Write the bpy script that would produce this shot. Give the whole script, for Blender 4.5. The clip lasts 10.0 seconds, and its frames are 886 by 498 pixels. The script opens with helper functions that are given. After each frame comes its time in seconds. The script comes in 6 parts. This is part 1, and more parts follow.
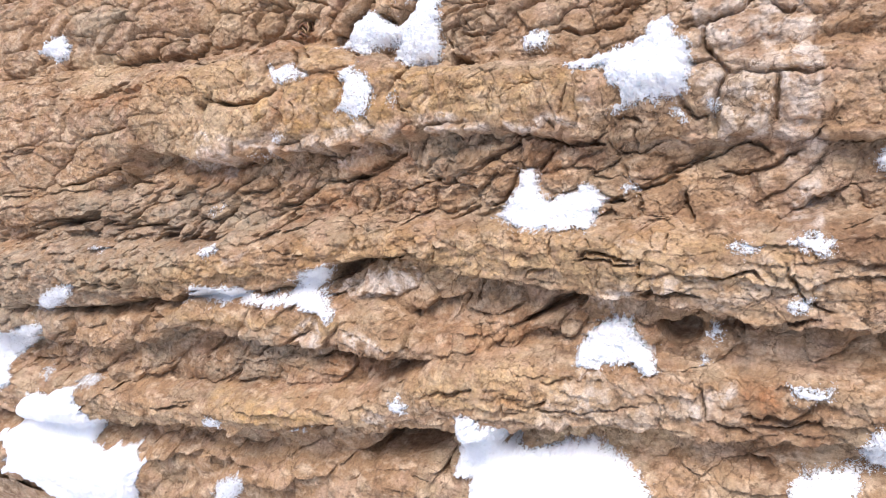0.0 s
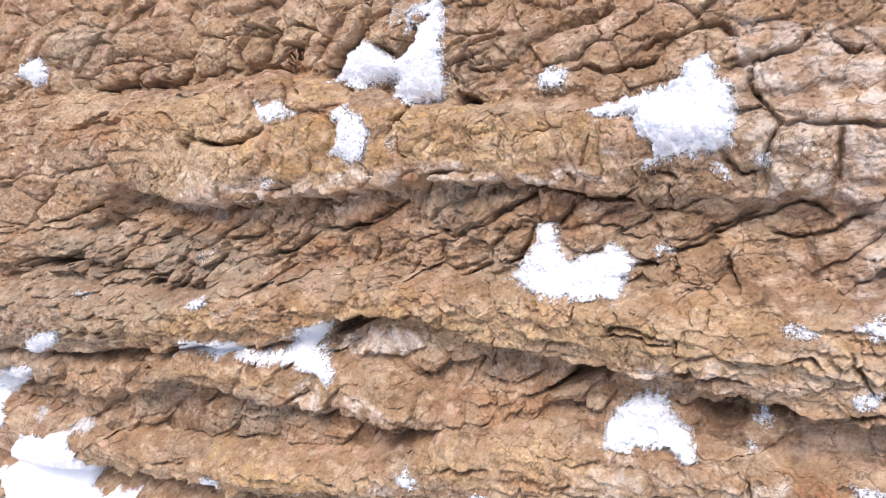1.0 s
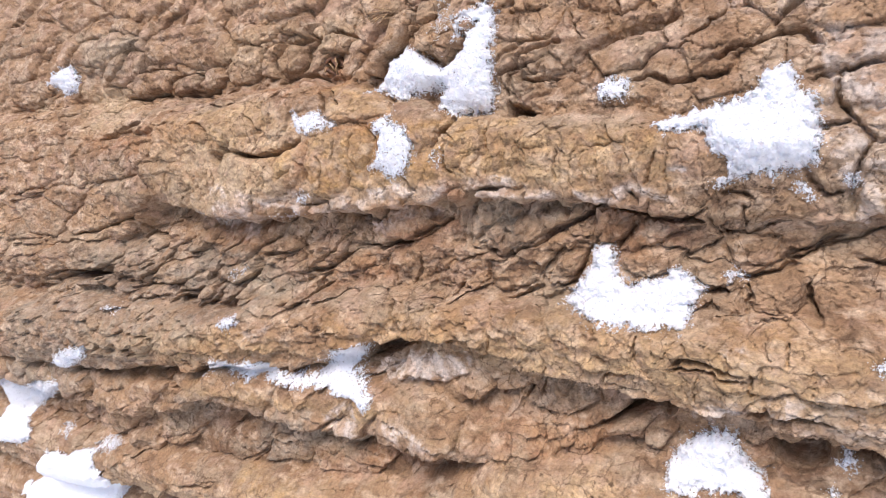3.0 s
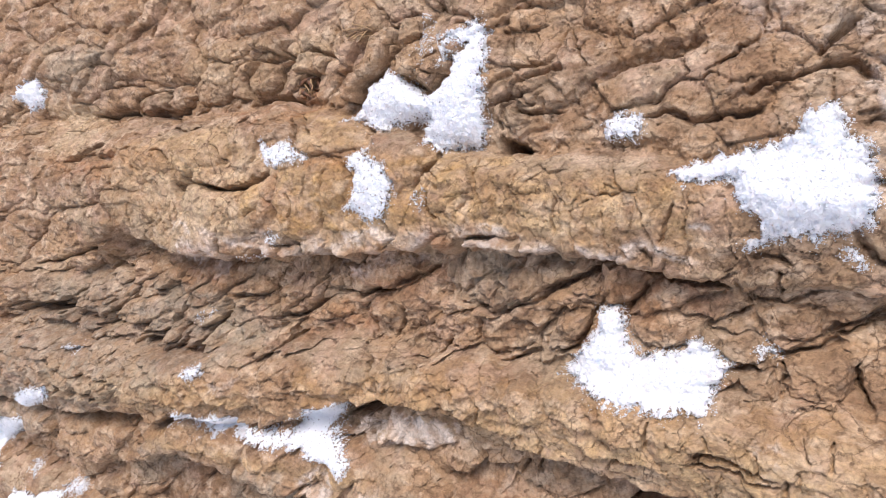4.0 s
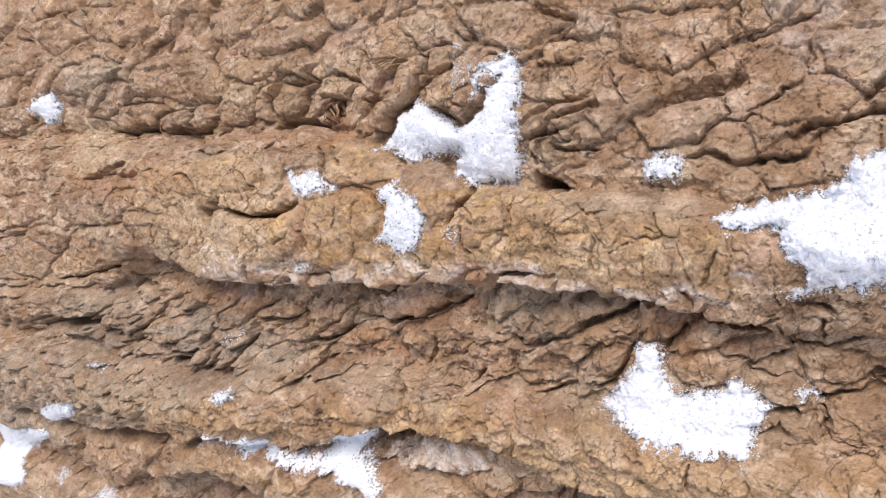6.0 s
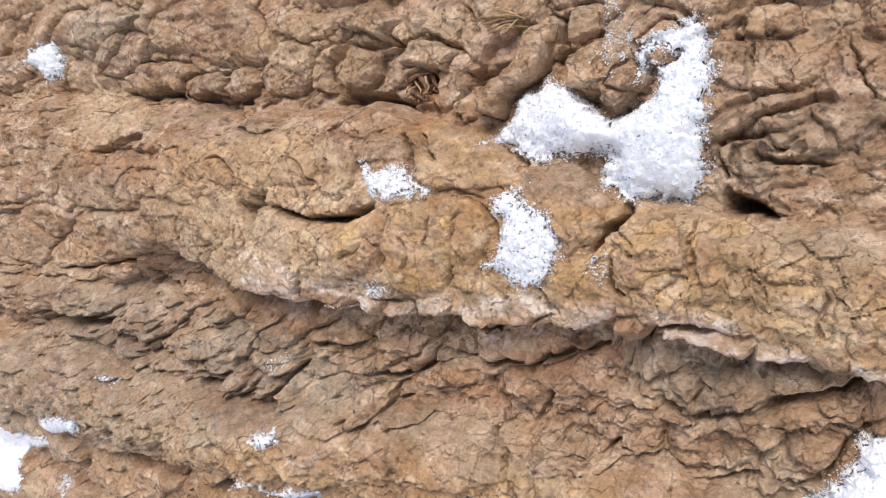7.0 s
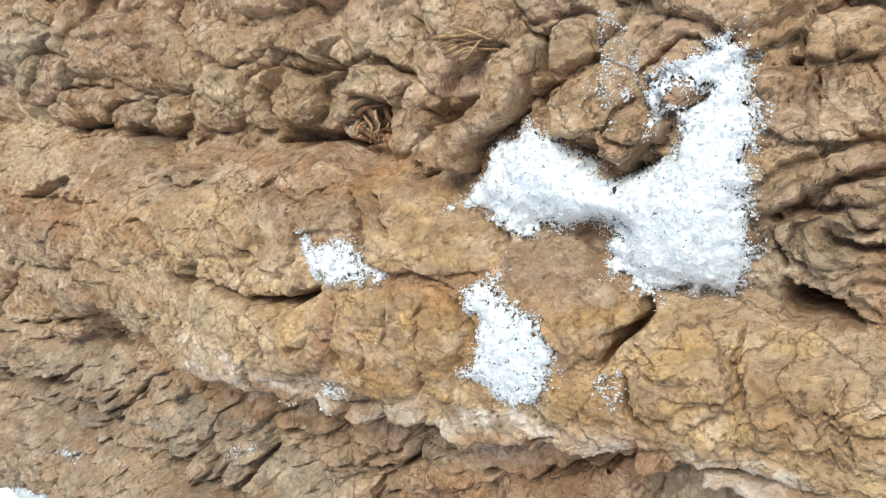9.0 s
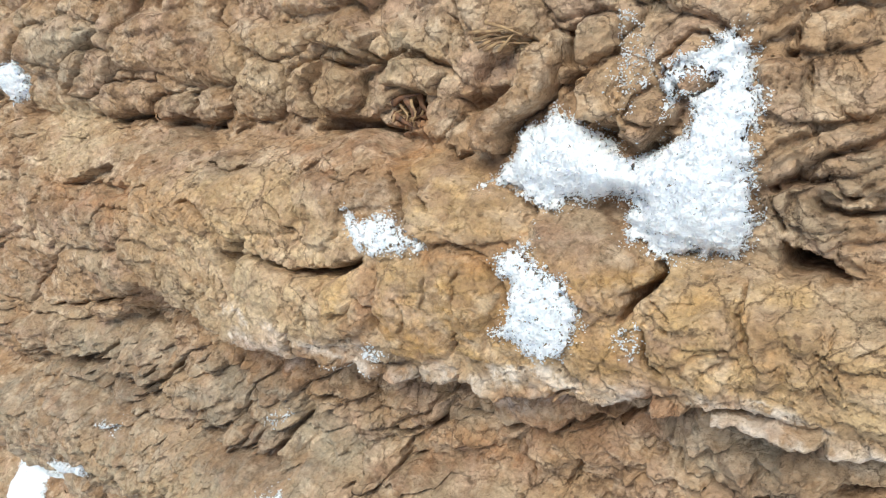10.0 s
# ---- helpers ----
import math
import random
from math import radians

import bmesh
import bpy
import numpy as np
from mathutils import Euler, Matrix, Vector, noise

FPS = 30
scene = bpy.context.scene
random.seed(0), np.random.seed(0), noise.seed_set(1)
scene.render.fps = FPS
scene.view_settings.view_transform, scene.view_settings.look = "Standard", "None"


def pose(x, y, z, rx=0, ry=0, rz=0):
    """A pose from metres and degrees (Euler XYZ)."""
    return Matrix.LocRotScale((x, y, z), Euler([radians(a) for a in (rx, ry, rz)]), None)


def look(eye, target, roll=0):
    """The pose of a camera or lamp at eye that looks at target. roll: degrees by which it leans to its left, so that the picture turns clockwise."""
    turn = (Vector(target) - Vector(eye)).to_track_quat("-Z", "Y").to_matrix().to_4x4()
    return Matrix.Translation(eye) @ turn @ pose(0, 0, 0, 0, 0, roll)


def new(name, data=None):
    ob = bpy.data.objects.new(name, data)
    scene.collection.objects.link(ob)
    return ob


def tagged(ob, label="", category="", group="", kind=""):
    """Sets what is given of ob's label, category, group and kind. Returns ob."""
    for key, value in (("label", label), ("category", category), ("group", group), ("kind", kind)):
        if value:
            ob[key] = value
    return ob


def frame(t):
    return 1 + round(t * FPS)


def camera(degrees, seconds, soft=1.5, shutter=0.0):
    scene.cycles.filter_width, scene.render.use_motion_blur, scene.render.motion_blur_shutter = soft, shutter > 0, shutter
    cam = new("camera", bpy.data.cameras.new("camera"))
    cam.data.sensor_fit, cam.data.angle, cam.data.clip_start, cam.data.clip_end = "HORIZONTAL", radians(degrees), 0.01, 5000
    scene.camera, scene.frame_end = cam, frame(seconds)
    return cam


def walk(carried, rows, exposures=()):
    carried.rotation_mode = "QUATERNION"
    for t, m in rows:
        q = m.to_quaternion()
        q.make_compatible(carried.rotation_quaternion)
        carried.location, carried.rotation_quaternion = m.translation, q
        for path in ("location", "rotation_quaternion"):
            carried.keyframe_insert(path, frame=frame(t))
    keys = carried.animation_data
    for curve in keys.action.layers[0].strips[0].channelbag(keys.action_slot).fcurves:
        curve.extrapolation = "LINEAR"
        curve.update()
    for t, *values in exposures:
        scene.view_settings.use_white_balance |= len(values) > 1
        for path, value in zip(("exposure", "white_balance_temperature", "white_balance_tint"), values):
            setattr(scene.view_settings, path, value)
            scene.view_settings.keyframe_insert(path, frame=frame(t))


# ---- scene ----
cam = camera(63.10, 10.0, soft=1.05)
PATH = [
    (0, 0.2077, -0.6845, 0.7985, 62.9, 14.85, 25.94),
    (0.5, 0.1942, -0.6453, 0.8058, 60.5, 16.6, 26.27),
    (1, 0.1926, -0.6343, 0.8153, 60.51, 16.57, 26.49),
    (1.5, 0.1901, -0.6344, 0.8188, 61.23, 16.11, 27.03),
    (2, 0.187, -0.6432, 0.832, 61.56, 15.73, 26.97),
    (2.2, 0.1871, -0.6469, 0.8335, 61.96, 15.92, 27.15),
    (3.3, 0.169, -0.6025, 0.8087, 61.69, 17.03, 28.98),
    (3.5, 0.1666, -0.5891, 0.8106, 61.85, 16.95, 29.24),
    (4, 0.1626, -0.5788, 0.811, 61.63, 17.1, 29.62),
    (4.5, 0.1622, -0.5858, 0.8276, 61.11, 17.36, 29.56),
    (5, 0.1616, -0.5955, 0.8414, 59.84, 17.67, 28.8),
    (5.2, 0.1626, -0.5952, 0.8395, 60.11, 17.71, 29.16),
    (6.3, 0.1498, -0.5666, 0.8311, 58.99, 17.78, 29.57),
    (6.5, 0.1458, -0.5664, 0.8326, 58.7, 17.82, 30.22),
    (7, 0.0847, -0.532, 0.826, 56.29, 16.12, 30.58),
    (7.5, 0.0808, -0.5095, 0.8324, 56.39, 16.95, 30.96),
    (8, 0.0764, -0.4926, 0.8315, 54.5, 18.31, 31.09),
    (8.5, 0.0715, -0.4802, 0.8226, 51.11, 20.79, 30),
    (9, 0.0683, -0.4708, 0.8223, 51.01, 21.26, 30.22),
    (9.5, 0.0694, -0.4743, 0.8219, 51.31, 21.25, 30.16),
    (10, 0.072, -0.4898, 0.8308, 51.2, 20.84, 30.06),
]
EXPOSURES = [(0, 0.93, 6320, 15), (2, 0.83, 6300, 18), (4, 0.75, 6340, 16), (6.5, 0.68, 6340, 14), (7.5, 0.71, 6400, 9), (8.5, 0.73, 6300, 0), (10, 0.73, 6300, 0)]
SKY, SUN, SUN_UP, SUN_TURN, SUN_WIDE = 0.105, 1.8, 70, 150, 30
LOG_TURN, LOG_HIGH, FINE = 30, 0.45, 0.04
BARK_DEEP, BARK_DARK, BARK_MID, BARK_LIGHT, BARK_PALE = (0.122, 0.0683, 0.039), (0.256, 0.152, 0.0854), (0.354, 0.22, 0.122), (0.439, 0.287, 0.165), (0.61, 0.458, 0.317)
BARK_GREY, BARK_PINK, BARK_BROWN = (0.39, 0.3, 0.2), (0.512, 0.348, 0.244), (0.201, 0.11, 0.061)
BEIGE, OCHRE, GREY, LICHEN, RUST = (0.61, 0.45, 0.265), (0.57, 0.34, 0.11), (0.26, 0.24, 0.19), (0.72, 0.62, 0.53), (0.36, 0.14, 0.05)
walk(cam, [(t, pose(x, y, z, rx, ry, rz)) for t, x, y, z, rx, ry, rz in PATH], EXPOSURES)

# ---- world, sun ----
world = bpy.data.worlds.new("winter_sky")
scene.world = world
world.use_nodes = True
wn = world.node_tree.nodes
sky = wn.new("ShaderNodeTexSky")
sky.sky_type, sky.sun_disc = "NISHITA", False
sky.sun_elevation, sky.sun_rotation = radians(SUN_UP), radians(SUN_TURN)
sky.air_density, sky.dust_density, sky.ozone_density = 1.0, 3.0, 1.0
wn["Background"].inputs["Strength"].default_value = SKY
world.node_tree.links.new(sky.outputs["Color"], wn["Background"].inputs["Color"])
sun = new("sun", bpy.data.lights.new("sun", "SUN"))
sun.data.energy, sun.data.angle, sun.data.color = SUN, radians(SUN_WIDE), (1.0, 0.97, 0.92)
sun.matrix_world = look((0, 0, 0), (-math.sin(radians(SUN_TURN)) * math.cos(radians(SUN_UP)), -math.cos(radians(SUN_TURN)) * math.cos(radians(SUN_UP)), -math.sin(radians(SUN_UP))))


# ---- materials ----
def material(name):
    m = bpy.data.materials.new(name)
    m.use_nodes = True
    return m, m.node_tree.nodes, m.node_tree.links, m.node_tree.nodes["Principled BSDF"]


def noise_node(n, l, where, scale, detail, rough, stretch=(1, 1, 1)):
    mp = n.new("ShaderNodeMapping")
    mp.inputs["Scale"].default_value = stretch
    l.new(where, mp.inputs["Vector"])
    t = n.new("ShaderNodeTexNoise")
    t.inputs["Scale"].default_value, t.inputs["Detail"].default_value, t.inputs["Roughness"].default_value = scale, detail, rough
    l.new(mp.outputs["Vector"], t.inputs["Vector"])
    return t


def ramp(n, l, fac, *stops):
    r = n.new("ShaderNodeValToRGB")
    while len(r.color_ramp.elements) < len(stops):
        r.color_ramp.elements.new(0.5)
    for e, (p, c) in zip(r.color_ramp.elements, stops):
        e.position, e.color = p, (*c, 1) if len(c) == 3 else c
    l.new(fac, r.inputs["Fac"])
    return r.outputs["Color"]


def mix(n, l, fac, a, b, mode="MIX"):
    m = n.new("ShaderNodeMix")
    m.data_type, m.blend_type = "RGBA", mode
    for sock, v in ((m.inputs["Factor"], fac), (m.inputs["A"], a), (m.inputs["B"], b)):
        if isinstance(v, (int, float)):
            sock.default_value = v
        elif isinstance(v, tuple):
            sock.default_value = (*v, 1)
        else:
            l.new(v, sock)
    return m.outputs["Result"]


def times(n, l, a, b):
    m = n.new("ShaderNodeMath")
    m.operation = "MULTIPLY"
    for sock, v in zip(m.inputs, (a, b)):
        if isinstance(v, (int, float)):
            sock.default_value = v
        else:
            l.new(v, sock)
    return m.outputs["Value"]


def bumps(n, l, b, *layers):
    """Fine relief in layers: height, strength, depth in metres."""
    last = None
    for height, strength, depth in layers:
        k = n.new("ShaderNodeBump")
        k.inputs["Strength"].default_value, k.inputs["Distance"].default_value = strength, depth
        l.new(height, k.inputs["Height"])
        if last:
            l.new(last, k.inputs["Normal"])
        last = k.outputs["Normal"]
    l.new(last, b.inputs["Normal"])


def bark_material():
    m, n, l, b = material("weathered_bark")
    at = n.new("ShaderNodeNewGeometry").outputs["Position"]
    wide = noise_node(n, l, at, 28, 4, 0.6)
    mid = noise_node(n, l, at, 120, 6, 0.65)
    fine = noise_node(n, l, at, 700, 5, 0.7)
    fibre = noise_node(n, l, at, 260, 5, 0.7, (0.3, 1, 1))
    c = ramp(n, l, wide.outputs["Fac"], (0.34, BARK_DARK), (0.5, BARK_MID), (0.66, BARK_LIGHT))
    # patches of other hues, each with a size and seed of its own
    for size, move, colour, lo, hi, full in ((42, 3.1, BARK_GREY, 0.48, 0.62, 0.7), (75, 7.7, BARK_PINK, 0.5, 0.64, 0.65), (60, 11.3, BARK_BROWN, 0.52, 0.66, 0.65),
                                             (130, 17.9, BARK_PALE, 0.51, 0.66, 0.8), (170, 23.3, BARK_DEEP, 0.54, 0.67, 0.7)):
        shifted = n.new("ShaderNodeVectorMath")
        shifted.inputs[1].default_value = (move, move * 0.7, -move)
        l.new(at, shifted.inputs[0])
        t = noise_node(n, l, shifted.outputs["Vector"], size, 7, 0.62, (0.7, 1, 1))
        c = mix(n, l, times(n, l, ramp(n, l, t.outputs["Fac"], (lo, (0, 0, 0)), (hi, (1, 1, 1))), full), c, colour)
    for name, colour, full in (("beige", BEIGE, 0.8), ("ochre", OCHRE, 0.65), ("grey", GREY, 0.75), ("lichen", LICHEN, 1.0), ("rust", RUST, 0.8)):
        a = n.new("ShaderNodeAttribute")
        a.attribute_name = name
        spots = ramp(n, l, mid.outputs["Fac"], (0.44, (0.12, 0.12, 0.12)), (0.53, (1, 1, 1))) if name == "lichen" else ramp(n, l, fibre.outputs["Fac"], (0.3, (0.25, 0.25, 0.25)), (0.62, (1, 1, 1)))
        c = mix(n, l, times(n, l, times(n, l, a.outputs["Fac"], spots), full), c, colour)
    c = mix(n, l, 0.62, c, ramp(n, l, fine.outputs["Fac"], (0.25, (0.45, 0.43, 0.41)), (0.5, (1, 1, 1)), (0.75, (1.5, 1.5, 1.5))), "MULTIPLY")
    c = mix(n, l, 0.4, c, ramp(n, l, fibre.outputs["Fac"], (0.25, (0.5, 0.48, 0.45)), (0.6, (1.15, 1.15, 1.15))), "MULTIPLY")
    own = n.new("ShaderNodeObjectInfo").outputs["Random"]
    c = mix(n, l, 0.5, c, ramp(n, l, own, (0.0, (0.82, 0.8, 0.8)), (1.0, (1.16, 1.16, 1.14))), "MULTIPLY")
    # hairline drying cracks
    bent = n.new("ShaderNodeVectorMath")
    bent.operation = "MULTIPLY_ADD"
    l.new(mid.outputs["Color"], bent.inputs[0])
    bent.inputs[1].default_value = (0.009, 0.009, 0.009)
    l.new(at, bent.inputs[2])
    lines = []
    for size, wide_line in ((75, 0.03), (210, 0.045)):
        v = n.new("ShaderNodeTexVoronoi")
        v.feature = "DISTANCE_TO_EDGE"
        v.inputs["Scale"].default_value = size
        l.new(bent.outputs["Vector"], v.inputs["Vector"])
        line = ramp(n, l, v.outputs["Distance"], (0.0, (1, 1, 1)), (wide_line, (0, 0, 0)))
        lines.append(times(n, l, line, ramp(n, l, wide.outputs["Fac"] if size < 100 else fibre.outputs["Fac"], (0.46, (0, 0, 0)), (0.56, (1, 1, 1)))))
    for line, dark in zip(lines, (0.65, 0.42)):
        c = mix(n, l, times(n, l, line, dark), c, BARK_DEEP)
    # pin-holes of boring insects and decay, a millimetre across
    holes = n.new("ShaderNodeTexVoronoi")
    holes.inputs["Scale"].default_value = 190
    l.new(bent.outputs["Vector"], holes.inputs["Vector"])
    hole = times(n, l, ramp(n, l, holes.outputs["Distance"], (0.1, (1, 1, 1)), (0.17, (0, 0, 0))), ramp(n, l, wide.outputs["Fac"], (0.5, (0, 0, 0)), (0.56, (1, 1, 1))))
    c = mix(n, l, times(n, l, hole, 0.75), c, BARK_DEEP)
    l.new(c, b.inputs["Base Color"])
    b.inputs["Roughness"].default_value = 0.85
    b.inputs["Specular IOR Level"].default_value = 0.25
    deep = n.new("ShaderNodeMath")
    deep.operation = "SUBTRACT"
    deep.inputs[0].default_value = 1.0
    l.new(lines[0], deep.inputs[1])
    less = n.new("ShaderNodeMath")
    less.operation = "SUBTRACT"
    l.new(deep.outputs["Value"], less.inputs[0])
    l.new(lines[1], less.inputs[1])
    bumps(n, l, b, (less.outputs["Value"], 0.5, 0.0008), (mid.outputs["Fac"], 0.8, 0.0028), (fibre.outputs["Fac"], 0.8, 0.0014), (fine.outputs["Fac"], 0.8, 0.0007))
    return m


def snow_material():
    m, n, l, b = material("granular_snow")
    at = n.new("ShaderNodeNewGeometry").outputs["Position"]
    flakes = n.new("ShaderNodeTexVoronoi")
    flakes.inputs["Scale"].default_value = 1100
    l.new(at, flakes.inputs["Vector"])
    soft = noise_node(n, l, at, 380, 4, 0.6)
    b.inputs["Base Color"].default_value = (0.8, 0.812, 0.835, 1)
    # gaps between the grains: many where the snow thins out, few where it lies thick
    cover = n.new("ShaderNodeAttribute")
    cover.attribute_name = "cover"
    gaps = noise_node(n, l, at, 850, 3, 0.65)
    spread = n.new("ShaderNodeMath")
    spread.operation = "MULTIPLY_ADD"
    l.new(gaps.outputs["Fac"], spread.inputs[0])
    spread.inputs[1].default_value = 3.0
    l.new(cover.outputs["Fac"], spread.inputs[2])
    l.new(ramp(n, l, times(n, l, spread.outputs["Value"], 0.25), (0.41, (0, 0, 0)), (0.47, (1, 1, 1))), b.inputs["Alpha"])
    b.inputs["Roughness"].default_value = 0.55
    b.inputs["Subsurface Weight"].default_value = 0.6
    b.inputs["Subsurface Radius"].default_value = (0.003, 0.0035, 0.004)
    b.inputs["Subsurface Scale"].default_value = 1.0
    bumps(n, l, b, (soft.outputs["Fac"], 0.6, 0.001), (flakes.outputs["Distance"], 0.6, 0.0006))
    return m


def ground_material():
    m, n, l, b = material("snow_cover")
    at = n.new("ShaderNodeNewGeometry").outputs["Position"]
    soft = noise_node(n, l, at, 6, 5, 0.6)
    l.new(ramp(n, l, soft.outputs["Fac"], (0.3, (0.6, 0.61, 0.63)), (0.7, (0.72, 0.73, 0.75))), b.inputs["Base Color"])
    b.inputs["Roughness"].default_value = 0.7
    bumps(n, l, b, (soft.outputs["Fac"], 0.5, 0.03))
    return m


def bast_material(name, dark, light):
    m, n, l, b = material(name)
    at = n.new("ShaderNodeNewGeometry").outputs["Position"]
    streak = noise_node(n, l, at, 500, 4, 0.6)
    l.new(ramp(n, l, streak.outputs["Fac"], (0.35, dark), (0.65, light)), b.inputs["Base Color"])
    b.inputs["Roughness"].default_value = 0.7
    return m


BARK, FLAKES, COVER = bark_material(), snow_material(), ground_material()
BAST = bast_material("dry_bast", (0.16, 0.085, 0.04), (0.42, 0.27, 0.13))
ROTTEN = bast_material("rotten_bast", (0.03, 0.014, 0.008), (0.2, 0.09, 0.04))

# ---- relief of the bark: heights over the log's round, all in centimetres ----
# u runs along the log, s round it (up the flank), h stands out from it.
ROUND = 47.0


def hashed(ix, iy, seed):
    """Even random numbers 0..1 for whole lattice places."""
    n = (ix.astype(np.int64) * 374761393 + iy.astype(np.int64) * 668265263 + seed * 974711) & 0x7FFFFFFF
    n = ((n ^ (n >> 13)) * 1274126177) & 0x7FFFFFFF
    n = ((n ^ (n >> 16)) * 668265263) & 0x7FFFFFFF
    return ((n ^ (n >> 15)) & 0xFFFFF) / 1048576.0


LATTICES = {}


def grain(x, y, seed):
    """Smooth lattice noise, about -1..1."""
    if seed not in LATTICES:
        turn = np.random.default_rng(seed).random(65536) * 6.2832
        LATTICES[seed] = np.cos(turn).astype(np.float32), np.sin(turn).astype(np.float32)
    ways = LATTICES[seed]
    ix, iy = np.floor(x), np.floor(y)
    fx, fy = (x - ix).astype(np.float32), (y - iy).astype(np.float32)
    ix, iy = ix.astype(np.int32), iy.astype(np.int32)
    gx, gy = fx * fx * fx * (fx * (fx * 6 - 15) + 10), fy * fy * fy * (fy * (fy * 6 - 15) + 10)
    left, right = (ix & 255) * 256, (ix + 1 & 255) * 256
    low, high = iy & 255, iy + 1 & 255
    rows = []
    for dy, row in ((0, low), (1, high)):
        a, b = left + row, right + row
        near = ways[0][a] * fx + ways[1][a] * (fy - dy)
        rows.append(near + gx * (ways[0][b] * (fx - 1) + ways[1][b] * (fy - dy) - near))
    return (rows[0] + gy * (rows[1] - rows[0])) * 1.5


def fbm(x, y, seed, octaves=4, gain=0.5):
    out, amp = 0, 1.0
    for k in range(octaves):
        out = out + amp * grain(x * 2**k + 17.3 * k, y * 2**k - 9.1 * k, seed + k)
        amp *= gain
    return out


def smooth(x, a, b):
    t = np.clip((x - a) / (b - a), 0, 1)
    return t * t * (3 - 2 * t)


def cells(u, s, long, wide, angle, seed):
    """Slanting scales: distance to the nearest edge (0..1), a random number and a number of its own for each, offset from its middle."""
    c, n = math.cos(radians(angle)), math.sin(radians(angle))
    x, y = (u * c + s * n) / long, (-u * n + s * c) / wide
    ix, iy = np.floor(x), np.floor(y)
    near = np.full(u.shape, 9.0)
    second = near.copy()
    own, ox, oy = np.zeros(u.shape), np.zeros(u.shape), np.zeros(u.shape)
    for dx in (-1, 0, 1):
        for dy in (-1, 0, 1):
            jx, jy = ix + dx, iy + dy
            px = x - jx - 0.1 - 0.8 * hashed(jx, jy, seed)
            py = y - jy - 0.1 - 0.8 * hashed(jx, jy, seed + 7)
            d = np.hypot(px, py)
            won = d < near
            second = np.where(won, near, np.minimum(second, d))
            near = np.where(won, d, near)
            own = np.where(won, (jx + 500) * 2000 + jy + 500, own)
            ox, oy = np.where(won, px, ox), np.where(won, py, oy)
    rnd = hashed(own, own * 0 + 3, seed + 11)
    return second - near, rnd, own, ox, oy


def along(points, u, s):
    """Distance to a line of points, and how far along it (0..1)."""
    best, where = np.full(u.shape, 99.0), np.zeros(u.shape)
    n = len(points) - 1
    for k in range(n):
        (a, b), (c, d) = points[k], points[k + 1]
        ll = (c - a) ** 2 + (d - b) ** 2 + 1e-9
        t = np.clip(((u - a) * (c - a) + (s - b) * (d - b)) / ll, 0, 1)
        far = np.hypot(u - a - t * (c - a), s - b - t * (d - b))
        won = far < best
        best, where = np.where(won, far, best), np.where(won, (k + t) / n, where)
    return best, where


def inside(points, u, s):
    """Distance to a closed outline, positive within it."""
    far, _ = along(list(points) + [points[0]], u, s)
    within = np.zeros(u.shape, bool)
    for (a, b), (c, d) in zip(points, list(points[1:]) + [points[0]]):
        if abs(d - b) < 1e-9:
            continue
        within ^= ((b > s) != (d > s)) & (u < (c - a) * (s - b) / (d - b) + a)
    return np.where(within, far, -far)


# the ridges: u, upper foot, crest, lower lip, height of the crest
MAIN = [(-60, 10, 7.5, -1.5, 0.5), (-40, 9.5, 7, -1.5, 0.6), (-30, 9, 6.3, -1.2, 0.8), (-23, 9, 5.5, 0.2, 0.8), (-17, 8.2, 4.3, 2.0, 1.2), (-12, 7.6, 3.7, 1.1, 1.3),
        (-10, 7.4, 3.5, 0.7, 1.5), (-6, 7.7, 3.3, 0.95, 1.6), (-1, 6.3, 3.2, 1.1, 1.0), (3, 4.9, 3.3, 1.4, 0.9), (8, 4.6, 3, 1.05, 0.75), (12, 4, 2.2, 0.45, 0.65),
        (16, 3.8, 2, 0.2, 0.15), (24, 3.8, 1.8, 0, 0.1), (40, 3.8, 1.8, 0, 0.1)]
SECOND = [(-60, -3.4, -6.5, -8.5, 1.3), (-27, -3.2, -6, -7.8, 1.4), (-20, -3.4, -5.8, -7.5, 0.9), (-13, -3.6, -5.2, -6.6, 0.95), (-7, -2.6, -4.9, -6.2, 0.6),
          (-2.7, -2.2, -3.9, -4.95, 0.3), (2, -2.6, -3.8, -4.65, 0.25), (5, -2.7, -4, -5.5, 0.25), (9, -2.9, -4, -5.9, 0.3), (13, -3, -4.8, -6.4, 0.7),
          (18, -2.8, -4.5, -7.2, 0.7), (40, -2.8, -4.5, -7.2, 0.7)]
TONGUE = [(-60, -8.6, -9.2, -10.6, 0.6), (-20, -8, -8.8, -10.2, 0.5), (-13, -7, -7.8, -8.7, 0.6), (-4, -6.2, -7.8, -9.4, 0.75), (0.5, -7.2, -8.4, -9.8, 0.55), (2.0, -8.3, -8.7, -9.6, 0.1),
          (2.8, -8.3, -8.7, -9.6, -1.2), (40, -8.3, -8.7, -9.6, -1.6)]
THIRD = [(-60, -13, -14.7, -16.7, 1.0), (-30, -13, -14.7, -16.7, 0.9), (-14, -12.4, -13.5, -14.8, 0.75), (-3, -11.7, -12.8, -13.8, 0.75), (2.5, -10, -11.3, -13.2, 0.9),
         (4.4, -9.5, -11, -13.3, 0.9), (9.5, -8.5, -10.5, -12.1, 0.8), (16, -9, -10.5, -12.2, 0.3), (22, -9, -10.2, -11.8, 0.3), (40, -9, -10.2, -11.8, 0.3)]
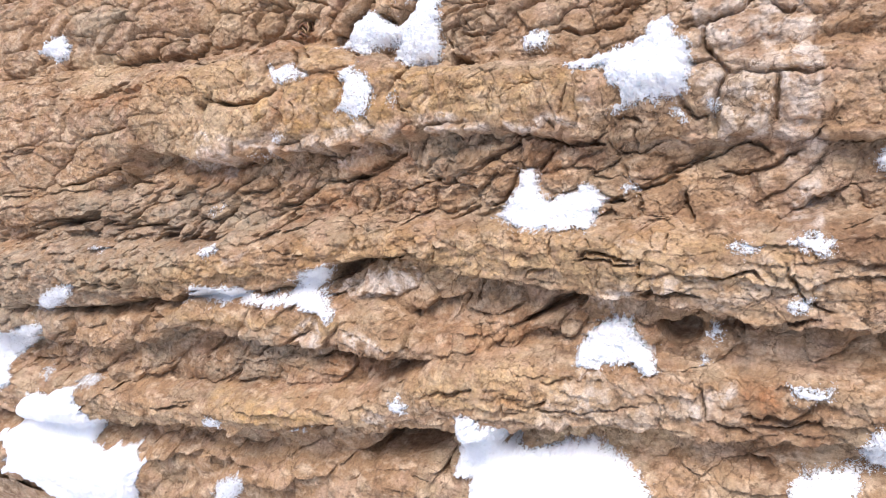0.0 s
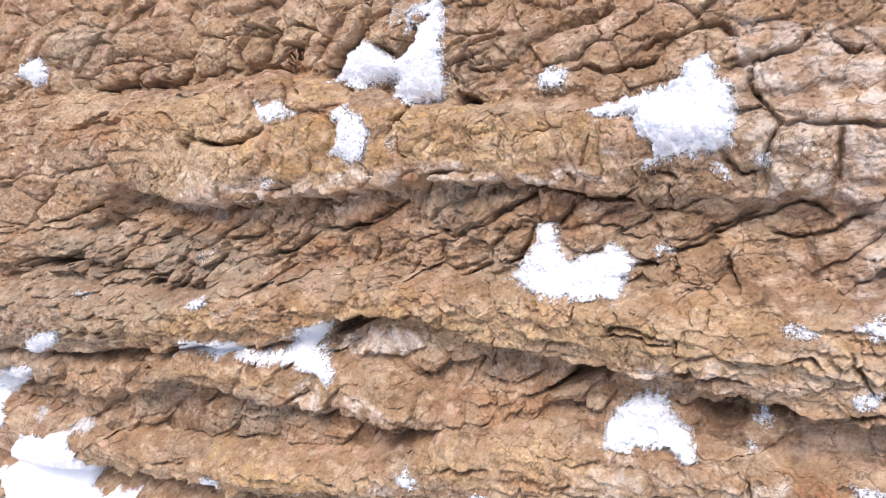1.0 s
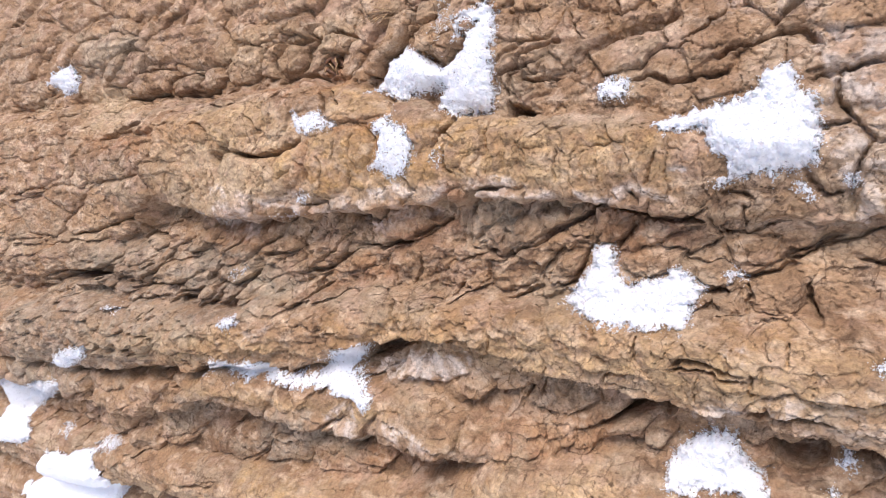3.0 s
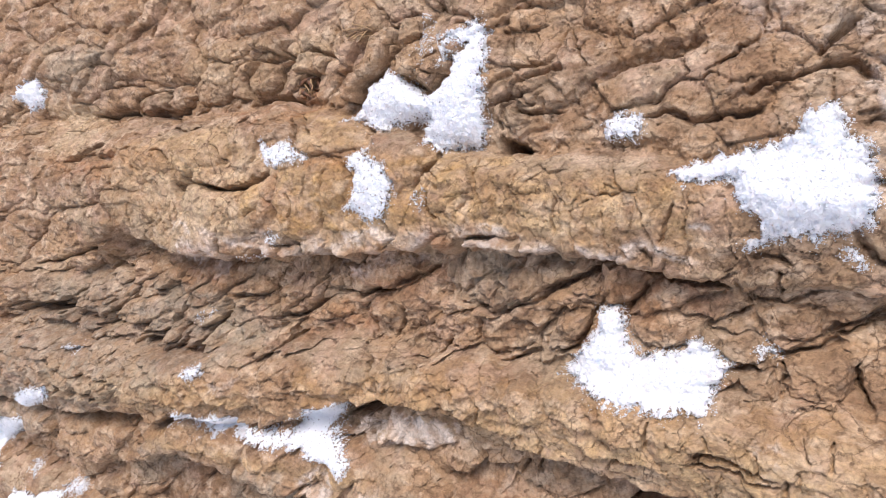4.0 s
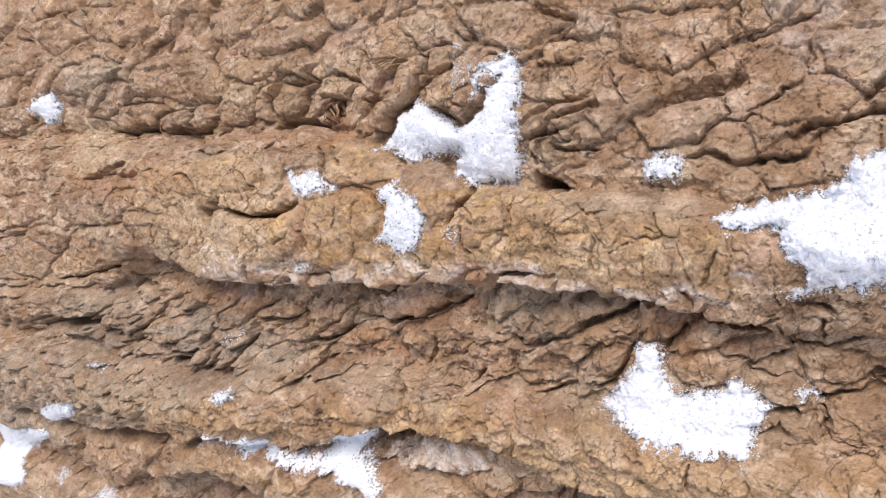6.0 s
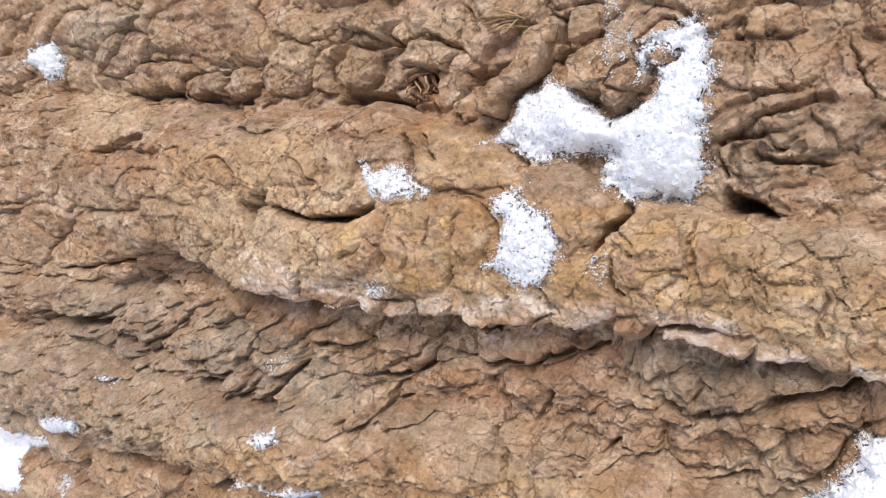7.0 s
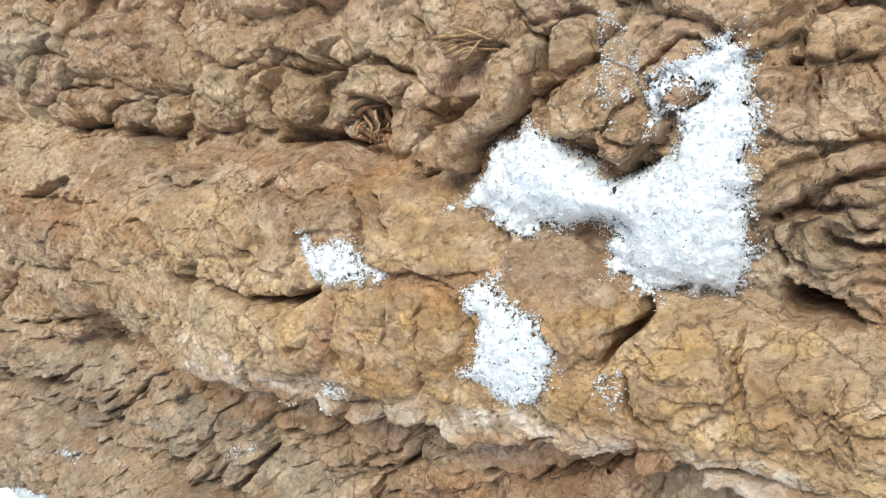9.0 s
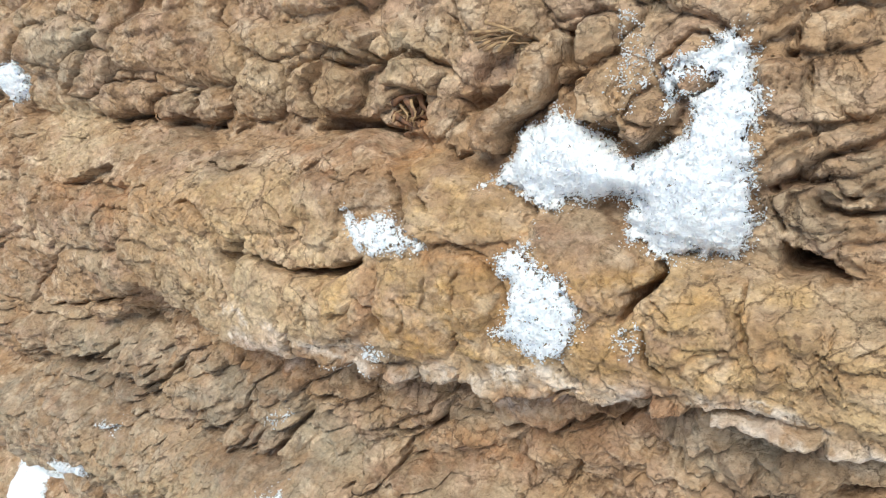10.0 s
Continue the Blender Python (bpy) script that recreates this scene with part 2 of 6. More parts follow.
FOURTH = [(-60, -18, -20, -24, 1.4), (-30, -18, -20, -24, 1.4), (0, -15.5, -17.5, -22, 0.8), (22, -13, -15, -20, 0.6), (40, -13, -15, -20, 0.6)]
UPPER = [(-60, -0.5, 0.3), (-40, -0.4, 0.3), (-26, -0.4, 0.4), (-20, -0.5, 0.1), (-14, -1.0, -0.3), (-8, -1.1, -0.1), (-3, -0.7, 0.2), (2, -0.3, 0.6), (4, -0.3, 0.6),
         (7, -0.3, 0.1), (15, -0.4, -0.1), (24, -0.4, 0.1), (40, -0.4, 0.1)]
FLOOR = -1.35
# low swells and dips of the whole trunk: along, round, reach along, reach round, height
SWELLS = [(-17.5, -4.25, 14, 4, 0.95), (-11.5, -12.5, 14, 4, 1.33), (-4, 6.25, 10, 2.5, 1.07), (9.5, -3.5, 6, 2, 0.96), (-23.5, 1, 6, 2, -1.1), (15.5, -0.5, 6, 2, -0.92), (3.5, -9.5, 3.5, 1.6, 0.97), (12.5, 3.25, 6, 2, 0.64), (-4, -1.25, 6, 2, -0.36), (9.5, 8.5, 10, 2.5, -0.75), (-2.5, -8, 3.5, 1.6, -0.56), (-16, -2, 6, 2, 0.76), (-22, -11.75, 3.5, 1.6, 0.88), (-7, 4.75, 3.5, 1.6, -0.62), (-25, -3.5, 6, 2, 0.76), (-11.5, -3.5, 3.5, 1.6, 0.61), (-22, 7, 6, 2, -0.56), (-13, 5.5, 3.5, 1.6, 0.41)]


def table(rows, k, u):
    return np.interp(u, [r[0] for r in rows], [r[k] for r in rows])


def ridge(rows, u, s):
    """One ridge: it swells from its upper foot to the crest and breaks off under its lower lip."""
    foot, crest, lip, high = (table(rows, k, u) for k in (1, 2, 3, 4))
    lip = lip + 0.2 * grain(u * 0.55, high * 0 + rows[0][1], 271) + 0.12 * grain(u * 1.7, high * 0 + rows[0][1], 281)
    up = 1 - np.clip((s - crest) / (foot - crest), 0, 1) ** 2.2
    down = 1 - 0.22 * np.clip((crest - s) / (crest - lip), 0, 1) ** 2
    soft = 1.0 * smooth(u, 8.5, 12.5) + 1.6 * smooth(-u, 17, 23) if rows is MAIN else 0.0
    fall = smooth((lip - s) / (0.4 + soft), -0.09, 1.0)
    # rubble fills the furrow close under the lip
    under = 0.6 if rows is MAIN else 0.3 if rows in (SECOND, THIRD) else 0.0
    base = FLOOR + under * (1 - smooth(lip - s, 1.6, 4.0)) * (s < crest) * smooth(crest - s, 0, 0.8)
    return base + (high - base) * np.where(s > crest, up, down) * (1 - fall)


def broad(u, s):
    """The large forms alone."""
    h = np.full(u.shape, FLOOR) + 0.25 * smooth(-s, 13, 15)
    for rows in (MAIN, SECOND, TONGUE, THIRD, FOURTH):
        r = ridge(rows, u, s)
        k = np.clip(0.5 + (r - h) / 0.3, 0, 1)
        h = h + (r - h) * k + 0.075 * k * (1 - k)
    foot = table(MAIN, 1, u)
    low, high = table(UPPER, 1, u), table(UPPER, 2, u)
    top = low + (high - low) * smooth(s - foot, 0, 2.6)
    h = np.where(s > foot - 0.6, np.maximum(h, top * smooth(s - foot, -0.6, 0.1) + h * (1 - smooth(s - foot, -0.6, 0.1))), h)
    for mid, up, long, wide, high in SWELLS:
        h = h + high * np.exp(-((u - mid) / long) ** 2 - ((s - up) / wide) ** 2)
    return h


SNOW = []
PLATES = []
CRACKS = []
HOLLOWS = []
TINTS = []
FIBRES = []
PLATES.append((0.5, [(-8.25, 10.42), (-7.04, 10.64), (-6.13, 9.95), (-6.41, 9.58), (-6.67, 9.26), (-7.34, 9.59), (-8.34, 9.9), (-8.81, 10.19)]))
PLATES.append((0.7, [(-1.11, 9.26), (-0.6, 9.54), (-0.25, 9.28), (-0.14, 8.7), (-0.4, 7.94), (-0.86, 7.63), (-1.67, 7.19), (-1.97, 6.77), (-2.54, 6.83), (-2.56, 7.46), (-1.94, 7.91), (-1.28, 8.33)]))
PLATES.append((0.4, [(-0.05, 9.25), (0.27, 9.66), (0.99, 9.57), (1.01, 8.93), (0.62, 8.52), (0.25, 8.5)]))
PLATES.append((0.6, [(2.09, 8.52), (2.53, 8.99), (3.03, 8.75), (3.01, 8.07), (2.59, 7.79)]))
PLATES.append((0.5, [(-22.79, 10.64), (-21.05, 10.9), (-21.01, 10.31), (-22.48, 9.43), (-23.54, 9.28), (-23.71, 9.9)]))
PLATES.append((0.4, [(-12.15, 9.47), (-10.82, 9.92), (-9.85, 9.28), (-9.94, 8.36), (-10.86, 7.74), (-12.35, 7.97), (-13.03, 8.7)]))
PLATES.append((0.35, [(-12.95, 10.73), (-11.52, 11.07), (-8.8, 10.25), (-9.02, 9.75), (-10.05, 9.6), (-12.01, 10.12)]))
PLATES.append((0.28, [(4.23, 8.65), (4.54, 9.29), (5.42, 9.25), (5.71, 8.62), (5.01, 8.45)]))
PLATES.append((0.25, [(-4.99, 6.45), (-4.14, 6.78), (-2.7, 6.59), (-1.46, 5.87), (-1, 5.34), (-0.99, 4.81), (-2.21, 4.58), (-3.38, 4.56), (-3.9, 5), (-4.26, 5.71)]))
PLATES.append((0.2, [(-4.91, 3.93), (-3.19, 4.34), (-1.66, 4.27), (-1.14, 3.68), (-1.8, 2.75), (-2.06, 1.85), (-4.66, 1.4), (-4.93, 2.46)]))
PLATES.append((0.2, [(-10.57, 3.54), (-7.12, 3.43), (-4.93, 3.67), (-5.01, 2.16), (-6.84, 1.51), (-12.13, 0.32), (-14.65, 0.87)]))
PLATES.append((0.3, [(11.4, -1.38), (12.04, -1.21), (12.59, -1.45), (12.47, -1.97), (11.77, -2.11), (11.35, -1.89)]))
PLATES.append((0.35, [(4.74, 5.89), (6.26, 7.11), (6.72, 7), (6.61, 5.9), (5.93, 5.65)]))
PLATES.append((0.35, [(5.92, 6.81), (6.6, 8.62), (7.99, 7.97), (8.3, 7.08), (7.44, 6.53), (6.71, 5.99)]))
PLATES.append((0.4, [(7.44, 6.53), (10.08, 7.11), (10.48, 6.46), (9.68, 5.78), (8.25, 5.42)]))
PLATES.append((0.4, [(10.99, 6.41), (12.33, 7.43), (13.4, 7.47), (13.73, 6.68), (12.89, 6.05), (11.66, 5.97)]))
PLATES.append((0.4, [(12.58, 8.7), (14.23, 8.67), (14.68, 7.81), (14.01, 6.83), (12.79, 7.55)]))
PLATES.append((0.5, [(11.77, 5.52), (12.13, 5.94), (12.61, 5.63), (12.47, 5.21), (11.94, 5.15)]))
PLATES.append((0.35, [(10.92, 4.87), (11.55, 5.1), (12.94, 5), (13.32, 4.46), (11.92, 4.19)]))
PLATES.append((0.3, [(6.74, 10.1), (10.1, 9.8), (10.27, 8.89), (8.56, 7.91), (6.95, 8.71)]))
PLATES.append((0.35, [(-3.65, 10.96), (-1.8, 11.11), (-0.5, 10.15), (-0.88, 9.25), (-2.72, 9.54)]))
PLATES.append((0.35, [(0.78, 11.06), (3.3, 10.8), (5.37, 10.02), (4.6, 9.47), (3.39, 8.93), (1.93, 9.75)]))
PLATES.append((0.35, [(-34.25, 10.55), (-30.42, 10.5), (-29.56, 9.46), (-31.87, 8.6), (-34.5, 9.17)]))
PLATES.append((0.35, [(15.85, 3.14), (16.02, 4.48), (17.06, 4.9), (18.22, 4.9), (19.63, 4.14), (19.74, 2.35), (17.42, 2.52)]))
PLATES.append((0.3, [(14.74, 4.27), (15.65, 4.54), (15.7, 3.61), (15.89, 3.2), (14.96, 3.02)]))
PLATES.append((0.35, [(14.94, 2.67), (16.05, 2.93), (16.41, 2.43), (16.14, 1.91), (16.1, 1.18), (15.28, 1.04), (14.98, 1.63)]))
PLATES.append((0.35, [(16.67, 2.31), (18.23, 2.2), (18.3, 1.17), (18.04, 0.47), (16.83, 0.16), (16.31, 0.39), (16.37, 1.89)]))
PLATES.append((0.35, [(18.54, 2.17), (20.21, 2.13), (20.2, 0.37), (18.65, 0.5), (18.36, 1.21)]))
PLATES.append((0.35, [(14.85, 4.86), (15.84, 5.69), (16.89, 5.5), (16.97, 5.1), (16.02, 4.78)]))
PLATES.append((0.3, [(-2.8, -6.85), (-0.76, -5.49), (0.87, -5.27), (1.9, -6.13), (0.5, -6.81), (-1.73, -7.19)]))
PLATES.append((0.3, [(18.04, -4.55), (18.83, -4.51), (18.98, -5.26), (18.5, -5.48), (17.87, -5.12)]))
PLATES.append((0.25, [(10.54, -9.87), (11.18, -9.74), (11.42, -10.3), (10.67, -10.34)]))
PLATES.append((0.3, [(13.6, -5.51), (14.57, -5.24), (15.27, -5.64), (14.29, -6.17), (13.65, -5.97)]))
PLATES.append((0.5, [(-3.83, -17.4), (-2.41, -16.6), (0.07, -16.2), (1.62, -16.38), (1.61, -17.2), (-2.86, -18)]))
PLATES.append((0.3, [(-31.68, -1.19), (-28.37, -1.05), (-26.2, -1.83), (-28.58, -2.51), (-32.2, -2.39)]))
PLATES.append((0.3, [(-27.07, -0.5), (-24.35, -0.26), (-21.86, -0.86), (-21.82, -1.78), (-25.16, -2.29), (-26.77, -1.68)]))
PLATES.append((0.3, [(-13.08, -1.59), (-11.83, -0.97), (-11.06, -1.49), (-11.59, -2.31), (-12.54, -2.61)]))
PLATES.append((0.3, [(-9.28, -2.46), (-8.45, -2.16), (-7.35, -3.01), (-7.69, -3.5), (-8.44, -3.36)]))
PLATES.append((0.3, [(-4.6, 1.47), (-3.81, 0.31), (-3.22, -0.38), (-5.14, -0.84), (-6.73, -0.22)]))
PLATES.append((0.25, [(-7.84, -1.73), (-6.51, -1.3), (-5.31, -1.45), (-5.73, -2.02), (-7.57, -2.45)]))
PLATES.append((0.25, [(-3.91, -2.62), (-2.66, -2.34), (-1.87, -2.84), (-3.15, -3.02)]))
PLATES.append((0.3, [(-24.3, 1.4), (-18.76, 1.62), (-17.56, 0.82), (-19.91, 0.14), (-22.97, 0.43)]))
PLATES.append((0.3, [(-32.41, 0.91), (-28.37, 1.32), (-25.35, 0.7), (-28.68, -0.05), (-32.39, -0.16)]))
PLATES.append((0.25, [(-24.9, 4.73), (-20.02, 5), (-16.16, 3.97), (-19.75, 2.95), (-23.99, 3.29)]))
PLATES.append((0.25, [(-31.25, 4.73), (-26.71, 4.94), (-25.57, 3.63), (-29.34, 3)]))
PLATES.append((0.25, [(-30.73, 2.67), (-25.2, 3.15), (-21.64, 2.36), (-25.25, 1.54), (-29.81, 1.64)]))
PLATES.append((0.2, [(-17.35, 3.87), (-13.71, 3.64), (-12.48, 2.35), (-15.54, 2.07), (-17.81, 2.91)]))
PLATES.append((0.35, [(-25.79, 12), (-22.15, 12.29), (-19.87, 11.36), (-23.26, 10.2), (-26.99, 10.82)]))
PLATES.append((0.3, [(-36.18, 14.64), (-31.69, 14.74), (-27.44, 12.96), (-29.77, 12.17), (-35.04, 12.45)]))
PLATES.append((0.3, [(-32.15, 15.63), (-27.34, 15.55), (-23.73, 13.87), (-26.73, 12.84)]))
PLATES.append((0.3, [(-24.93, 15.5), (-20.12, 15.11), (-18.15, 13.45), (-20.76, 12.78), (-23.6, 13.5)]))
PLATES.append((0.3, [(-14.28, 13.55), (-11.36, 13.92), (-9.78, 12.68), (-12.02, 11.62), (-13.45, 12.16)]))
PLATES.append((0.3, [(-8.82, 11.94), (-6.22, 11.98), (-5.37, 11.29), (-6.34, 10.8), (-8.28, 11.15)]))
PLATES.append((0.3, [(-6.79, 12.93), (-4.61, 12.7), (-3.74, 11.49), (-5, 11.21)]))
PLATES.append((0.3, [(-1.8, 11.11), (0.51, 11.11), (0.91, 9.69), (-0.43, 9.68)]))
PLATES.append((0.35, [(-30.07, 8.99), (-27.75, 9.16), (-25.75, 7.73), (-27.48, 7.42)]))
PLATES.append((0.3, [(-39.73, 19.79), (-32.25, 18.16), (-31.89, 16.4), (-37.68, 17.05)]))
PLATES.append((0.3, [(-31.43, 17.98), (-24.92, 16.65), (-25.48, 15.41), (-29.53, 15.95)]))
PLATES.append((0.3, [(-19.35, 15.68), (-15.58, 15.06), (-14.84, 13.97), (-17.84, 13.91)]))
PLATES.append((0.25, [(0.24, -1.61), (1.7, -1.35), (2.13, -1.89), (1.31, -2.63), (0.19, -2.52)]))
PLATES.append((0.25, [(7.46, 0.45), (8.86, 0.68), (9.36, 0.18), (8.59, -0.65), (7.65, -0.52)]))
PLATES.append((0.3, [(8.52, -0.88), (9.51, -0.78), (10.88, -0.88), (10.75, -1.6), (9.19, -1.84), (8.58, -1.43)]))
PLATES.append((0.25, [(12.15, 1.11), (13.01, 1.13), (14.26, 1.01), (14.21, 0.33), (13.04, 0), (12.18, 0.24)]))
PLATES.append((0.25, [(12.09, -0.57), (13.16, -0.4), (14.03, -0.59), (13.73, -1.35), (12.51, -1.28)]))
PLATES.append((0.3, [(12.85, -2.11), (14.32, -1.68), (14.76, -2.6), (14.08, -3.1), (13.02, -3.05)]))
PLATES.append((0.3, [(11.79, -2.55), (12.71, -2.29), (12.75, -3.09), (12, -3.13)]))
PLATES.append((0.3, [(6.23, -1.07), (7.17, -0.98), (7.05, -1.57), (6.4, -2.26), (5.75, -2.13)]))
PLATES.append((0.3, [(-20.56, -5.49), (-16.79, -5.17), (-16.29, -5.72), (-18.89, -6.76), (-20.83, -6.59)]))
PLATES.append((0.25, [(-18.8, -4.62), (-16.11, -4.42), (-16.06, -5.23), (-17.48, -5.62)]))
PLATES.append((0.25, [(-15.51, -4.91), (-13.02, -4.66), (-12.76, -5.57), (-15.32, -6.02)]))
PLATES.append((0.35, [(-14.42, -10.95), (-9.51, -9.12), (-10.39, -11.18), (-12.81, -12.41), (-14.88, -12.23)]))
PLATES.append((0.3, [(-9.35, -8.77), (-7.26, -8.62), (-5.85, -8.94), (-8.09, -11.74), (-11.05, -12.06)]))
PLATES.append((0.3, [(-7.68, -10.54), (-3.98, -10.28), (-2.65, -10.77), (-3.84, -11.88), (-7.21, -12.08)]))
PLATES.append((0.3, [(-16.18, -12.66), (-12.79, -12.42), (-12.3, -12.8), (-15.11, -13.12)]))
PLATES.append((0.3, [(1.97, -8.4), (4.37, -8.07), (5.21, -8.94), (4.45, -9.71), (2, -10.04)]))
PLATES.append((0.3, [(4.95, -7.79), (6.53, -7.72), (6.45, -8.72), (5.48, -9.2)]))
PLATES.append((0.3, [(-20.55, -1.53), (-18.63, -1.16), (-17.17, -1.79), (-18.62, -2.64), (-20.28, -2.34)]))
PLATES.append((0.3, [(6.08, 3.87), (6.33, 4.24), (7.04, 4.14), (7.13, 3.64), (6.58, 3.5)]))
PLATES.append((0.3, [(-19.78, -3.23), (-17.6, -2.87), (-16.76, -3.15), (-18.24, -3.5), (-19.39, -3.49)]))
PLATES.append((0.3, [(-12.62, 0.01), (-11.43, 0.14), (-10.01, -0.29), (-11.18, -1), (-12.54, -0.85)]))
PLATES.append((0.3, [(-9.69, 0.06), (-5.99, 1.29), (-7.68, -0.45), (-9.02, -0.84), (-9.65, -0.55)]))
PLATES.append((0.35, [(-12.08, -1.7), (-9.94, -1.08), (-9.81, -1.82), (-11.11, -2.56), (-11.88, -2.31)]))
PLATES.append((0.3, [(-12.34, -3.44), (-11.34, -3.19), (-10.85, -3.39), (-11.26, -3.74)]))
PLATES.append((0.3, [(-29.18, -3.41), (-25.43, -2.62), (-24.31, -3.49), (-25.6, -3.95)]))
PLATES.append((0.3, [(-27.32, 0.19), (-24.77, 0.83), (-22.87, 0.67), (-22.84, -0.4), (-25.95, -1.15)]))
PLATES.append((0.3, [(-22.54, 0.87), (-18.77, 1.73), (-20.08, 0.3), (-21.84, -0.37)]))
PLATES.append((0.35, [(-6.66, 3.39), (-5.82, 3.61), (-5.64, 3.07), (-5.87, 2.59), (-6.56, 2.44), (-6.75, 2.92)]))
PLATES.append((0.22, [(-0.88, 5.24), (0.33, 5.36), (0.85, 5.17), (1.9, 4.37), (1.53, 3.58), (0.7, 3.01), (0.37, 3.85), (-0.4, 4.31)]))
PLATES.append((0.2, [(2.27, 3.67), (3.72, 3.98), (4.01, 2.94), (2.93, 2.26), (2.02, 2.66)]))
PLATES.append((0.2, [(4.06, 3.83), (5.15, 3.86), (5.27, 2.52), (4.2, 2.2)]))
PLATES.append((0.22, [(-15.98, 6.18), (-12.14, 6.38), (-8.37, 6.13), (-7.82, 4.63), (-10.39, 4.32), (-13.68, 4.59)]))
PLATES.append((0.2, [(-8.14, 6.14), (-5.77, 6.18), (-4.84, 5.94), (-4.47, 5.34), (-6.03, 5.28), (-6.24, 4.21), (-7.56, 4.23)]))
PLATES.append((0.45, [(-26.86, 0.67), (-23.06, 2.98), (-17.64, 3.19), (-17.15, 2.07), (-19.26, 1.14), (-22.97, 0.43), (-25.57, 0.04)]))
PLATES.append((0.45, [(-28.39, -0.71), (-25.8, -0.29), (-21.84, -0.36), (-20.89, -1.58), (-23.29, -2.18), (-27.67, -2.09)]))
PLATES.append((0.35, [(-31.46, 2.32), (-28.36, 2.67), (-26.31, 1.36), (-27.07, -0), (-29.85, 0.26)]))
PLATES.append((0.4, [(-19.32, -3.09), (-17.6, -2.87), (-16.61, -3.14), (-17.89, -3.42), (-19.23, -3.47)]))
PLATES.append((0.4, [(-12.98, -3), (-11.87, -2.52), (-11.7, -3.1), (-12.84, -3.61), (-13.55, -3.6)]))
CRACKS.append((0.2, 0.06, [(-3.38, 4.47), (-2.2, 4.5), (-1.54, 4.45)]))
CRACKS.append((0.2, 0.05, [(-8.91, 5.41), (-8.01, 4.76), (-7.92, 4.2)]))
CRACKS.append((0.2, 0.05, [(-15.82, 6.08), (-15.32, 5.17), (-14.3, 4.23)]))
CRACKS.append((0.28, 0.111, [(10.51, 8.83), (10.94, 8.67), (11.76, 9.07), (12.7, 9.44)]))
CRACKS.append((0.22, 0.068, [(10.39, 10.1), (10.5, 9.38), (10.63, 8.91)]))
CRACKS.append((0.25, 0.085, [(5.62, 10.23), (5.18, 9.53), (4.63, 9.25), (4.24, 8.59)]))
CRACKS.append((0.28, 0.111, [(3.53, 10.6), (4.78, 10.25), (5.59, 9.89)]))
CRACKS.append((0.3, 0.07, [(11.82, -0.2), (12.87, -0.33), (13.34, -0.1), (14.35, 0.16)]))
CRACKS.append((0.3, 0.07, [(12.92, 0.63), (12.94, 0.09)]))
CRACKS.append((0.5, 0.12, [(13.87, -1.37), (14.32, -0.89), (15.71, -0.46)]))
CRACKS.append((0.5, 0.12, [(12.68, -1.82), (13.88, -1.63), (14.39, -1.38)]))
CRACKS.append((0.25, 0.06, [(13.62, -3.62), (13.82, -4.17)]))
CRACKS.append((0.45, 0.13, [(-25.09, -2.45), (-22.7, -2.61), (-20.89, -1.58)]))
CRACKS.append((0.35, 0.1, [(-11.47, -2.55), (-12.8, -3.65), (-12.47, -3.87)]))
CRACKS.append((0.4, 0.1, [(-5.53, 1.16), (-4.07, 1.3), (-3.78, 0.38), (-1.96, 0.55), (0.66, 1.58)]))
CRACKS.append((0.3, 0.08, [(-6.52, -1.43), (-5.14, -0.84), (-3.78, 0.38)]))
CRACKS.append((0.25, 0.06, [(-9.03, -0.3), (-8.38, -1.34), (-7.85, -2.66)]))
CRACKS.append((0.4, 0.11, [(14.79, 2.7), (15.32, 2.98), (15.9, 3.15)]))
CRACKS.append((0.4, 0.11, [(15.66, 4.73), (15.75, 3.76), (16.12, 3.06), (16.55, 2.46), (16.24, 1.94), (16.19, 1.26), (16.01, 0.08)]))
CRACKS.append((0.4, 0.11, [(16.57, 2.42), (17.43, 2.39), (18.7, 2.27), (20.21, 2.27)]))
CRACKS.append((0.4, 0.11, [(18.39, 2.23), (18.3, 1.35), (18.2, 0.53)]))
CRACKS.append((0.4, 0.11, [(14.66, 2.12), (14.89, 1.45), (15.31, 0.9), (16.07, 0.96)]))
CRACKS.append((0.4, 0.11, [(14.94, 4.53), (16.02, 4.68), (17.07, 4.98), (17.49, 5.48)]))
CRACKS.append((0.4, 0.1, [(18.06, 5.25), (18.7, 4.6), (18.94, 4.78)]))
CRACKS.append((0.4, 0.11, [(13.94, -1.48), (14.72, -0.94), (15.88, -0.59), (16.99, -0.14), (17.5, -0.27), (18.04, -0.69)]))
CRACKS.append((0.4, 0.11, [(16.04, -1.11), (16.94, -1.48), (17.64, -1.35), (18.34, -0.89), (19.4, -0.4)]))
CRACKS.append((0.3, 0.07, [(12.93, 0.68), (12.81, -0.1)]))
CRACKS.append((0.4, 0.12, [(12.28, 1.15), (13.26, 0.9)]))
CRACKS.append((0.5, 0.12, [(1.28, -7.65), (1.61, -8.27), (1.71, -9.38)]))
CRACKS.append((0.13, 0.05, [(11.66, -4.8), (11.34, -5.89)]))
CRACKS.append((0.4, 0.1, [(18.51, -4.64), (19.12, -6.21), (20.19, -6.73)]))
CRACKS.append((0.3, 0.08, [(6.35, -10.79), (8.59, -11.59), (10.89, -11.4), (13.04, -10.94)]))
CRACKS.append((0.13, 0.05, [(12.88, -10.26), (13.65, -10.87), (13.75, -11.92)]))
CRACKS.append((0.5, 0.13, [(16.85, -11.16), (18.25, -11.26), (19.71, -10.65)]))
CRACKS.append((0.18, 0.04, [(-5.51, 3.21), (-5.01, 2.87), (-5.01, 2.16)]))
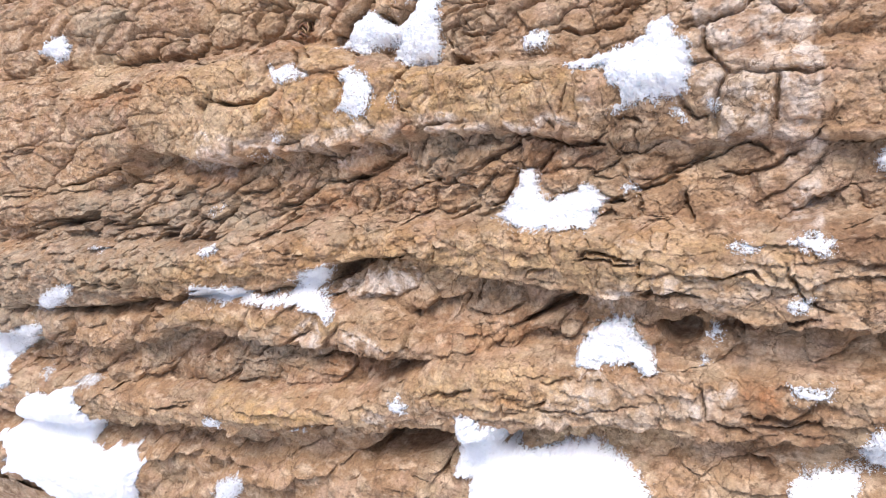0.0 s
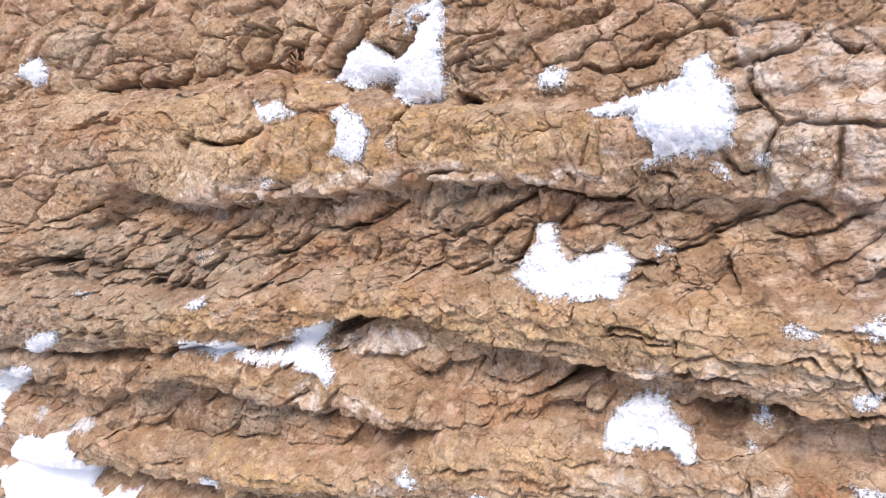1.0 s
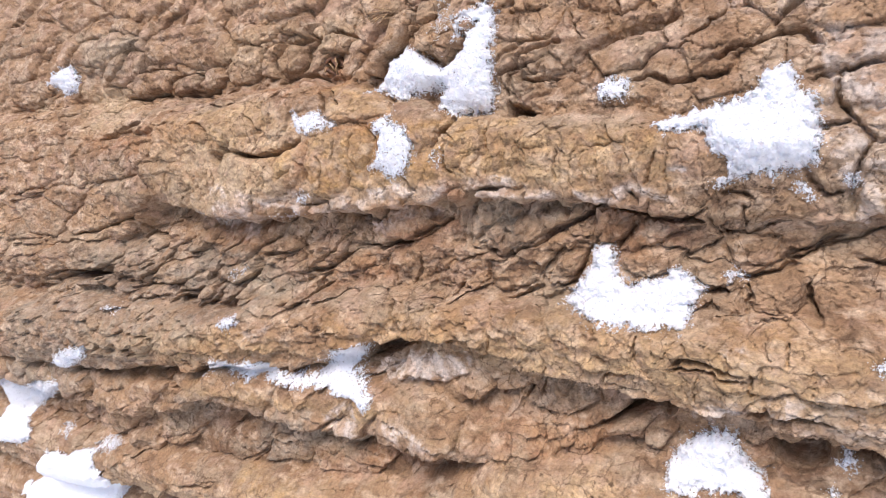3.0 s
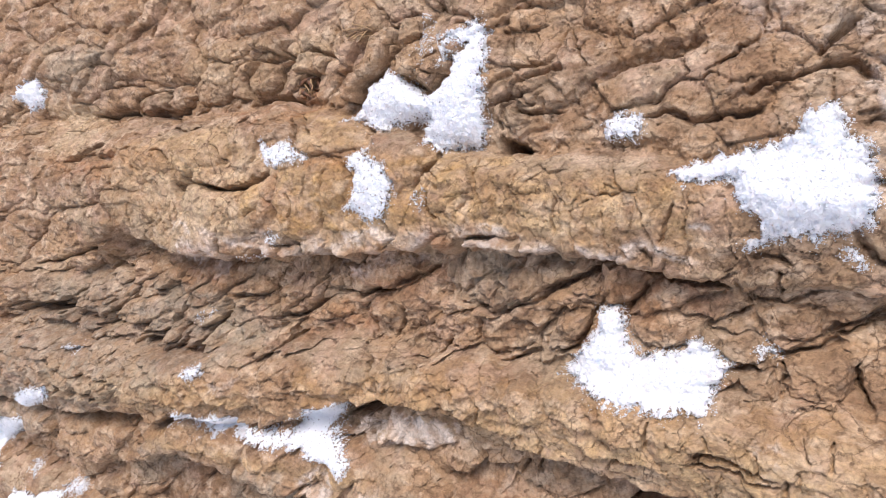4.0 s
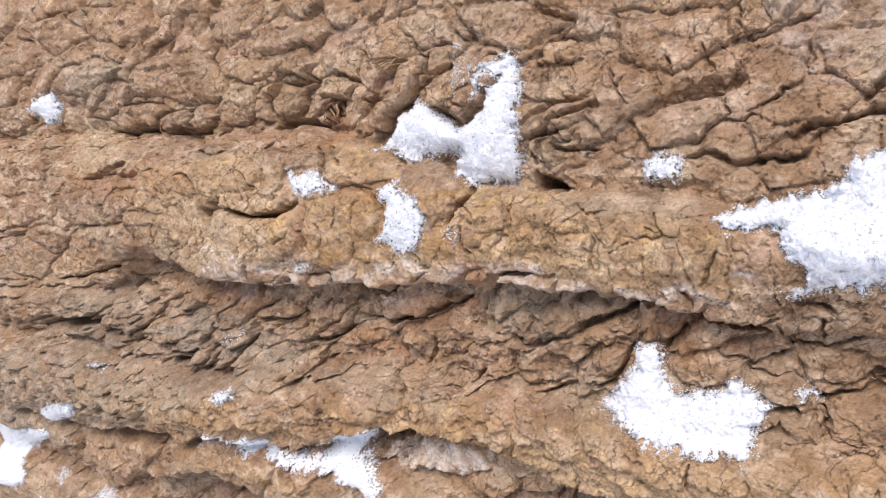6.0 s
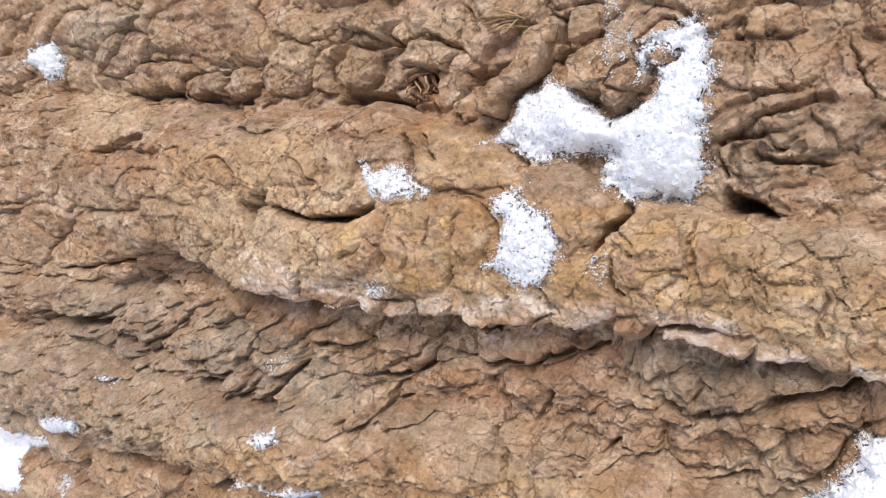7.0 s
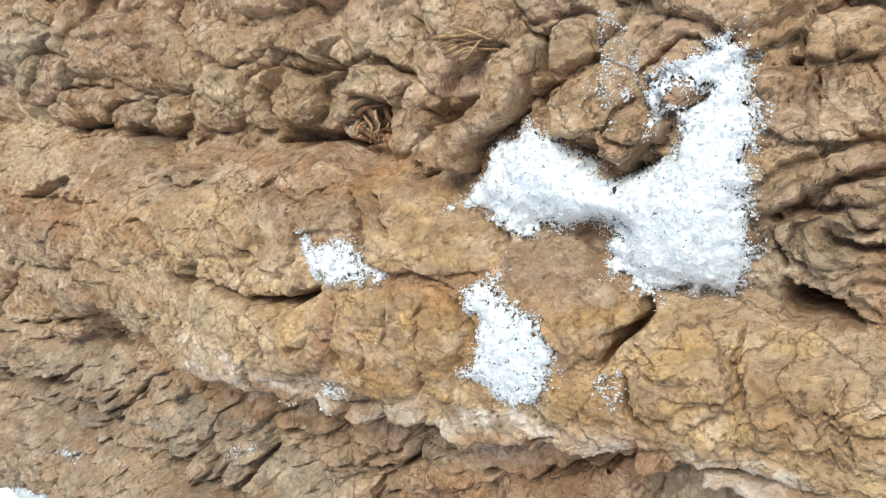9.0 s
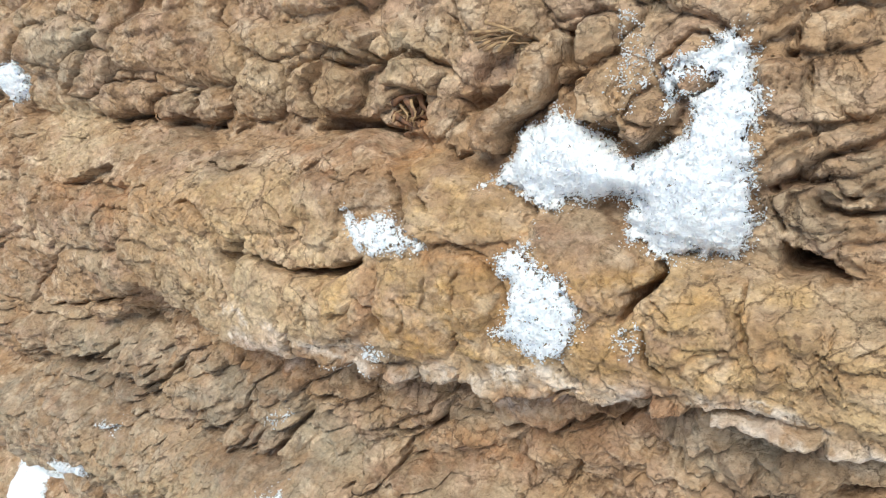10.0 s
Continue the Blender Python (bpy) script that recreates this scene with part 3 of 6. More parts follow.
CRACKS.append((0.2, 0.05, [(-1.66, 4.33), (-1.07, 3.7), (-1.06, 3.22)]))
CRACKS.append((0.18, 0.04, [(-2.2, 4.05), (-2.4, 3.31), (-2.28, 2.53)]))
CRACKS.append((0.12, 0.034, [(2.43, 2.4), (2.96, 2.83), (3.92, 3.02)]))
CRACKS.append((0.18, 0.04, [(-7.45, 6.15), (-6.05, 6.04), (-5.3, 6.45)]))
CRACKS.append((0.2, 0.05, [(-1.66, 7.07), (-0.85, 7.74), (-0.71, 8.18)]))
CRACKS.append((0.4, 0.1, [(0.2, -2.81), (1.05, -2.8), (1.72, -2.3), (2.6, -2.58)]))
CRACKS.append((0.4, 0.1, [(6.06, -2.43), (6.77, -2.05), (7.3, -1.03), (7.96, -0.15)]))
CRACKS.append((0.3, 0.07, [(-8.14, 1.86), (-9.22, -0.07)]))
CRACKS.append((0.7, 0.12, [(-25.57, 0.04), (-23.03, 0.49), (-19.36, 1.07), (-18.95, 0.16), (-16.29, -0.17)]))
CRACKS.append((0.5, 0.11, [(-15.69, -3.14), (-13.32, -2.67), (-12.17, -1.68), (-11.85, -0.69)]))
CRACKS.append((0.6, 0.12, [(-19.63, -2.89), (-16.03, -2.54), (-14.14, -2.73)]))
CRACKS.append((0.8, 0.16, [(-10.22, -3.65), (-11.01, -3.5), (-11.09, -3.14), (-10.31, -2.14), (-9.81, -1.92)]))
CRACKS.append((0.6, 0.12, [(-9.7, -0.95), (-8.16, -0.98), (-6.85, -0.67)]))
CRACKS.append((0.7, 0.13, [(-20.54, -2.65), (-19.18, -2.57), (-17.1, -1.8), (-16.2, -0.8)]))
CRACKS.append((0.5, 0.1, [(-8.02, -3.56), (-6.95, -3.35), (-6.3, -2.81), (-5.48, -2.28)]))
HOLLOWS.append((0.7, 0.25, [(0.74, 6.71), (1.12, 7.13), (1.54, 7.07), (1.82, 6.89), (2.37, 6.89), (1.69, 6.56)]))
HOLLOWS.append((0.5, 0.2, [(-8.75, 7.51), (-7.25, 7.4), (-5.46, 7.25), (-5.44, 7.53), (-7.4, 7.86), (-8.78, 7.91)]))
HOLLOWS.append((0.5, 0.25, [(-3.3, 8.24), (-2.39, 8.29), (-1.74, 8.37), (-1.6, 8.13), (-2.63, 7.64), (-3.15, 7.74)]))
HOLLOWS.append((0.6, 0.15, [(-10.68, 4.18), (-9.62, 4.3), (-9.88, 3.73), (-10.57, 3.54)]))
HOLLOWS.append((0.25, 0.05, [(2.45, 3.34), (2.55, 3.4), (2.56, 3.25), (2.46, 3.22)]))
HOLLOWS.append((0.6, 0.2, [(12.87, -3.24), (13.56, -3.35), (14.22, -3.11), (13.69, -3.27)]))
HOLLOWS.append((0.7, 0.25, [(-13.23, -3.69), (-11.41, -3.33), (-10.14, -3.65), (-12, -3.81)]))
HOLLOWS.append((0.5, 0.3, [(11.43, -3.2), (12.91, -3.14), (12.99, -3.38), (11.84, -3.48)]))
HOLLOWS.append((0.8, 0.3, [(8.65, -2.34), (9.2, -2.02), (9.21, -2.31), (8.83, -2.45)]))
HOLLOWS.append((0.8, 0.2, [(-17.83, -6.9), (-14.66, -6.81), (-14.96, -7.64), (-17.82, -7.97)]))
HOLLOWS.append((0.5, 0.2, [(-20.86, -5.96), (-17.55, -6.06), (-18.04, -6.35), (-20.66, -6.39)]))
HOLLOWS.append((0.8, 0.25, [(-7.02, -13.94), (-4.64, -13.51), (-3.15, -13.2), (-1.88, -13.47), (-4.63, -14.1)]))
HOLLOWS.append((0.6, 0.2, [(3.52, -10.77), (5.15, -10.64), (3.77, -10.99), (1.93, -11.31)]))
HOLLOWS.append((0.8, 0.3, [(16.56, -13.56), (17.44, -13.58), (18.53, -13.85), (17.26, -13.98)]))
HOLLOWS.append((0.8, 0.3, [(-21.43, -18.6), (-14.62, -17.38), (-11.25, -17.64), (-20.2, -21.52)]))
HOLLOWS.append((0.6, 0.2, [(-29.03, -2.71), (-25.25, -2.05), (-21.58, -1.61), (-21.11, -1.99), (-24.57, -2.77)]))
HOLLOWS.append((0.6, 0.2, [(-15.92, -3.33), (-13.59, -3.01), (-13.72, -3.35), (-15.39, -3.65)]))
HOLLOWS.append((0.7, 0.2, [(-11.65, -3.62), (-11.1, -3.43), (-10.61, -3.62), (-11.2, -3.94)]))
HOLLOWS.append((0.6, 0.15, [(-22.64, 5.53), (-19.05, 6.44), (-18.4, 6.16), (-20.44, 5.41)]))
HOLLOWS.append((0.4, 0.2, [(-19.14, 5.73), (-16.37, 5.67), (-15.95, 4.95), (-18.23, 5.15)]))
HOLLOWS.append((0.5, 0.12, [(-8.68, 7.92), (-7.37, 7.75), (-5.57, 7.49), (-5.44, 7.25), (-7.17, 7.34), (-8.75, 7.51)]))
HOLLOWS.append((0.5, 0.12, [(-20.54, 8.37), (-17.65, 8.3), (-17.92, 8.08), (-20.05, 8.14)]))
HOLLOWS.append((0.5, 0.12, [(-16.86, 7.85), (-15.07, 7.82), (-13.35, 7.25), (-12.6, 6.95), (-15.72, 7.58)]))
HOLLOWS.append((0.9, 0.15, [(-26.46, -2.02), (-23.29, -2.2), (-20.89, -1.58), (-20.89, -2.04), (-23.21, -2.49), (-26.31, -2.56)]))
TINTS.append(("ochre", 0.8, [(-4.71, 4.08), (-1.67, 4.44), (0.46, 4.68), (1.99, 4.37), (2.33, 2.59), (-0.22, 0.59), (-1.75, 1.91), (-4.66, 1.4), (-4.85, 2.75)]))
TINTS.append(("ochre", 1, [(-6.72, 3.35), (-5.81, 3.59), (-5.72, 2.64), (-6.62, 2.41)]))
TINTS.append(("ochre", 0.7, [(1.99, 4.37), (3.71, 4.3), (5.09, 3.96), (5.29, 2.61), (3.88, 1.91), (2.17, 2.08)]))
TINTS.append(("ochre", 0.55, [(-4.91, 6.71), (-1.54, 5.99), (-0.81, 5.02), (-3.08, 4.58), (-4.13, 5.36)]))
TINTS.append(("ochre", 0.35, [(-15.67, 6.01), (-8.6, 6.13), (-6.74, 4.97), (-8.84, 4.13), (-14.07, 4.57)]))
TINTS.append(("ochre", 0.5, [(3.16, 3.93), (10.9, 3), (10.78, 1.4), (3.08, 1.79)]))
TINTS.append(("ochre", 0.45, [(-5.3, -3.83), (5.92, -3.08), (15.34, -3.36), (15.38, -4.09), (3.01, -5.79), (-5.23, -4.98)]))
TINTS.append(("ochre", 0.45, [(-18.52, -5.02), (-9.9, -4.34), (-6.5, -5.37), (-12.28, -6.02), (-19.3, -6.38)]))
TINTS.append(("ochre", 0.45, [(1.94, -5.86), (9.13, -5.1), (13.38, -5.75), (19.59, -5.42), (19.59, -4), (9.38, -3.69)]))
TINTS.append(("ochre", 0.4, [(1.6, -10.69), (8.69, -9.64), (10.99, -10.44), (6.13, -11.73), (1.92, -11.09)]))
TINTS.append(("ochre", 0.5, [(-14.77, -7.53), (-3.86, -7.97), (1.45, -8.84), (-5.85, -8.48), (-13.74, -8.29)]))
TINTS.append(("ochre", 0.8, [(-12.03, -12.71), (-7.69, -12.42), (-2.94, -12.9), (-6.87, -13.67), (-9.65, -13.15)]))
TINTS.append(("rust", 0.9, [(17.23, -9.86), (18.43, -9.73), (18.6, -10.37), (17.57, -10.77)]))
TINTS.append(("rust", 0.6, [(-24.19, 5.85), (-15.67, 5.29), (-14.9, 4.44), (-19.19, 4.51), (-23.32, 5.16)]))
TINTS.append(("rust", 0.6, [(4.18, 3.55), (4.7, 3.45), (4.62, 2.86), (4.28, 2.89)]))
TINTS.append(("rust", 0.5, [(-9.56, 1.68), (-8.4, 1.55), (-11.02, -0.42), (-11.84, -0.38)]))
TINTS.append(("rust", 0.6, [(-5.6, 8.29), (-4.49, 8.2), (-4.46, 7.39), (-5.54, 7.43)]))
TINTS.append(("rust", 0.6, [(6.35, -10.79), (8.28, -10.67), (7.64, -11.57), (6.39, -11.7)]))
TINTS.append(("rust", 0.4, [(-3.36, 4.33), (-1.66, 4.33), (-1.65, 4.22), (-3.22, 4.1)]))
TINTS.append(("rust", 0.5, [(1.51, 1.52), (2.91, 1.2), (2.4, 0.43), (1.11, 0.23)]))
TINTS.append(("lichen", 0.9, [(-11.17, 2.06), (-7.37, 1.44), (-7.5, 1.21), (-10.23, 2.12)]))
TINTS.append(("lichen", 0.9, [(-1.76, 1.73), (0.34, 1.77), (0.16, 1.39), (-1.82, 1.29)]))
TINTS.append(("lichen", 0.8, [(3.25, 1.49), (6.24, 1.31), (6.12, 1.1), (3.41, 1.23)]))
TINTS.append(("lichen", 0.9, [(7.6, 1.31), (9.59, 1.23), (10.56, 1.05), (10.37, 0.9), (7.68, 1.08)]))
TINTS.append(("lichen", 0.9, [(10.84, 1.82), (11.32, 1.83), (11.12, 1.58)]))
TINTS.append(("lichen", 0.5, [(12.3, 7.93), (12.94, 7.54), (12.5, 7.32)]))
TINTS.append(("lichen", 0.9, [(-1.67, 1.77), (-0.44, 1.73), (-0.82, 1.46), (-1.62, 1.53)]))
TINTS.append(("lichen", 0.5, [(-14.32, 0.72), (-7.29, 1.43), (-5.23, 1.64), (-7.62, 1.7)]))
TINTS.append(("lichen", 0.8, [(16.02, 4.48), (19.76, 4.12), (19.74, 2.35), (17.08, 2.75)]))
TINTS.append(("lichen", 0.9, [(16.74, 2.04), (18.07, 1.9), (18.04, 0.65), (16.85, 0.73)]))
TINTS.append(("lichen", 0.7, [(18.7, 1.67), (19.74, 1.74), (19.75, 0.52), (18.85, 0.76)]))
TINTS.append(("lichen", 0.7, [(18.65, -2.05), (19.75, -1.68), (19.73, -3.27), (18.97, -3.12)]))
TINTS.append(("lichen", 0.9, [(-3.29, -6.59), (-2.01, -6.19), (0.87, -5.27), (0.79, -6.14), (-1.47, -6.93)]))
TINTS.append(("lichen", 0.8, [(-4.85, -8.36), (-3.39, -9.03), (-3.88, -8.89), (-5.29, -8.76)]))
TINTS.append(("lichen", 0.8, [(13.6, -5.51), (14.57, -5.24), (15.27, -5.64), (14.29, -6.17)]))
TINTS.append(("lichen", 0.8, [(11.33, -5.99), (13.1, -6.25), (12.75, -6.31), (11.18, -7.14)]))
TINTS.append(("lichen", 0.9, [(10.54, -9.87), (11.29, -9.74), (11.42, -10.3), (10.67, -10.34)]))
TINTS.append(("lichen", 0.7, [(10.1, -10.63), (11.17, -10.67), (11.09, -11.43), (10, -11.42)]))
TINTS.append(("lichen", 0.9, [(-0.99, -12.39), (-0.12, -12.29), (-0.33, -12.95), (-1.14, -13.08)]))
TINTS.append(("lichen", 0.6, [(12.52, -3.69), (13.1, -3.69), (13.19, -4.19), (12.6, -4.19)]))
TINTS.append(("lichen", 0.5, [(-9.38, -4.41), (-7.77, -4.47), (-7.98, -4.88), (-9.24, -4.82)]))
TINTS.append(("lichen", 0.4, [(12.36, -5.83), (16.2, -4.79), (19.71, -4.68), (19.71, -6.17), (16.1, -6.71)]))
TINTS.append(("lichen", 0.4, [(8.77, -10.43), (14.07, -10.16), (16.86, -10.92), (13.96, -11.88), (8.46, -12.39)]))
TINTS.append(("grey", 0.8, [(-9.48, -8.56), (-6.55, -8.71), (-7.54, -10.92), (-10.67, -12.23), (-11.62, -10.96)]))
TINTS.append(("grey", 0.7, [(-16.48, -9.52), (-13.22, -8.81), (-16.46, -11.17), (-18.84, -11.3)]))
TINTS.append(("grey", 0.6, [(3, -6.88), (7.14, -6.65), (7.09, -7.28), (3.85, -7.76)]))
TINTS.append(("grey", 0.5, [(16.83, -7.82), (19.71, -7.18), (19.72, -9.17), (16.83, -9.38)]))
TINTS.append(("grey", 0.7, [(-8.13, -2.89), (-7.56, -2.65), (-6.29, -3.32), (-6.94, -3.45)]))
TINTS.append(("grey", 0.5, [(-19.53, -1.07), (-16.57, -0.62), (-17.18, -1.83)]))
TINTS.append(("grey", 0.5, [(2.4, 0.66), (7.35, 1.11), (5.6, -0.45), (3.28, -0.93)]))
TINTS.append(("grey", 0.6, [(-22.88, -3.11), (-20.75, -2.67), (-20.15, -3.93)]))
TINTS.append(("grey", 0.6, [(-8.57, -2.5), (-7.28, -1.87), (-6.95, -2.98), (-7.83, -3.16)]))
TINTS.append(("grey", 0.4, [(-20.53, -1.35), (-17.29, -0.84), (-17.2, -3.73), (-19.27, -4.02)]))
TINTS.append(("grey", 0.4, [(5.58, 10), (6.73, 9.91), (6.61, 8.51), (5.65, 8.56)]))
# greyer, darker bark colour along the left furrow
TINTS.append(("grey", 0.5, [(-26.95, -0.87), (-19.48, -0.13), (-14.15, -0.22), (-11.74, -1.67), (-13.9, -4.2), (-39.39, -13.38)]))
TINTS.append(("lichen", 0.8, [(-10.69, 2.05), (-8.71, 1.63), (-7.83, 1.33), (-7.81, 1.51), (-10.19, 1.77)]))
TINTS.append(("lichen", 0.6, [(-7.85, 1.24), (-4.72, 1.3), (-1.75, 1.49), (-3.04, 0.4), (-5.4, 1.33)]))
TINTS.append(("lichen", 0.7, [(2.95, 1.64), (4.94, 1.68), (5.42, 1.47), (3.63, 1.31)]))
TINTS.append(("rust", 0.6, [(1.92, 1.41), (2.53, 1.52), (2.21, 0.38), (1.58, 0.27)]))
TINTS.append(("rust", 0.5, [(-4.48, -1.16), (-3.12, -0.7), (-3.01, -1.3), (-4.13, -1.73)]))
TINTS.append(("rust", 0.5, [(-6.29, -2.34), (-4.56, -1.73), (-5, -2.48)]))
TINTS.append(("rust", 0.4, [(-5.23, 8.5), (-4.48, 8.42), (-4.43, 7.43), (-5, 7.47)]))
TINTS.append(("rust", 0.5, [(-19.93, 5.08), (-15.42, 5), (-15.44, 4.2), (-18.74, 4.39)]))
TINTS.append(("lichen", 0.9, [(-14.18, 0.66), (-9.36, 1.46), (-9.83, -0.13), (-10.4, -0.14), (-12.27, 0.29)]))
TINTS.append(("beige", 0.8, [(-16.45, 5.94), (-8.39, 6.2), (-4.49, 4.7), (-5.84, 2.11), (-14.11, 0.64), (-17.32, 3.47)]))
TINTS.append(("beige", 0.5, [(-4.89, 6.78), (-1.46, 5.89), (-0.93, 5.11), (-3.17, 4.79)]))
TINTS.append(("beige", 0.6, [(-26.4, 9.62), (-21.33, 8.98), (-19.41, 7.27), (-21.58, 5.55), (-24.78, 6.17)]))
TINTS.append(("beige", 0.6, [(2.17, 3.76), (3.79, 4.06), (6.02, 3.92), (6.11, 2.83), (3.89, 2.05), (2.09, 2.3)]))
TINTS.append(("beige", 0.5, [(3.16, 3.93), (8.38, 3.05), (10.92, 2.69), (10.81, 1.57), (3.08, 1.79)]))
TINTS.append(("beige", 0.6, [(-2.01, -4.58), (6.96, -3.98), (15.33, -4.06), (19.71, -4.68), (19.71, -6.17), (13.35, -5.98), (5.91, -6.18), (0.03, -5.96)]))
TINTS.append(("beige", 0.6, [(1.83, -10.85), (8.74, -9.83), (13.08, -10.26), (16.86, -10.92), (12.92, -12.07), (6.12, -11.83)]))
TINTS.append(("beige", 0.6, [(-22.06, -4.67), (-12, -4.38), (-3.63, -5.69), (-12.95, -6.43), (-22.78, -6.4)]))
TINTS.append(("beige", 0.5, [(-14.2, -7.63), (-3.86, -7.97), (2, -8.8), (-1.2, -8.91), (-9.41, -8.28)]))
TINTS.append(("beige", 0.5, [(-24.53, -14.38), (-10.73, -12.88), (0.58, -11.59), (0.14, -13.16), (-11.02, -14.11), (-29.82, -18.19)]))
TINTS.append(("beige", 0.5, [(-13.88, 10.49), (-8.85, 10.57), (-3.05, 9.09), (-3.88, 8.03), (-8.76, 8.15), (-12.69, 9.02)]))
TINTS.append(("beige", 0.7, [(-2.65, 9.67), (-1.15, 9.55), (-1.05, 8.89), (-2.4, 9.03)]))
TINTS.append(("lichen", 0.72, [(15.1, 6.06), (19.76, 5.17), (19.75, -0.2), (16.1, 0.01), (15.37, 2.74)]))
TINTS.append(("lichen", 0.6, [(18.35, -0.13), (19.75, -0.2), (19.72, -3.41), (18.66, -3.27)]))
# the same grey again, stronger and wider, down the left furrow
TINTS.append(("grey", 0.8, [(-29.06, -2.84), (-21.1, -0.22), (-14.16, -0.48), (-10.06, -0.64), (-7.78, -2.29), (-7.84, -3.28), (-38.58, -13.62)]))
TINTS.append(("grey", 0.6, [(-24.58, 11.82), (-20.06, 11.81), (-21.43, 9.56), (-26.28, 9.38)]))
TINTS.append(("ochre", 0.8, [(-0.46, 4.62), (1.9, 4.37), (1.49, 2.91), (0.14, 1.87), (-0.94, 1.91)]))
TINTS.append(("ochre", 0.8, [(2.15, 4.2), (3.76, 4.15), (4.08, 3.53), (2.29, 3.48)]))
TINTS.append(("rust", 0.5, [(-18.03, 6), (-15.99, 5.9), (-15.8, 4.69), (-18.27, 4.65)]))
TINTS.append(("rust", 0.45, [(-10.32, 7.18), (-5.46, 7.25), (-4.63, 6.33), (-6.5, 6.1), (-9.11, 6.56)]))
TINTS.append(("rust", 0.8, [(-3.37, 4.41), (-1.41, 4.43), (-1.56, 4.17), (-3.22, 4.13)]))
TINTS.append(("rust", 0.4, [(-1.09, 5.61), (0.81, 5.54), (0.9, 5.27), (-0.65, 5.25)]))
TINTS.append(("rust", 0.6, [(-5.63, 3.67), (-4.9, 3.81), (-5.01, 2.73), (-5.62, 2.65)]))
TINTS.append(("lichen", 0.5, [(-0.67, 1.9), (1.83, 1.94), (1.63, 1.48), (-0.95, 0.49)]))
# redder, darker bark colour down in the furrows
TINTS.append(("rust", 0.5, [(-5.66, -1.5), (-1.87, -0.48), (-0.31, -0.5), (-2.24, -2.13), (-5.79, -2.63)]))
TINTS.append(("rust", 0.5, [(-12.13, 0.32), (-7.88, 1.29), (-9.12, -0.29), (-11.32, -0.48)]))
TINTS.append(("rust", 0.4, [(-3.78, 0.38), (0.6, 1.62), (2.39, 0.2), (-2.09, -0.72)]))
TINTS.append(("rust", 0.35, [(7.68, 0.47), (11.4, 0.28), (11.06, -0.85), (8.05, -0.69)]))
TINTS.append(("rust", 0.45, [(1.69, -8.08), (5.75, -7.74), (9.34, -7.03), (8.99, -8.78), (4.59, -9.58)]))
TINTS.append(("rust", 0.4, [(12.9, -7.73), (15.32, -7.97), (14.48, -9.02), (13.23, -8.93)]))
TINTS.append(("rust", 0.35, [(-7.72, -11.12), (0.64, -9.45), (-0.5, -11.35), (-6.57, -12.15)]))
TINTS.append(("lichen", 0.35, [(11.1, 9.96), (15.13, 9.23), (15.18, 7.18), (13.57, 6.7), (11.63, 8.09)]))
SNOW.append((0.5, "L-shaped", [(-2.16, 6.08), (-1.69, 6.45), (-1.16, 7.28), (-0.7, 7.37), (-0.29, 7.72), (-0.04, 7.51), (0.52, 7.32), (1.19, 6.77), (1.6, 6.59), (2.02, 6.81), (2.45, 6.91), (2.71, 7.14), (2.83, 7.38), (2.67, 7.58), (2.54, 7.87), (2.81, 7.83), (3.05, 7.99), (2.92, 8.24), (2.69, 8.27), (2.49, 8.1), (2.47, 7.8), (2.33, 7.5), (2.13, 8.02), (2.37, 8.52), (2.74, 8.65), (3.11, 8.87), (3.47, 9.08), (3.69, 8.72), (3.8, 8.13), (4, 7.59), (3.91, 7.26), (3.87, 6.32), (3.87, 5.84), (3.99, 5.39), (3.76, 4.92), (3.52, 4.61), (2.72, 4.61), (2.18, 4.47), (1.73, 4.74), (1.26, 5.07), (1.11, 5.4), (1.57, 5.65), (1.1, 5.75), (0.57, 5.6), (-0.04, 5.7), (-0.25, 5.47), (-0.69, 5.46), (-1.12, 5.74), (-1.59, 5.96)]))
SNOW.append((0, "sparse", [(1.12, 9.55), (1.36, 9.46), (1.46, 8.97), (1.8, 8.61), (1.83, 8.07), (1.62, 7.66), (1.33, 7.62), (1.14, 8.11), (1, 8.57), (1.12, 9)]))
SNOW.append((0.14, "thin", [(-5.92, 5.37), (-5.64, 5.11), (-5.3, 5), (-4.88, 5.15), (-4.39, 5.23), (-4.12, 5.05), (-3.8, 4.76), (-3.29, 4.55), (-3.77, 4.39), (-4.77, 4.25), (-5.51, 4.39), (-5.83, 4.9)]))
SNOW.append((0.28, "oval", [(-1.31, 4.42), (-0.96, 4.63), (-0.63, 4.7), (-0.33, 4.34), (0.03, 4.25), (0.38, 4.12), (0.5, 3.7), (0.69, 3.27), (0.47, 2.68), (0, 2.2), (-0.67, 2.21), (-1.03, 2.5), (-1.63, 2.57), (-1.22, 2.87), (-0.99, 3.41), (-0.91, 3.9), (-1.22, 4.05)]))
SNOW.append((0, "grey", [(1.42, 2.97), (1.79, 3.17), (1.93, 2.82), (1.72, 2.54), (1.46, 2.68)]))
SNOW.append((0.03, "tiny", [(-5.76, 1.44), (-5.25, 1.75), (-4.94, 1.61), (-5.44, 1.27)]))
SNOW.append((0, "tiny", [(-20.75, -4.07), (-20.31, -3.87), (-19.66, -3.97), (-20.09, -4.2)]))
SNOW.append((0, "thin", [(-11.27, -2.01), (-10.53, -1.52), (-10.2, -1.59), (-11.02, -2.16)]))
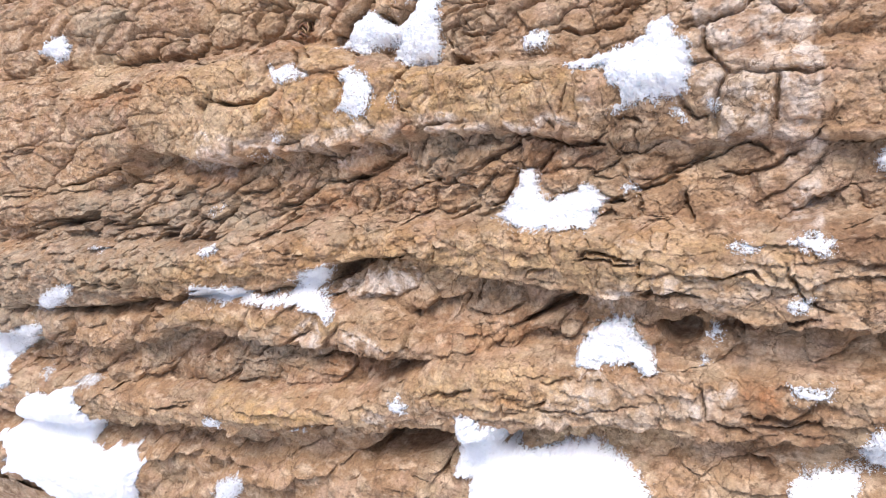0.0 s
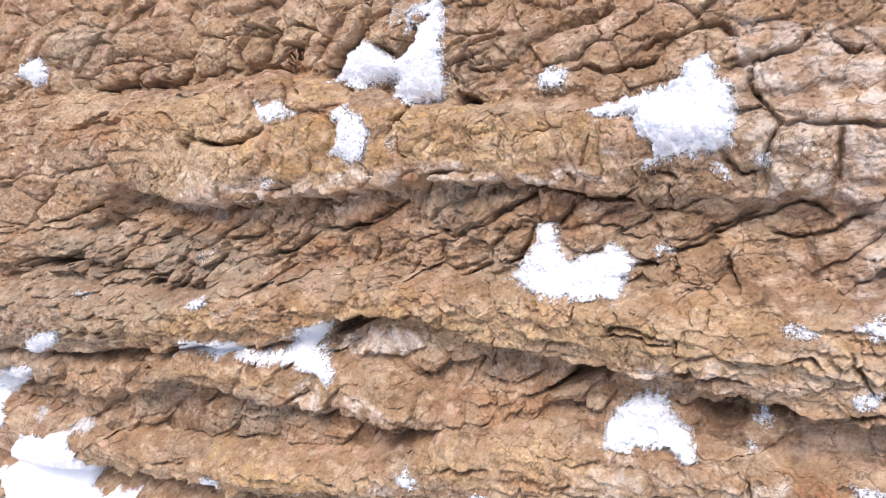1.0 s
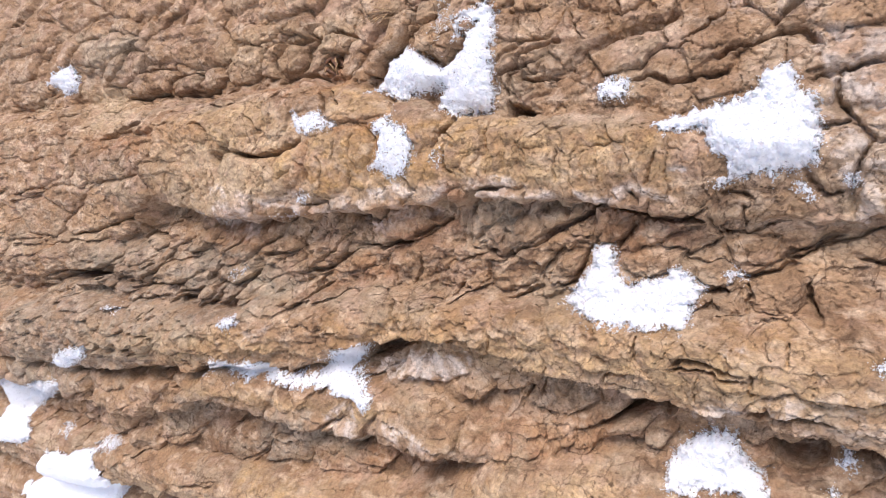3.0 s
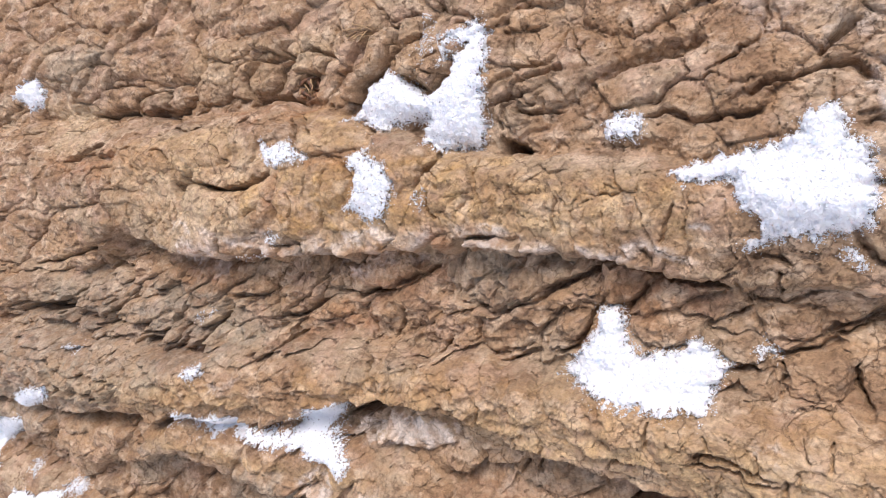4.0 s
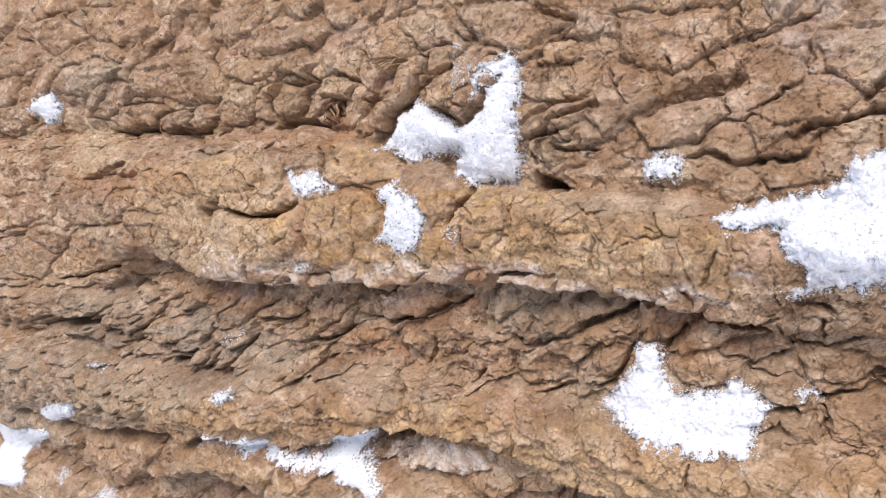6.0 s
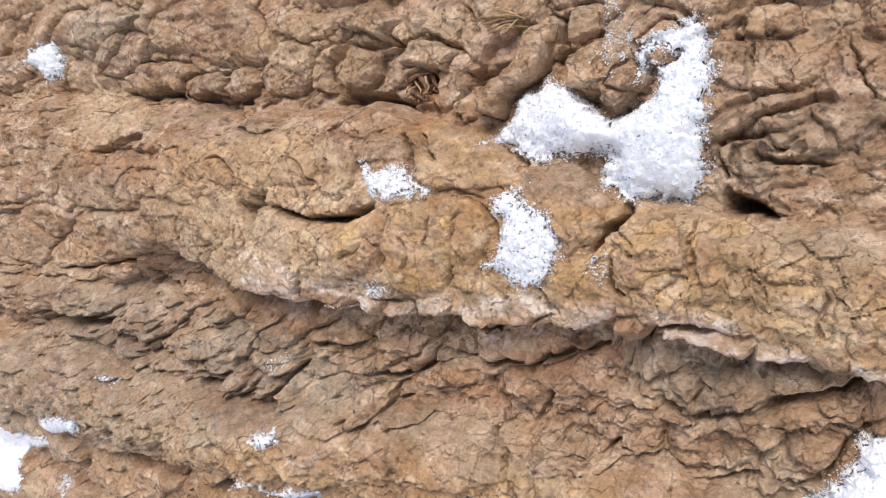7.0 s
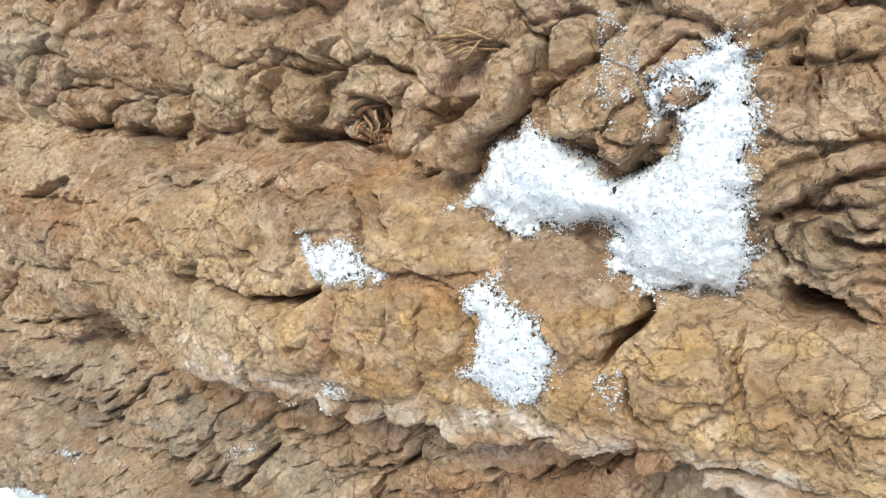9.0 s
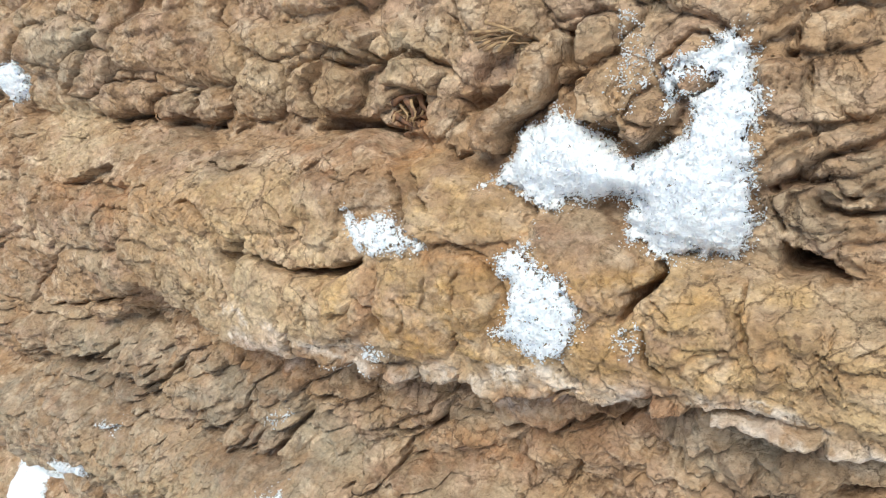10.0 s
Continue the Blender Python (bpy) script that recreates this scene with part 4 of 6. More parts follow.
SNOW.append((0.6, "U-shaped", [(6.45, -2.8), (6.74, -2.33), (7.14, -1.83), (7.53, -1.33), (7.45, -0.78), (7.92, -0.61), (8.37, -0.77), (8.46, -1.45), (8.59, -1.88), (9.11, -2.12), (9.51, -1.89), (10.11, -1.87), (10.51, -1.47), (10.91, -1.53), (11.31, -1.75), (11.41, -2.05), (11.64, -2.28), (11.35, -2.62), (11.2, -2.88), (11.29, -3.2), (11.11, -3.49), (10.53, -3.38), (9.94, -3.41), (9.43, -3.37), (8.99, -3.45), (8.29, -3.43), (7.68, -3.21), (7.04, -3.03)]))
SNOW.append((0.75, "large", [(10.36, 3.25), (10.52, 3.51), (11.14, 3.78), (12.03, 3.95), (12.89, 4.11), (13.36, 4.35), (13.47, 4.83), (13.85, 5.03), (14.3, 5.13), (14.51, 4.73), (14.64, 4.21), (15.08, 3.97), (15.21, 3.26), (15.29, 2.54), (15.17, 1.87), (14.63, 1.66), (14.2, 1.73), (13.87, 1.38), (13.63, 1.66), (13.05, 1.59), (12.62, 1.3), (12.15, 1.33), (12.66, 1.67), (12.63, 2.09), (12.24, 2.3), (12.05, 2.66), (11.96, 3.04), (11.22, 3.1), (10.66, 3.05)]))
SNOW.append((0.3, "small", [(7.99, 4.71), (8.05, 5.02), (8.35, 5.3), (8.63, 5.35), (9.23, 5.27), (9.18, 4.69), (9.02, 4.48), (8.3, 4.6)]))
SNOW.append((0.4, "wedge", [(-12.28, -6.38), (-11.69, -5.97), (-10.37, -6.06), (-9.06, -6.24), (-8.44, -6.9), (-7.2, -6.85), (-6.13, -6.69), (-4.99, -5.53), (-4.2, -5.27), (-3.01, -5), (-4.22, -6.49), (-3.68, -6.81), (-2.95, -7.67), (-3.17, -8.15), (-3.84, -7.74), (-5.01, -7.34), (-5.85, -7.15), (-6.88, -7.25), (-8.3, -7.24), (-10.36, -7.25), (-12.29, -7.26), (-13.5, -7.34)]))
SNOW.append((0.6, "round", [(-29.85, 10.05), (-28.04, 10.68), (-26.72, 10.78), (-26.45, 10.08), (-26.64, 9.35), (-27.77, 9.13), (-28.59, 9.69)]))
SNOW.append((0.15, "small", [(-10.72, -4.42), (-10.76, -4.06), (-10.21, -3.89), (-9.85, -3.74), (-9.64, -4.19), (-10.21, -4.47)]))
SNOW.append((0.04, "tiny", [(-20.85, -3.96), (-20.43, -3.77), (-19.61, -3.97), (-20.05, -4.18)]))
SNOW.append((0.3, "small", [(-29.43, -8.52), (-25.19, -6.55), (-22.73, -6.07), (-23.12, -6.82), (-27.35, -8.46), (-28.46, -8.57)]))
SNOW.append((0.35, "small", [(-38.35, -11.85), (-29.67, -9.28), (-28.34, -9.43), (-33.94, -11.95), (-36.06, -12.79), (-38.66, -13.13)]))
SNOW.append((0.08, "tiny", [(-31.51, -13.6), (-31.11, -13.37), (-30.03, -13.44), (-30.56, -13.67)]))
SNOW.append((0.12, "small", [(-26.31, -13.51), (-26.13, -13.3), (-24.48, -12.99), (-23.53, -13.01), (-24.7, -13.43)]))
SNOW.append((0.03, "tiny", [(-7.59, 0.65), (-5.63, 0.97), (-6.37, 0.66), (-7.29, 0.51)]))
SNOW.append((0.06, "tiny", [(12.25, -1.65), (12.45, -1.49), (12.79, -1.7), (12.76, -1.96), (12.4, -1.93)]))
SNOW.append((0.06, "tiny", [(14.44, 1.22), (14.65, 1.34), (14.98, 1.04), (15.09, 0.77), (14.82, 0.88)]))
SNOW.append((0.06, "tiny", [(15.87, 1.42), (16.18, 1.55), (16.31, 1.26), (15.98, 1.07)]))
SNOW.append((0.7, "domed", [(10.13, -9.41), (10.04, -8.91), (10.46, -8.11), (11.65, -7.45), (12.37, -7.63), (12.81, -8.38), (13.31, -9.04), (13.6, -9.58), (13.19, -9.87), (12.54, -9.44), (11.7, -9.37), (10.77, -9.49)]))
SNOW.append((0.9, "large", [(3.97, -13.13), (4.31, -12.06), (5.08, -11.9), (5.48, -12.46), (6.18, -12.46), (5.69, -14.38), (6.87, -14.39), (8.36, -14.02), (10.04, -13.78), (10.68, -14), (11.59, -14.39), (12.48, -14.7), (13.07, -15.06), (12.73, -16.92), (3.31, -19.11), (4.07, -16.47), (4.1, -15.84), (3.14, -15.97), (3.02, -15.05)]))
SNOW.append((0.9, "large", [(-38.94, -18.72), (-37.46, -18.53), (-33.55, -15.46), (-31.35, -14.29), (-29.19, -14.26), (-27.67, -13.8), (-26.11, -13.51), (-26.05, -14.46), (-25.66, -15.89), (-27.36, -18.42), (-24.97, -18.48), (-22.08, -18.02), (-21.15, -18.81), (-23.35, -21.83), (-32.78, -30.63), (-49.42, -36.69), (-35.08, -23.09), (-36.62, -22.06), (-38.65, -22.15), (-39.77, -22.06), (-36.88, -19.79), (-38.07, -19.34)]))
SNOW.append((0.5, "lobed", [(-34.39, -10.18), (-36.13, -11.39), (-36.03, -13.15), (-34.44, -14.12), (-35.49, -14.58), (-38.87, -14.92), (-40.83, -11.19)]))
SNOW.append((0.25, "small", [(-33.06, -10.02), (-30.47, -9.37), (-29.6, -9.99), (-33.77, -11.75), (-36.16, -11.83)]))
SNOW.append((0.1, "small", [(-12.88, -14.07), (-11.85, -13.56), (-11.52, -14.21), (-12.99, -15.04)]))
SNOW.append((0.05, "tiny", [(-6.96, -14.41), (-6.07, -13.93), (-5.71, -14.38), (-6.9, -14.97)]))
SNOW.append((0.2, "small", [(0.68, -11.67), (1.16, -11.26), (1.83, -11.6), (1.46, -12.14), (0.9, -12.04)]))
SNOW.append((0.2, "small", [(-14.51, -19.23), (-13.18, -18.53), (-11.59, -18.07), (-12.52, -19.57), (-14.75, -21.35), (-15.59, -20.95)]))
SNOW.append((0.12, "small", [(-26.48, -13.35), (-25.87, -13.08), (-23.71, -13.05), (-24.55, -13.4)]))
SNOW.append((0.08, "tiny", [(-31.73, -13.35), (-31.34, -13.15), (-30.27, -13.28), (-30.5, -13.47)]))
SNOW.append((0.25, "small", [(18.56, -9.73), (19.04, -9.55), (19.53, -9.73), (20.15, -9.68), (20, -10.14), (19.44, -10.34), (18.86, -10.19)]))
SNOW.append((0.2, "small", [(18.65, -4.01), (19.34, -3.73), (19.88, -3.8), (20.24, -4.18), (20.03, -4.51), (19.53, -4.47)]))
SNOW.append((0.1, "small", [(18.65, -6.49), (18.95, -6.1), (19.5, -6.13), (19.44, -6.55), (18.93, -6.72)]))
SNOW.append((0.03, "thin", [(16.64, -4.17), (17.06, -4.01), (17.79, -4.26), (17.56, -4.45), (16.98, -4.4)]))
SNOW.append((0.1, "tiny", [(15.51, -8.07), (15.79, -7.72), (16.11, -8.03), (15.88, -8.34)]))
SNOW.append((0.06, "tiny", [(15.14, -9.09), (15.4, -8.91), (15.58, -9.13), (15.34, -9.21)]))
SNOW.append((0.3, "small", [(21.46, -1.11), (21.8, -0.74), (22.18, -0.77), (22.19, -1.77), (21.67, -1.53)]))
SNOW.append((0.5, "lobed", [(20.91, -12.51), (21.35, -11.24), (21.76, -11.06), (22.31, -11.03), (22.38, -13.26), (21.65, -13.33), (21.1, -13.32)]))
SNOW.append((0.6, "broad", [(18.46, -14.16), (18.85, -13.78), (19.54, -13.56), (20.33, -13.38), (21.09, -13.37), (20.99, -13.78), (20.52, -14.28), (20.14, -14.92), (18.58, -15.2)]))
CRACKS.append((0.5, 0.17, [(3.99, 5.84), (4.77, 6.4), (5.41, 6.83), (6.27, 7.08), (6.56, 6.96)]))
CRACKS.append((0.37, 0.17, [(8.35, 6.92), (9.36, 7.15), (10.01, 7.26), (10.72, 7.57)]))
CRACKS.append((0.5, 0.102, [(4.83, 5.9), (5.28, 5.7), (5.98, 5.57), (6.63, 5.6)]))
CRACKS.append((0.5, 0.153, [(11.74, 5.58), (12.32, 5.77), (13.16, 6), (13.71, 6.17), (14.5, 6.19), (14.95, 5.93), (15.27, 5.57)]))
CRACKS.append((0.43, 0.136, [(9.19, 5.24), (9.69, 5.37), (10.27, 5.26), (10.61, 4.94), (11.16, 4.98), (11.61, 5.17), (12.5, 5.09)]))
CRACKS.append((0.6, 0.16, [(13.82, 6.59), (14.21, 7.03), (14.84, 7.61)]))
CRACKS.append((0.31, 0.085, [(12.27, 7.47), (12.46, 7.98), (12.51, 8.5)]))
CRACKS.append((0.25, 0.051, [(6.48, 8.64), (6.81, 8.19), (7.08, 7.55), (7.46, 6.89)]))
CRACKS.append((0.19, 0.051, [(8.33, 8.5), (8.59, 7.75)]))
CRACKS.append((0.25, 0.051, [(9.37, 8.89), (9.66, 8.19), (9.87, 7.86)]))
CRACKS.append((0.2, 0.043, [(6.72, 2.94), (6.73, 2.35), (6.68, 1.59)]))
CRACKS.append((0.2, 0.043, [(8.33, 3.95), (8.62, 3.36), (8.89, 2.94), (8.81, 2.78), (7.56, 2.88)]))
CRACKS.append((0.26, 0.051, [(10.42, 2.51), (10.22, 2.06), (9.97, 1.43)]))
CRACKS.append((0.13, 0.043, [(4.11, 3.76), (4.14, 3.03)]))
CRACKS.append((0.13, 0.043, [(5.22, 2.85), (5.83, 2.92), (6.43, 2.95)]))
CRACKS.append((1, 0.15, [(2.19, 4.49), (2.23, 4.13), (2.09, 3.88), (1.79, 3.75), (1.68, 3.47), (1.5, 3.11)]))
CRACKS.append((0.5, 0.07, [(1.9, 3.06), (1.97, 2.71), (2.12, 2.38), (2.33, 2.29)]))
CRACKS.append((0.2, 0.043, [(2.1, 3.78), (2.33, 3.65), (2.61, 3.59)]))
CRACKS.append((0.25, 0.06, [(4.24, 6.23), (4.27, 5.89), (4.26, 5.43), (4.36, 5.13)]))
CRACKS.append((0.28, 0.111, [(4.46, 6.28), (4.88, 6.19), (5.22, 6.15), (5.55, 5.92), (6.07, 6.25)]))
CRACKS.append((0.31, 0.153, [(3.84, 6.42), (4.11, 6.56), (4.53, 6.89), (4.84, 7.17), (5.31, 7.26), (5.98, 7.43)]))
CRACKS.append((0.19, 0.051, [(4.62, 8.38), (4.7, 8.03), (4.7, 7.74)]))
CRACKS.append((0.37, 0.102, [(4.19, 8.44), (4.39, 8.63), (4.45, 9.01)]))
CRACKS.append((0.7, 0.12, [(-4.82, 6.17), (-4.51, 5.79), (-4.21, 5.36), (-4.07, 5.11)]))
CRACKS.append((1.2, 0.17, [(-9.82, 3.78), (-8.83, 3.66), (-7.75, 3.52), (-6.83, 3.55), (-5.94, 3.72), (-5.32, 3.86)]))
CRACKS.append((0.3, 0.05, [(-12.36, 6.49), (-11.25, 6.17), (-10.46, 6.42)]))
CRACKS.append((0.25, 0.05, [(-15.03, 5.62), (-14.11, 4.81), (-13.95, 4.3)]))
CRACKS.append((0.4, 0.08, [(-12.63, 5.2), (-12.11, 5.38), (-11.63, 5.16), (-11.01, 4.95)]))
CRACKS.append((0.2, 0.04, [(-8.49, 6.05), (-7.93, 5.56), (-7.86, 4.92)]))
CRACKS.append((0.35, 0.07, [(-3.51, 6.85), (-3.32, 6.64), (-2.71, 6.58)]))
CRACKS.append((0.25, 0.05, [(-1.07, 5.67), (-0.82, 5.28)]))
CRACKS.append((0.4, 0.08, [(-1.99, -1.05), (-2.09, -1.87), (-1.83, -2.45)]))
CRACKS.append((0.4, 0.08, [(-0.2, -1.01), (-0.59, -1.75), (-0.8, -2.33)]))
CRACKS.append((0.3, 0.06, [(2.31, -0.46), (2.42, -0.72)]))
CRACKS.append((0.7, 0.12, [(-3.92, -0.7), (-3, -0.57), (-2.14, -0.61), (-1.11, -0.41), (-0.16, -0.07), (0.73, 0.31), (1.28, 0.52)]))
CRACKS.append((0.6, 0.1, [(2.19, 0.21), (3.01, 1.55), (3.45, 1.61), (3.95, 1.54), (4.45, 1.63)]))
CRACKS.append((0.6, 0.12, [(-7.37, -1.96), (-6.11, -1.8), (-5.02, -1.35), (-4.34, -0.81)]))
CRACKS.append((0.8, 0.15, [(-26.27, -1.9), (-24.14, -2.01), (-21.9, -1.56), (-21, -1.11)]))
CRACKS.append((0.6, 0.12, [(-15.17, -0.76), (-14.24, -0.81), (-12.76, -0.29)]))
CRACKS.append((0.5, 0.1, [(-19.28, -1.78), (-18.37, -1.85), (-17.65, -1.27)]))
CRACKS.append((0.8, 0.2, [(-11.11, -3.08), (-11.39, -3.48), (-11.61, -3.68)]))
CRACKS.append((0.6, 0.14, [(-22.19, 8.57), (-20.41, 8.16), (-17.79, 8.27)]))
CRACKS.append((0.6, 0.12, [(-17.59, 8.26), (-17.01, 7.94), (-15.7, 7.85), (-14.9, 7.96)]))
CRACKS.append((0.6, 0.12, [(-14.89, 8.05), (-14.02, 7.54), (-13.37, 7.71)]))
CRACKS.append((0.45, 0.12, [(-8.93, 7.89), (-8.42, 7.55), (-7.48, 7.52), (-6.53, 7.64), (-6.04, 7.47), (-4.53, 7.35)]))
CRACKS.append((0.5, 0.1, [(-6.58, 9.8), (-6.34, 9.43), (-5.96, 8.99)]))
CRACKS.append((0.5, 0.1, [(-8.41, 9.54), (-7.96, 9.22), (-7.06, 9.22), (-5.99, 9.2), (-5.24, 9.38), (-4.82, 9.46)]))
CRACKS.append((0.4, 0.08, [(-5.31, 9.12), (-4.62, 9.31), (-3.85, 8.96), (-3.39, 8.66)]))
CRACKS.append((0.9, 0.15, [(-0.25, 9.55), (-0.08, 9.19), (-0.07, 8.77), (0.3, 8.45)]))
CRACKS.append((0.5, 0.08, [(-9.54, 9.25), (-8.54, 9.63), (-8.03, 9.88)]))
CRACKS.append((0.3, 0.05, [(-11.1, 10.2), (-10.7, 9.59)]))
CRACKS.append((0.3, 0.06, [(-3.59, 10.11), (-3.11, 9.73), (-2.87, 9.3)]))
CRACKS.append((0.4, 0.08, [(12.78, -2.99), (12.99, -2.32), (12.91, -2.01)]))
CRACKS.append((0.5, 0.08, [(14.71, -1.88), (14.85, -2.64), (15.06, -3.04), (15.33, -3.1)]))
CRACKS.append((0.35, 0.07, [(11.82, 0.49), (12, -0.37)]))
CRACKS.append((0.5, 0.11, [(8.19, 0.79), (9.01, 0.55), (10.12, 0.23), (11.79, 0.23)]))
CRACKS.append((0.5, 0.11, [(10.77, -4.41), (11.74, -4.48), (13, -4.74)]))
CRACKS.append((0.3, 0.06, [(-2.72, -1.12), (-2.3, -1.71), (-1.72, -2.54)]))
CRACKS.append((0.3, 0.06, [(-0.15, -1.09), (-0.79, -1.97), (-1.01, -2.51)]))
CRACKS.append((0.45, 0.08, [(-2.2, -2.66), (-1.36, -3.22), (-0.83, -4.15)]))
CRACKS.append((0.3, 0.06, [(3.7, -3.57), (3.26, -2.87)]))
CRACKS.append((0.3, 0.05, [(5.22, -2.98), (5.76, -3.31)]))
CRACKS.append((0.3, 0.05, [(3.54, -4.13), (3.38, -5.06)]))
CRACKS.append((0.7, 0.12, [(2.35, -0.71), (3.51, -0.96), (4.24, -0.97), (5.24, -0.59), (6.06, -0.17), (6.95, 0.18), (8.19, 0.79)]))
CRACKS.append((0.5, 0.1, [(3.81, -2.83), (4.35, -2.74), (5.43, -2.31)]))
CRACKS.append((0.4, 0.08, [(9.16, 0.16), (8.6, -0.5), (8.35, -0.87)]))
CRACKS.append((0.35, 0.06, [(-19.81, 4.12), (-18.29, 4.88), (-15.98, 4.81)]))
CRACKS.append((0.3, 0.05, [(-14.98, 3.38), (-15.23, 2.23)]))
CRACKS.append((0.35, 0.07, [(4.52, -6.45), (4.22, -7.38)]))
CRACKS.append((0.4, 0.07, [(-1.66, -2.99), (-1.12, -3.7), (-0.89, -4.45)]))
CRACKS.append((0.4, 0.08, [(10.59, -4.6), (11.55, -4.67), (12.55, -4.89), (13.24, -4.94)]))
CRACKS.append((0.3, 0.06, [(13.24, -4.94), (13.28, -5.42)]))
CRACKS.append((0.3, 0.05, [(9.72, -3.91), (9.53, -4.58)]))
CRACKS.append((0.3, 0.05, [(8.21, -5.7), (8.42, -5.27), (9.2, -5.09)]))
CRACKS.append((0.5, 0.1, [(15.36, -5.25), (16.05, -5.44), (16.75, -5.31), (17.6, -5.17), (17.84, -5.46)]))
CRACKS.append((0.5, 0.11, [(12.94, -6.24), (14.34, -6.19), (15.47, -6.11)]))
CRACKS.append((0.6, 0.12, [(15.76, -7.82), (17.25, -7.7), (18.7, -7.14), (19.78, -6.94)]))
CRACKS.append((0.4, 0.08, [(15.17, -10.01), (15.41, -10.69), (15.49, -11.55)]))
CRACKS.append((0.5, 0.11, [(15.49, -11.55), (16.52, -11.65), (17.05, -11.83)]))
CRACKS.append((0.3, 0.06, [(13.55, -11.4), (13.77, -12.19)]))
CRACKS.append((0.3, 0.06, [(9.46, -12.17), (8.9, -14.32)]))
CRACKS.append((0.3, 0.06, [(8.44, -10.41), (9.49, -10.3), (10.16, -10.16)]))
CRACKS.append((0.3, 0.06, [(6.69, -11.05), (6.64, -11.81), (7.4, -11.72)]))
CRACKS.append((0.4, 0.08, [(-14.2, -8.96), (-12.3, -8.81), (-11.62, -9.48), (-14.46, -11.32)]))
CRACKS.append((0.4, 0.08, [(-24.09, -9.88), (-29.55, -11.64), (-29.17, -12.94), (-29.67, -13.3)]))
CRACKS.append((0.5, 0.1, [(-23.67, -6.48), (-21.32, -6.23), (-19.44, -5.81), (-17.95, -5.93)]))
CRACKS.append((0.3, 0.06, [(-15.79, -5.05), (-16.7, -6.23), (-16.23, -6.77)]))
CRACKS.append((0.4, 0.08, [(-19.78, -5.33), (-18.1, -5.12), (-16.3, -5.07)]))
CRACKS.append((0.6, 0.1, [(-5.72, -10.56), (-3.97, -10.18), (-2.57, -10.35), (-1.55, -10.54), (1.36, -9.46)]))
CRACKS.append((0.5, 0.1, [(-10.04, -10.58), (-6.15, -9.21), (-4.61, -8.68)]))
CRACKS.append((0.23, 0.051, [(3.75, 4.26), (3.9, 3.98), (3.89, 3.65), (4.05, 3.23), (3.96, 2.96)]))
CRACKS.append((0.25, 0.05, [(-3.27, 3.92), (-3.19, 3.4), (-3.48, 2.98)]))
CRACKS.append((0.3, 0.05, [(-4.17, 3.31), (-3.92, 2.92), (-4.21, 2.32)]))
CRACKS.append((0.25, 0.05, [(-2.62, 2.79), (-2.53, 2.24), (-2.85, 1.73)]))
CRACKS.append((0.25, 0.05, [(-7.36, 2.65), (-7.5, 2)]))
CRACKS.append((0.3, 0.05, [(-1.69, 5.89), (-1.16, 5.67), (-0.81, 5.22)]))
CRACKS.append((0.3, 0.05, [(-11.13, 2.91), (-11.02, 2.31)]))
CRACKS.append((0.3, 0.06, [(3.73, -0.57), (3.94, 0.03), (4.11, -0.17)]))
CRACKS.append((0.3, 0.05, [(-0.1, 2.34), (0.34, 1.72), (0.67, 1.66)]))
CRACKS.append((0.3, 0.06, [(9.28, 1.26), (9.64, 0.76)]))
CRACKS.append((0.2, 0.043, [(3.69, 3.78), (4.21, 3.2), (4.05, 2.85)]))
CRACKS.append((0.3, 0.05, [(-4.38, 6.49), (-3.2, 5.37)]))
CRACKS.append((0.3, 0.06, [(7.53, -3.15), (8.16, -3.56)]))
CRACKS.append((0.3, 0.06, [(12.44, -4.03), (12.59, -4.74)]))
CRACKS.append((0.35, 0.06, [(14.39, -3.74), (14.37, -4.3)]))
CRACKS.append((0.35, 0.06, [(5.96, -5.15), (5.05, -6.97)]))
CRACKS.append((0.3, 0.06, [(9.73, -3.72), (9.62, -4.48)]))
CRACKS.append((0.3, 0.05, [(13.28, -4.6), (13.32, -5.11)]))
CRACKS.append((0.3, 0.05, [(11.27, -3.77), (11.38, -4.15)]))
HOLLOWS.append((0.45, 0.35, [(5.49, 5.55), (6.63, 5.65), (7.71, 6.28), (8.7, 6.94), (9.71, 7.1), (10.65, 7.44), (10.7, 7.73), (9.96, 7.8), (8.96, 7.6), (7.99, 6.93), (7.16, 6.25), (6.34, 5.77)]))
HOLLOWS.append((1, 0.2, [(4.32, 5.01), (4.72, 4.8), (5.18, 4.64), (5.6, 4.31), (5.17, 4.26), (4.48, 4.48)]))
HOLLOWS.append((0.6, 0.2, [(4.93, 8.61), (5.25, 8.73), (5.3, 8.63), (5.07, 8.45)]))
HOLLOWS.append((1.2, 0.25, [(4.34, 4.75), (4.64, 4.89), (4.99, 4.76), (5.42, 4.48), (5.61, 4.4), (5.12, 4.34), (4.58, 4.34), (4.41, 4.4)]))
HOLLOWS.append((0.6, 0.2, [(-20.38, -0.2), (-19.26, 0.23), (-19.21, -0.35)]))
HOLLOWS.append((0.6, 0.2, [(-0.19, 8.21), (0.3, 8.45), (0.5, 8.38), (0.16, 7.96), (-0.09, 7.92)]))
HOLLOWS.append((0.9, 0.2, [(0.56, 7.17), (1.21, 7.42), (1.52, 7.19), (1.06, 6.84), (0.76, 6.95)]))
HOLLOWS.append((0.6, 0.2, [(1.55, 6.78), (1.93, 7.03), (2.37, 6.97), (2.14, 6.82)]))
HOLLOWS.append((1, 0.25, [(11.27, -2.21), (11.81, -2.09), (12.41, -2.2), (12.35, -2.44), (11.67, -2.49)]))
HOLLOWS.append((0.6, 0.2, [(13.19, -3.17), (13.59, -3.1), (14.13, -3.06), (13.63, -3.22)]))
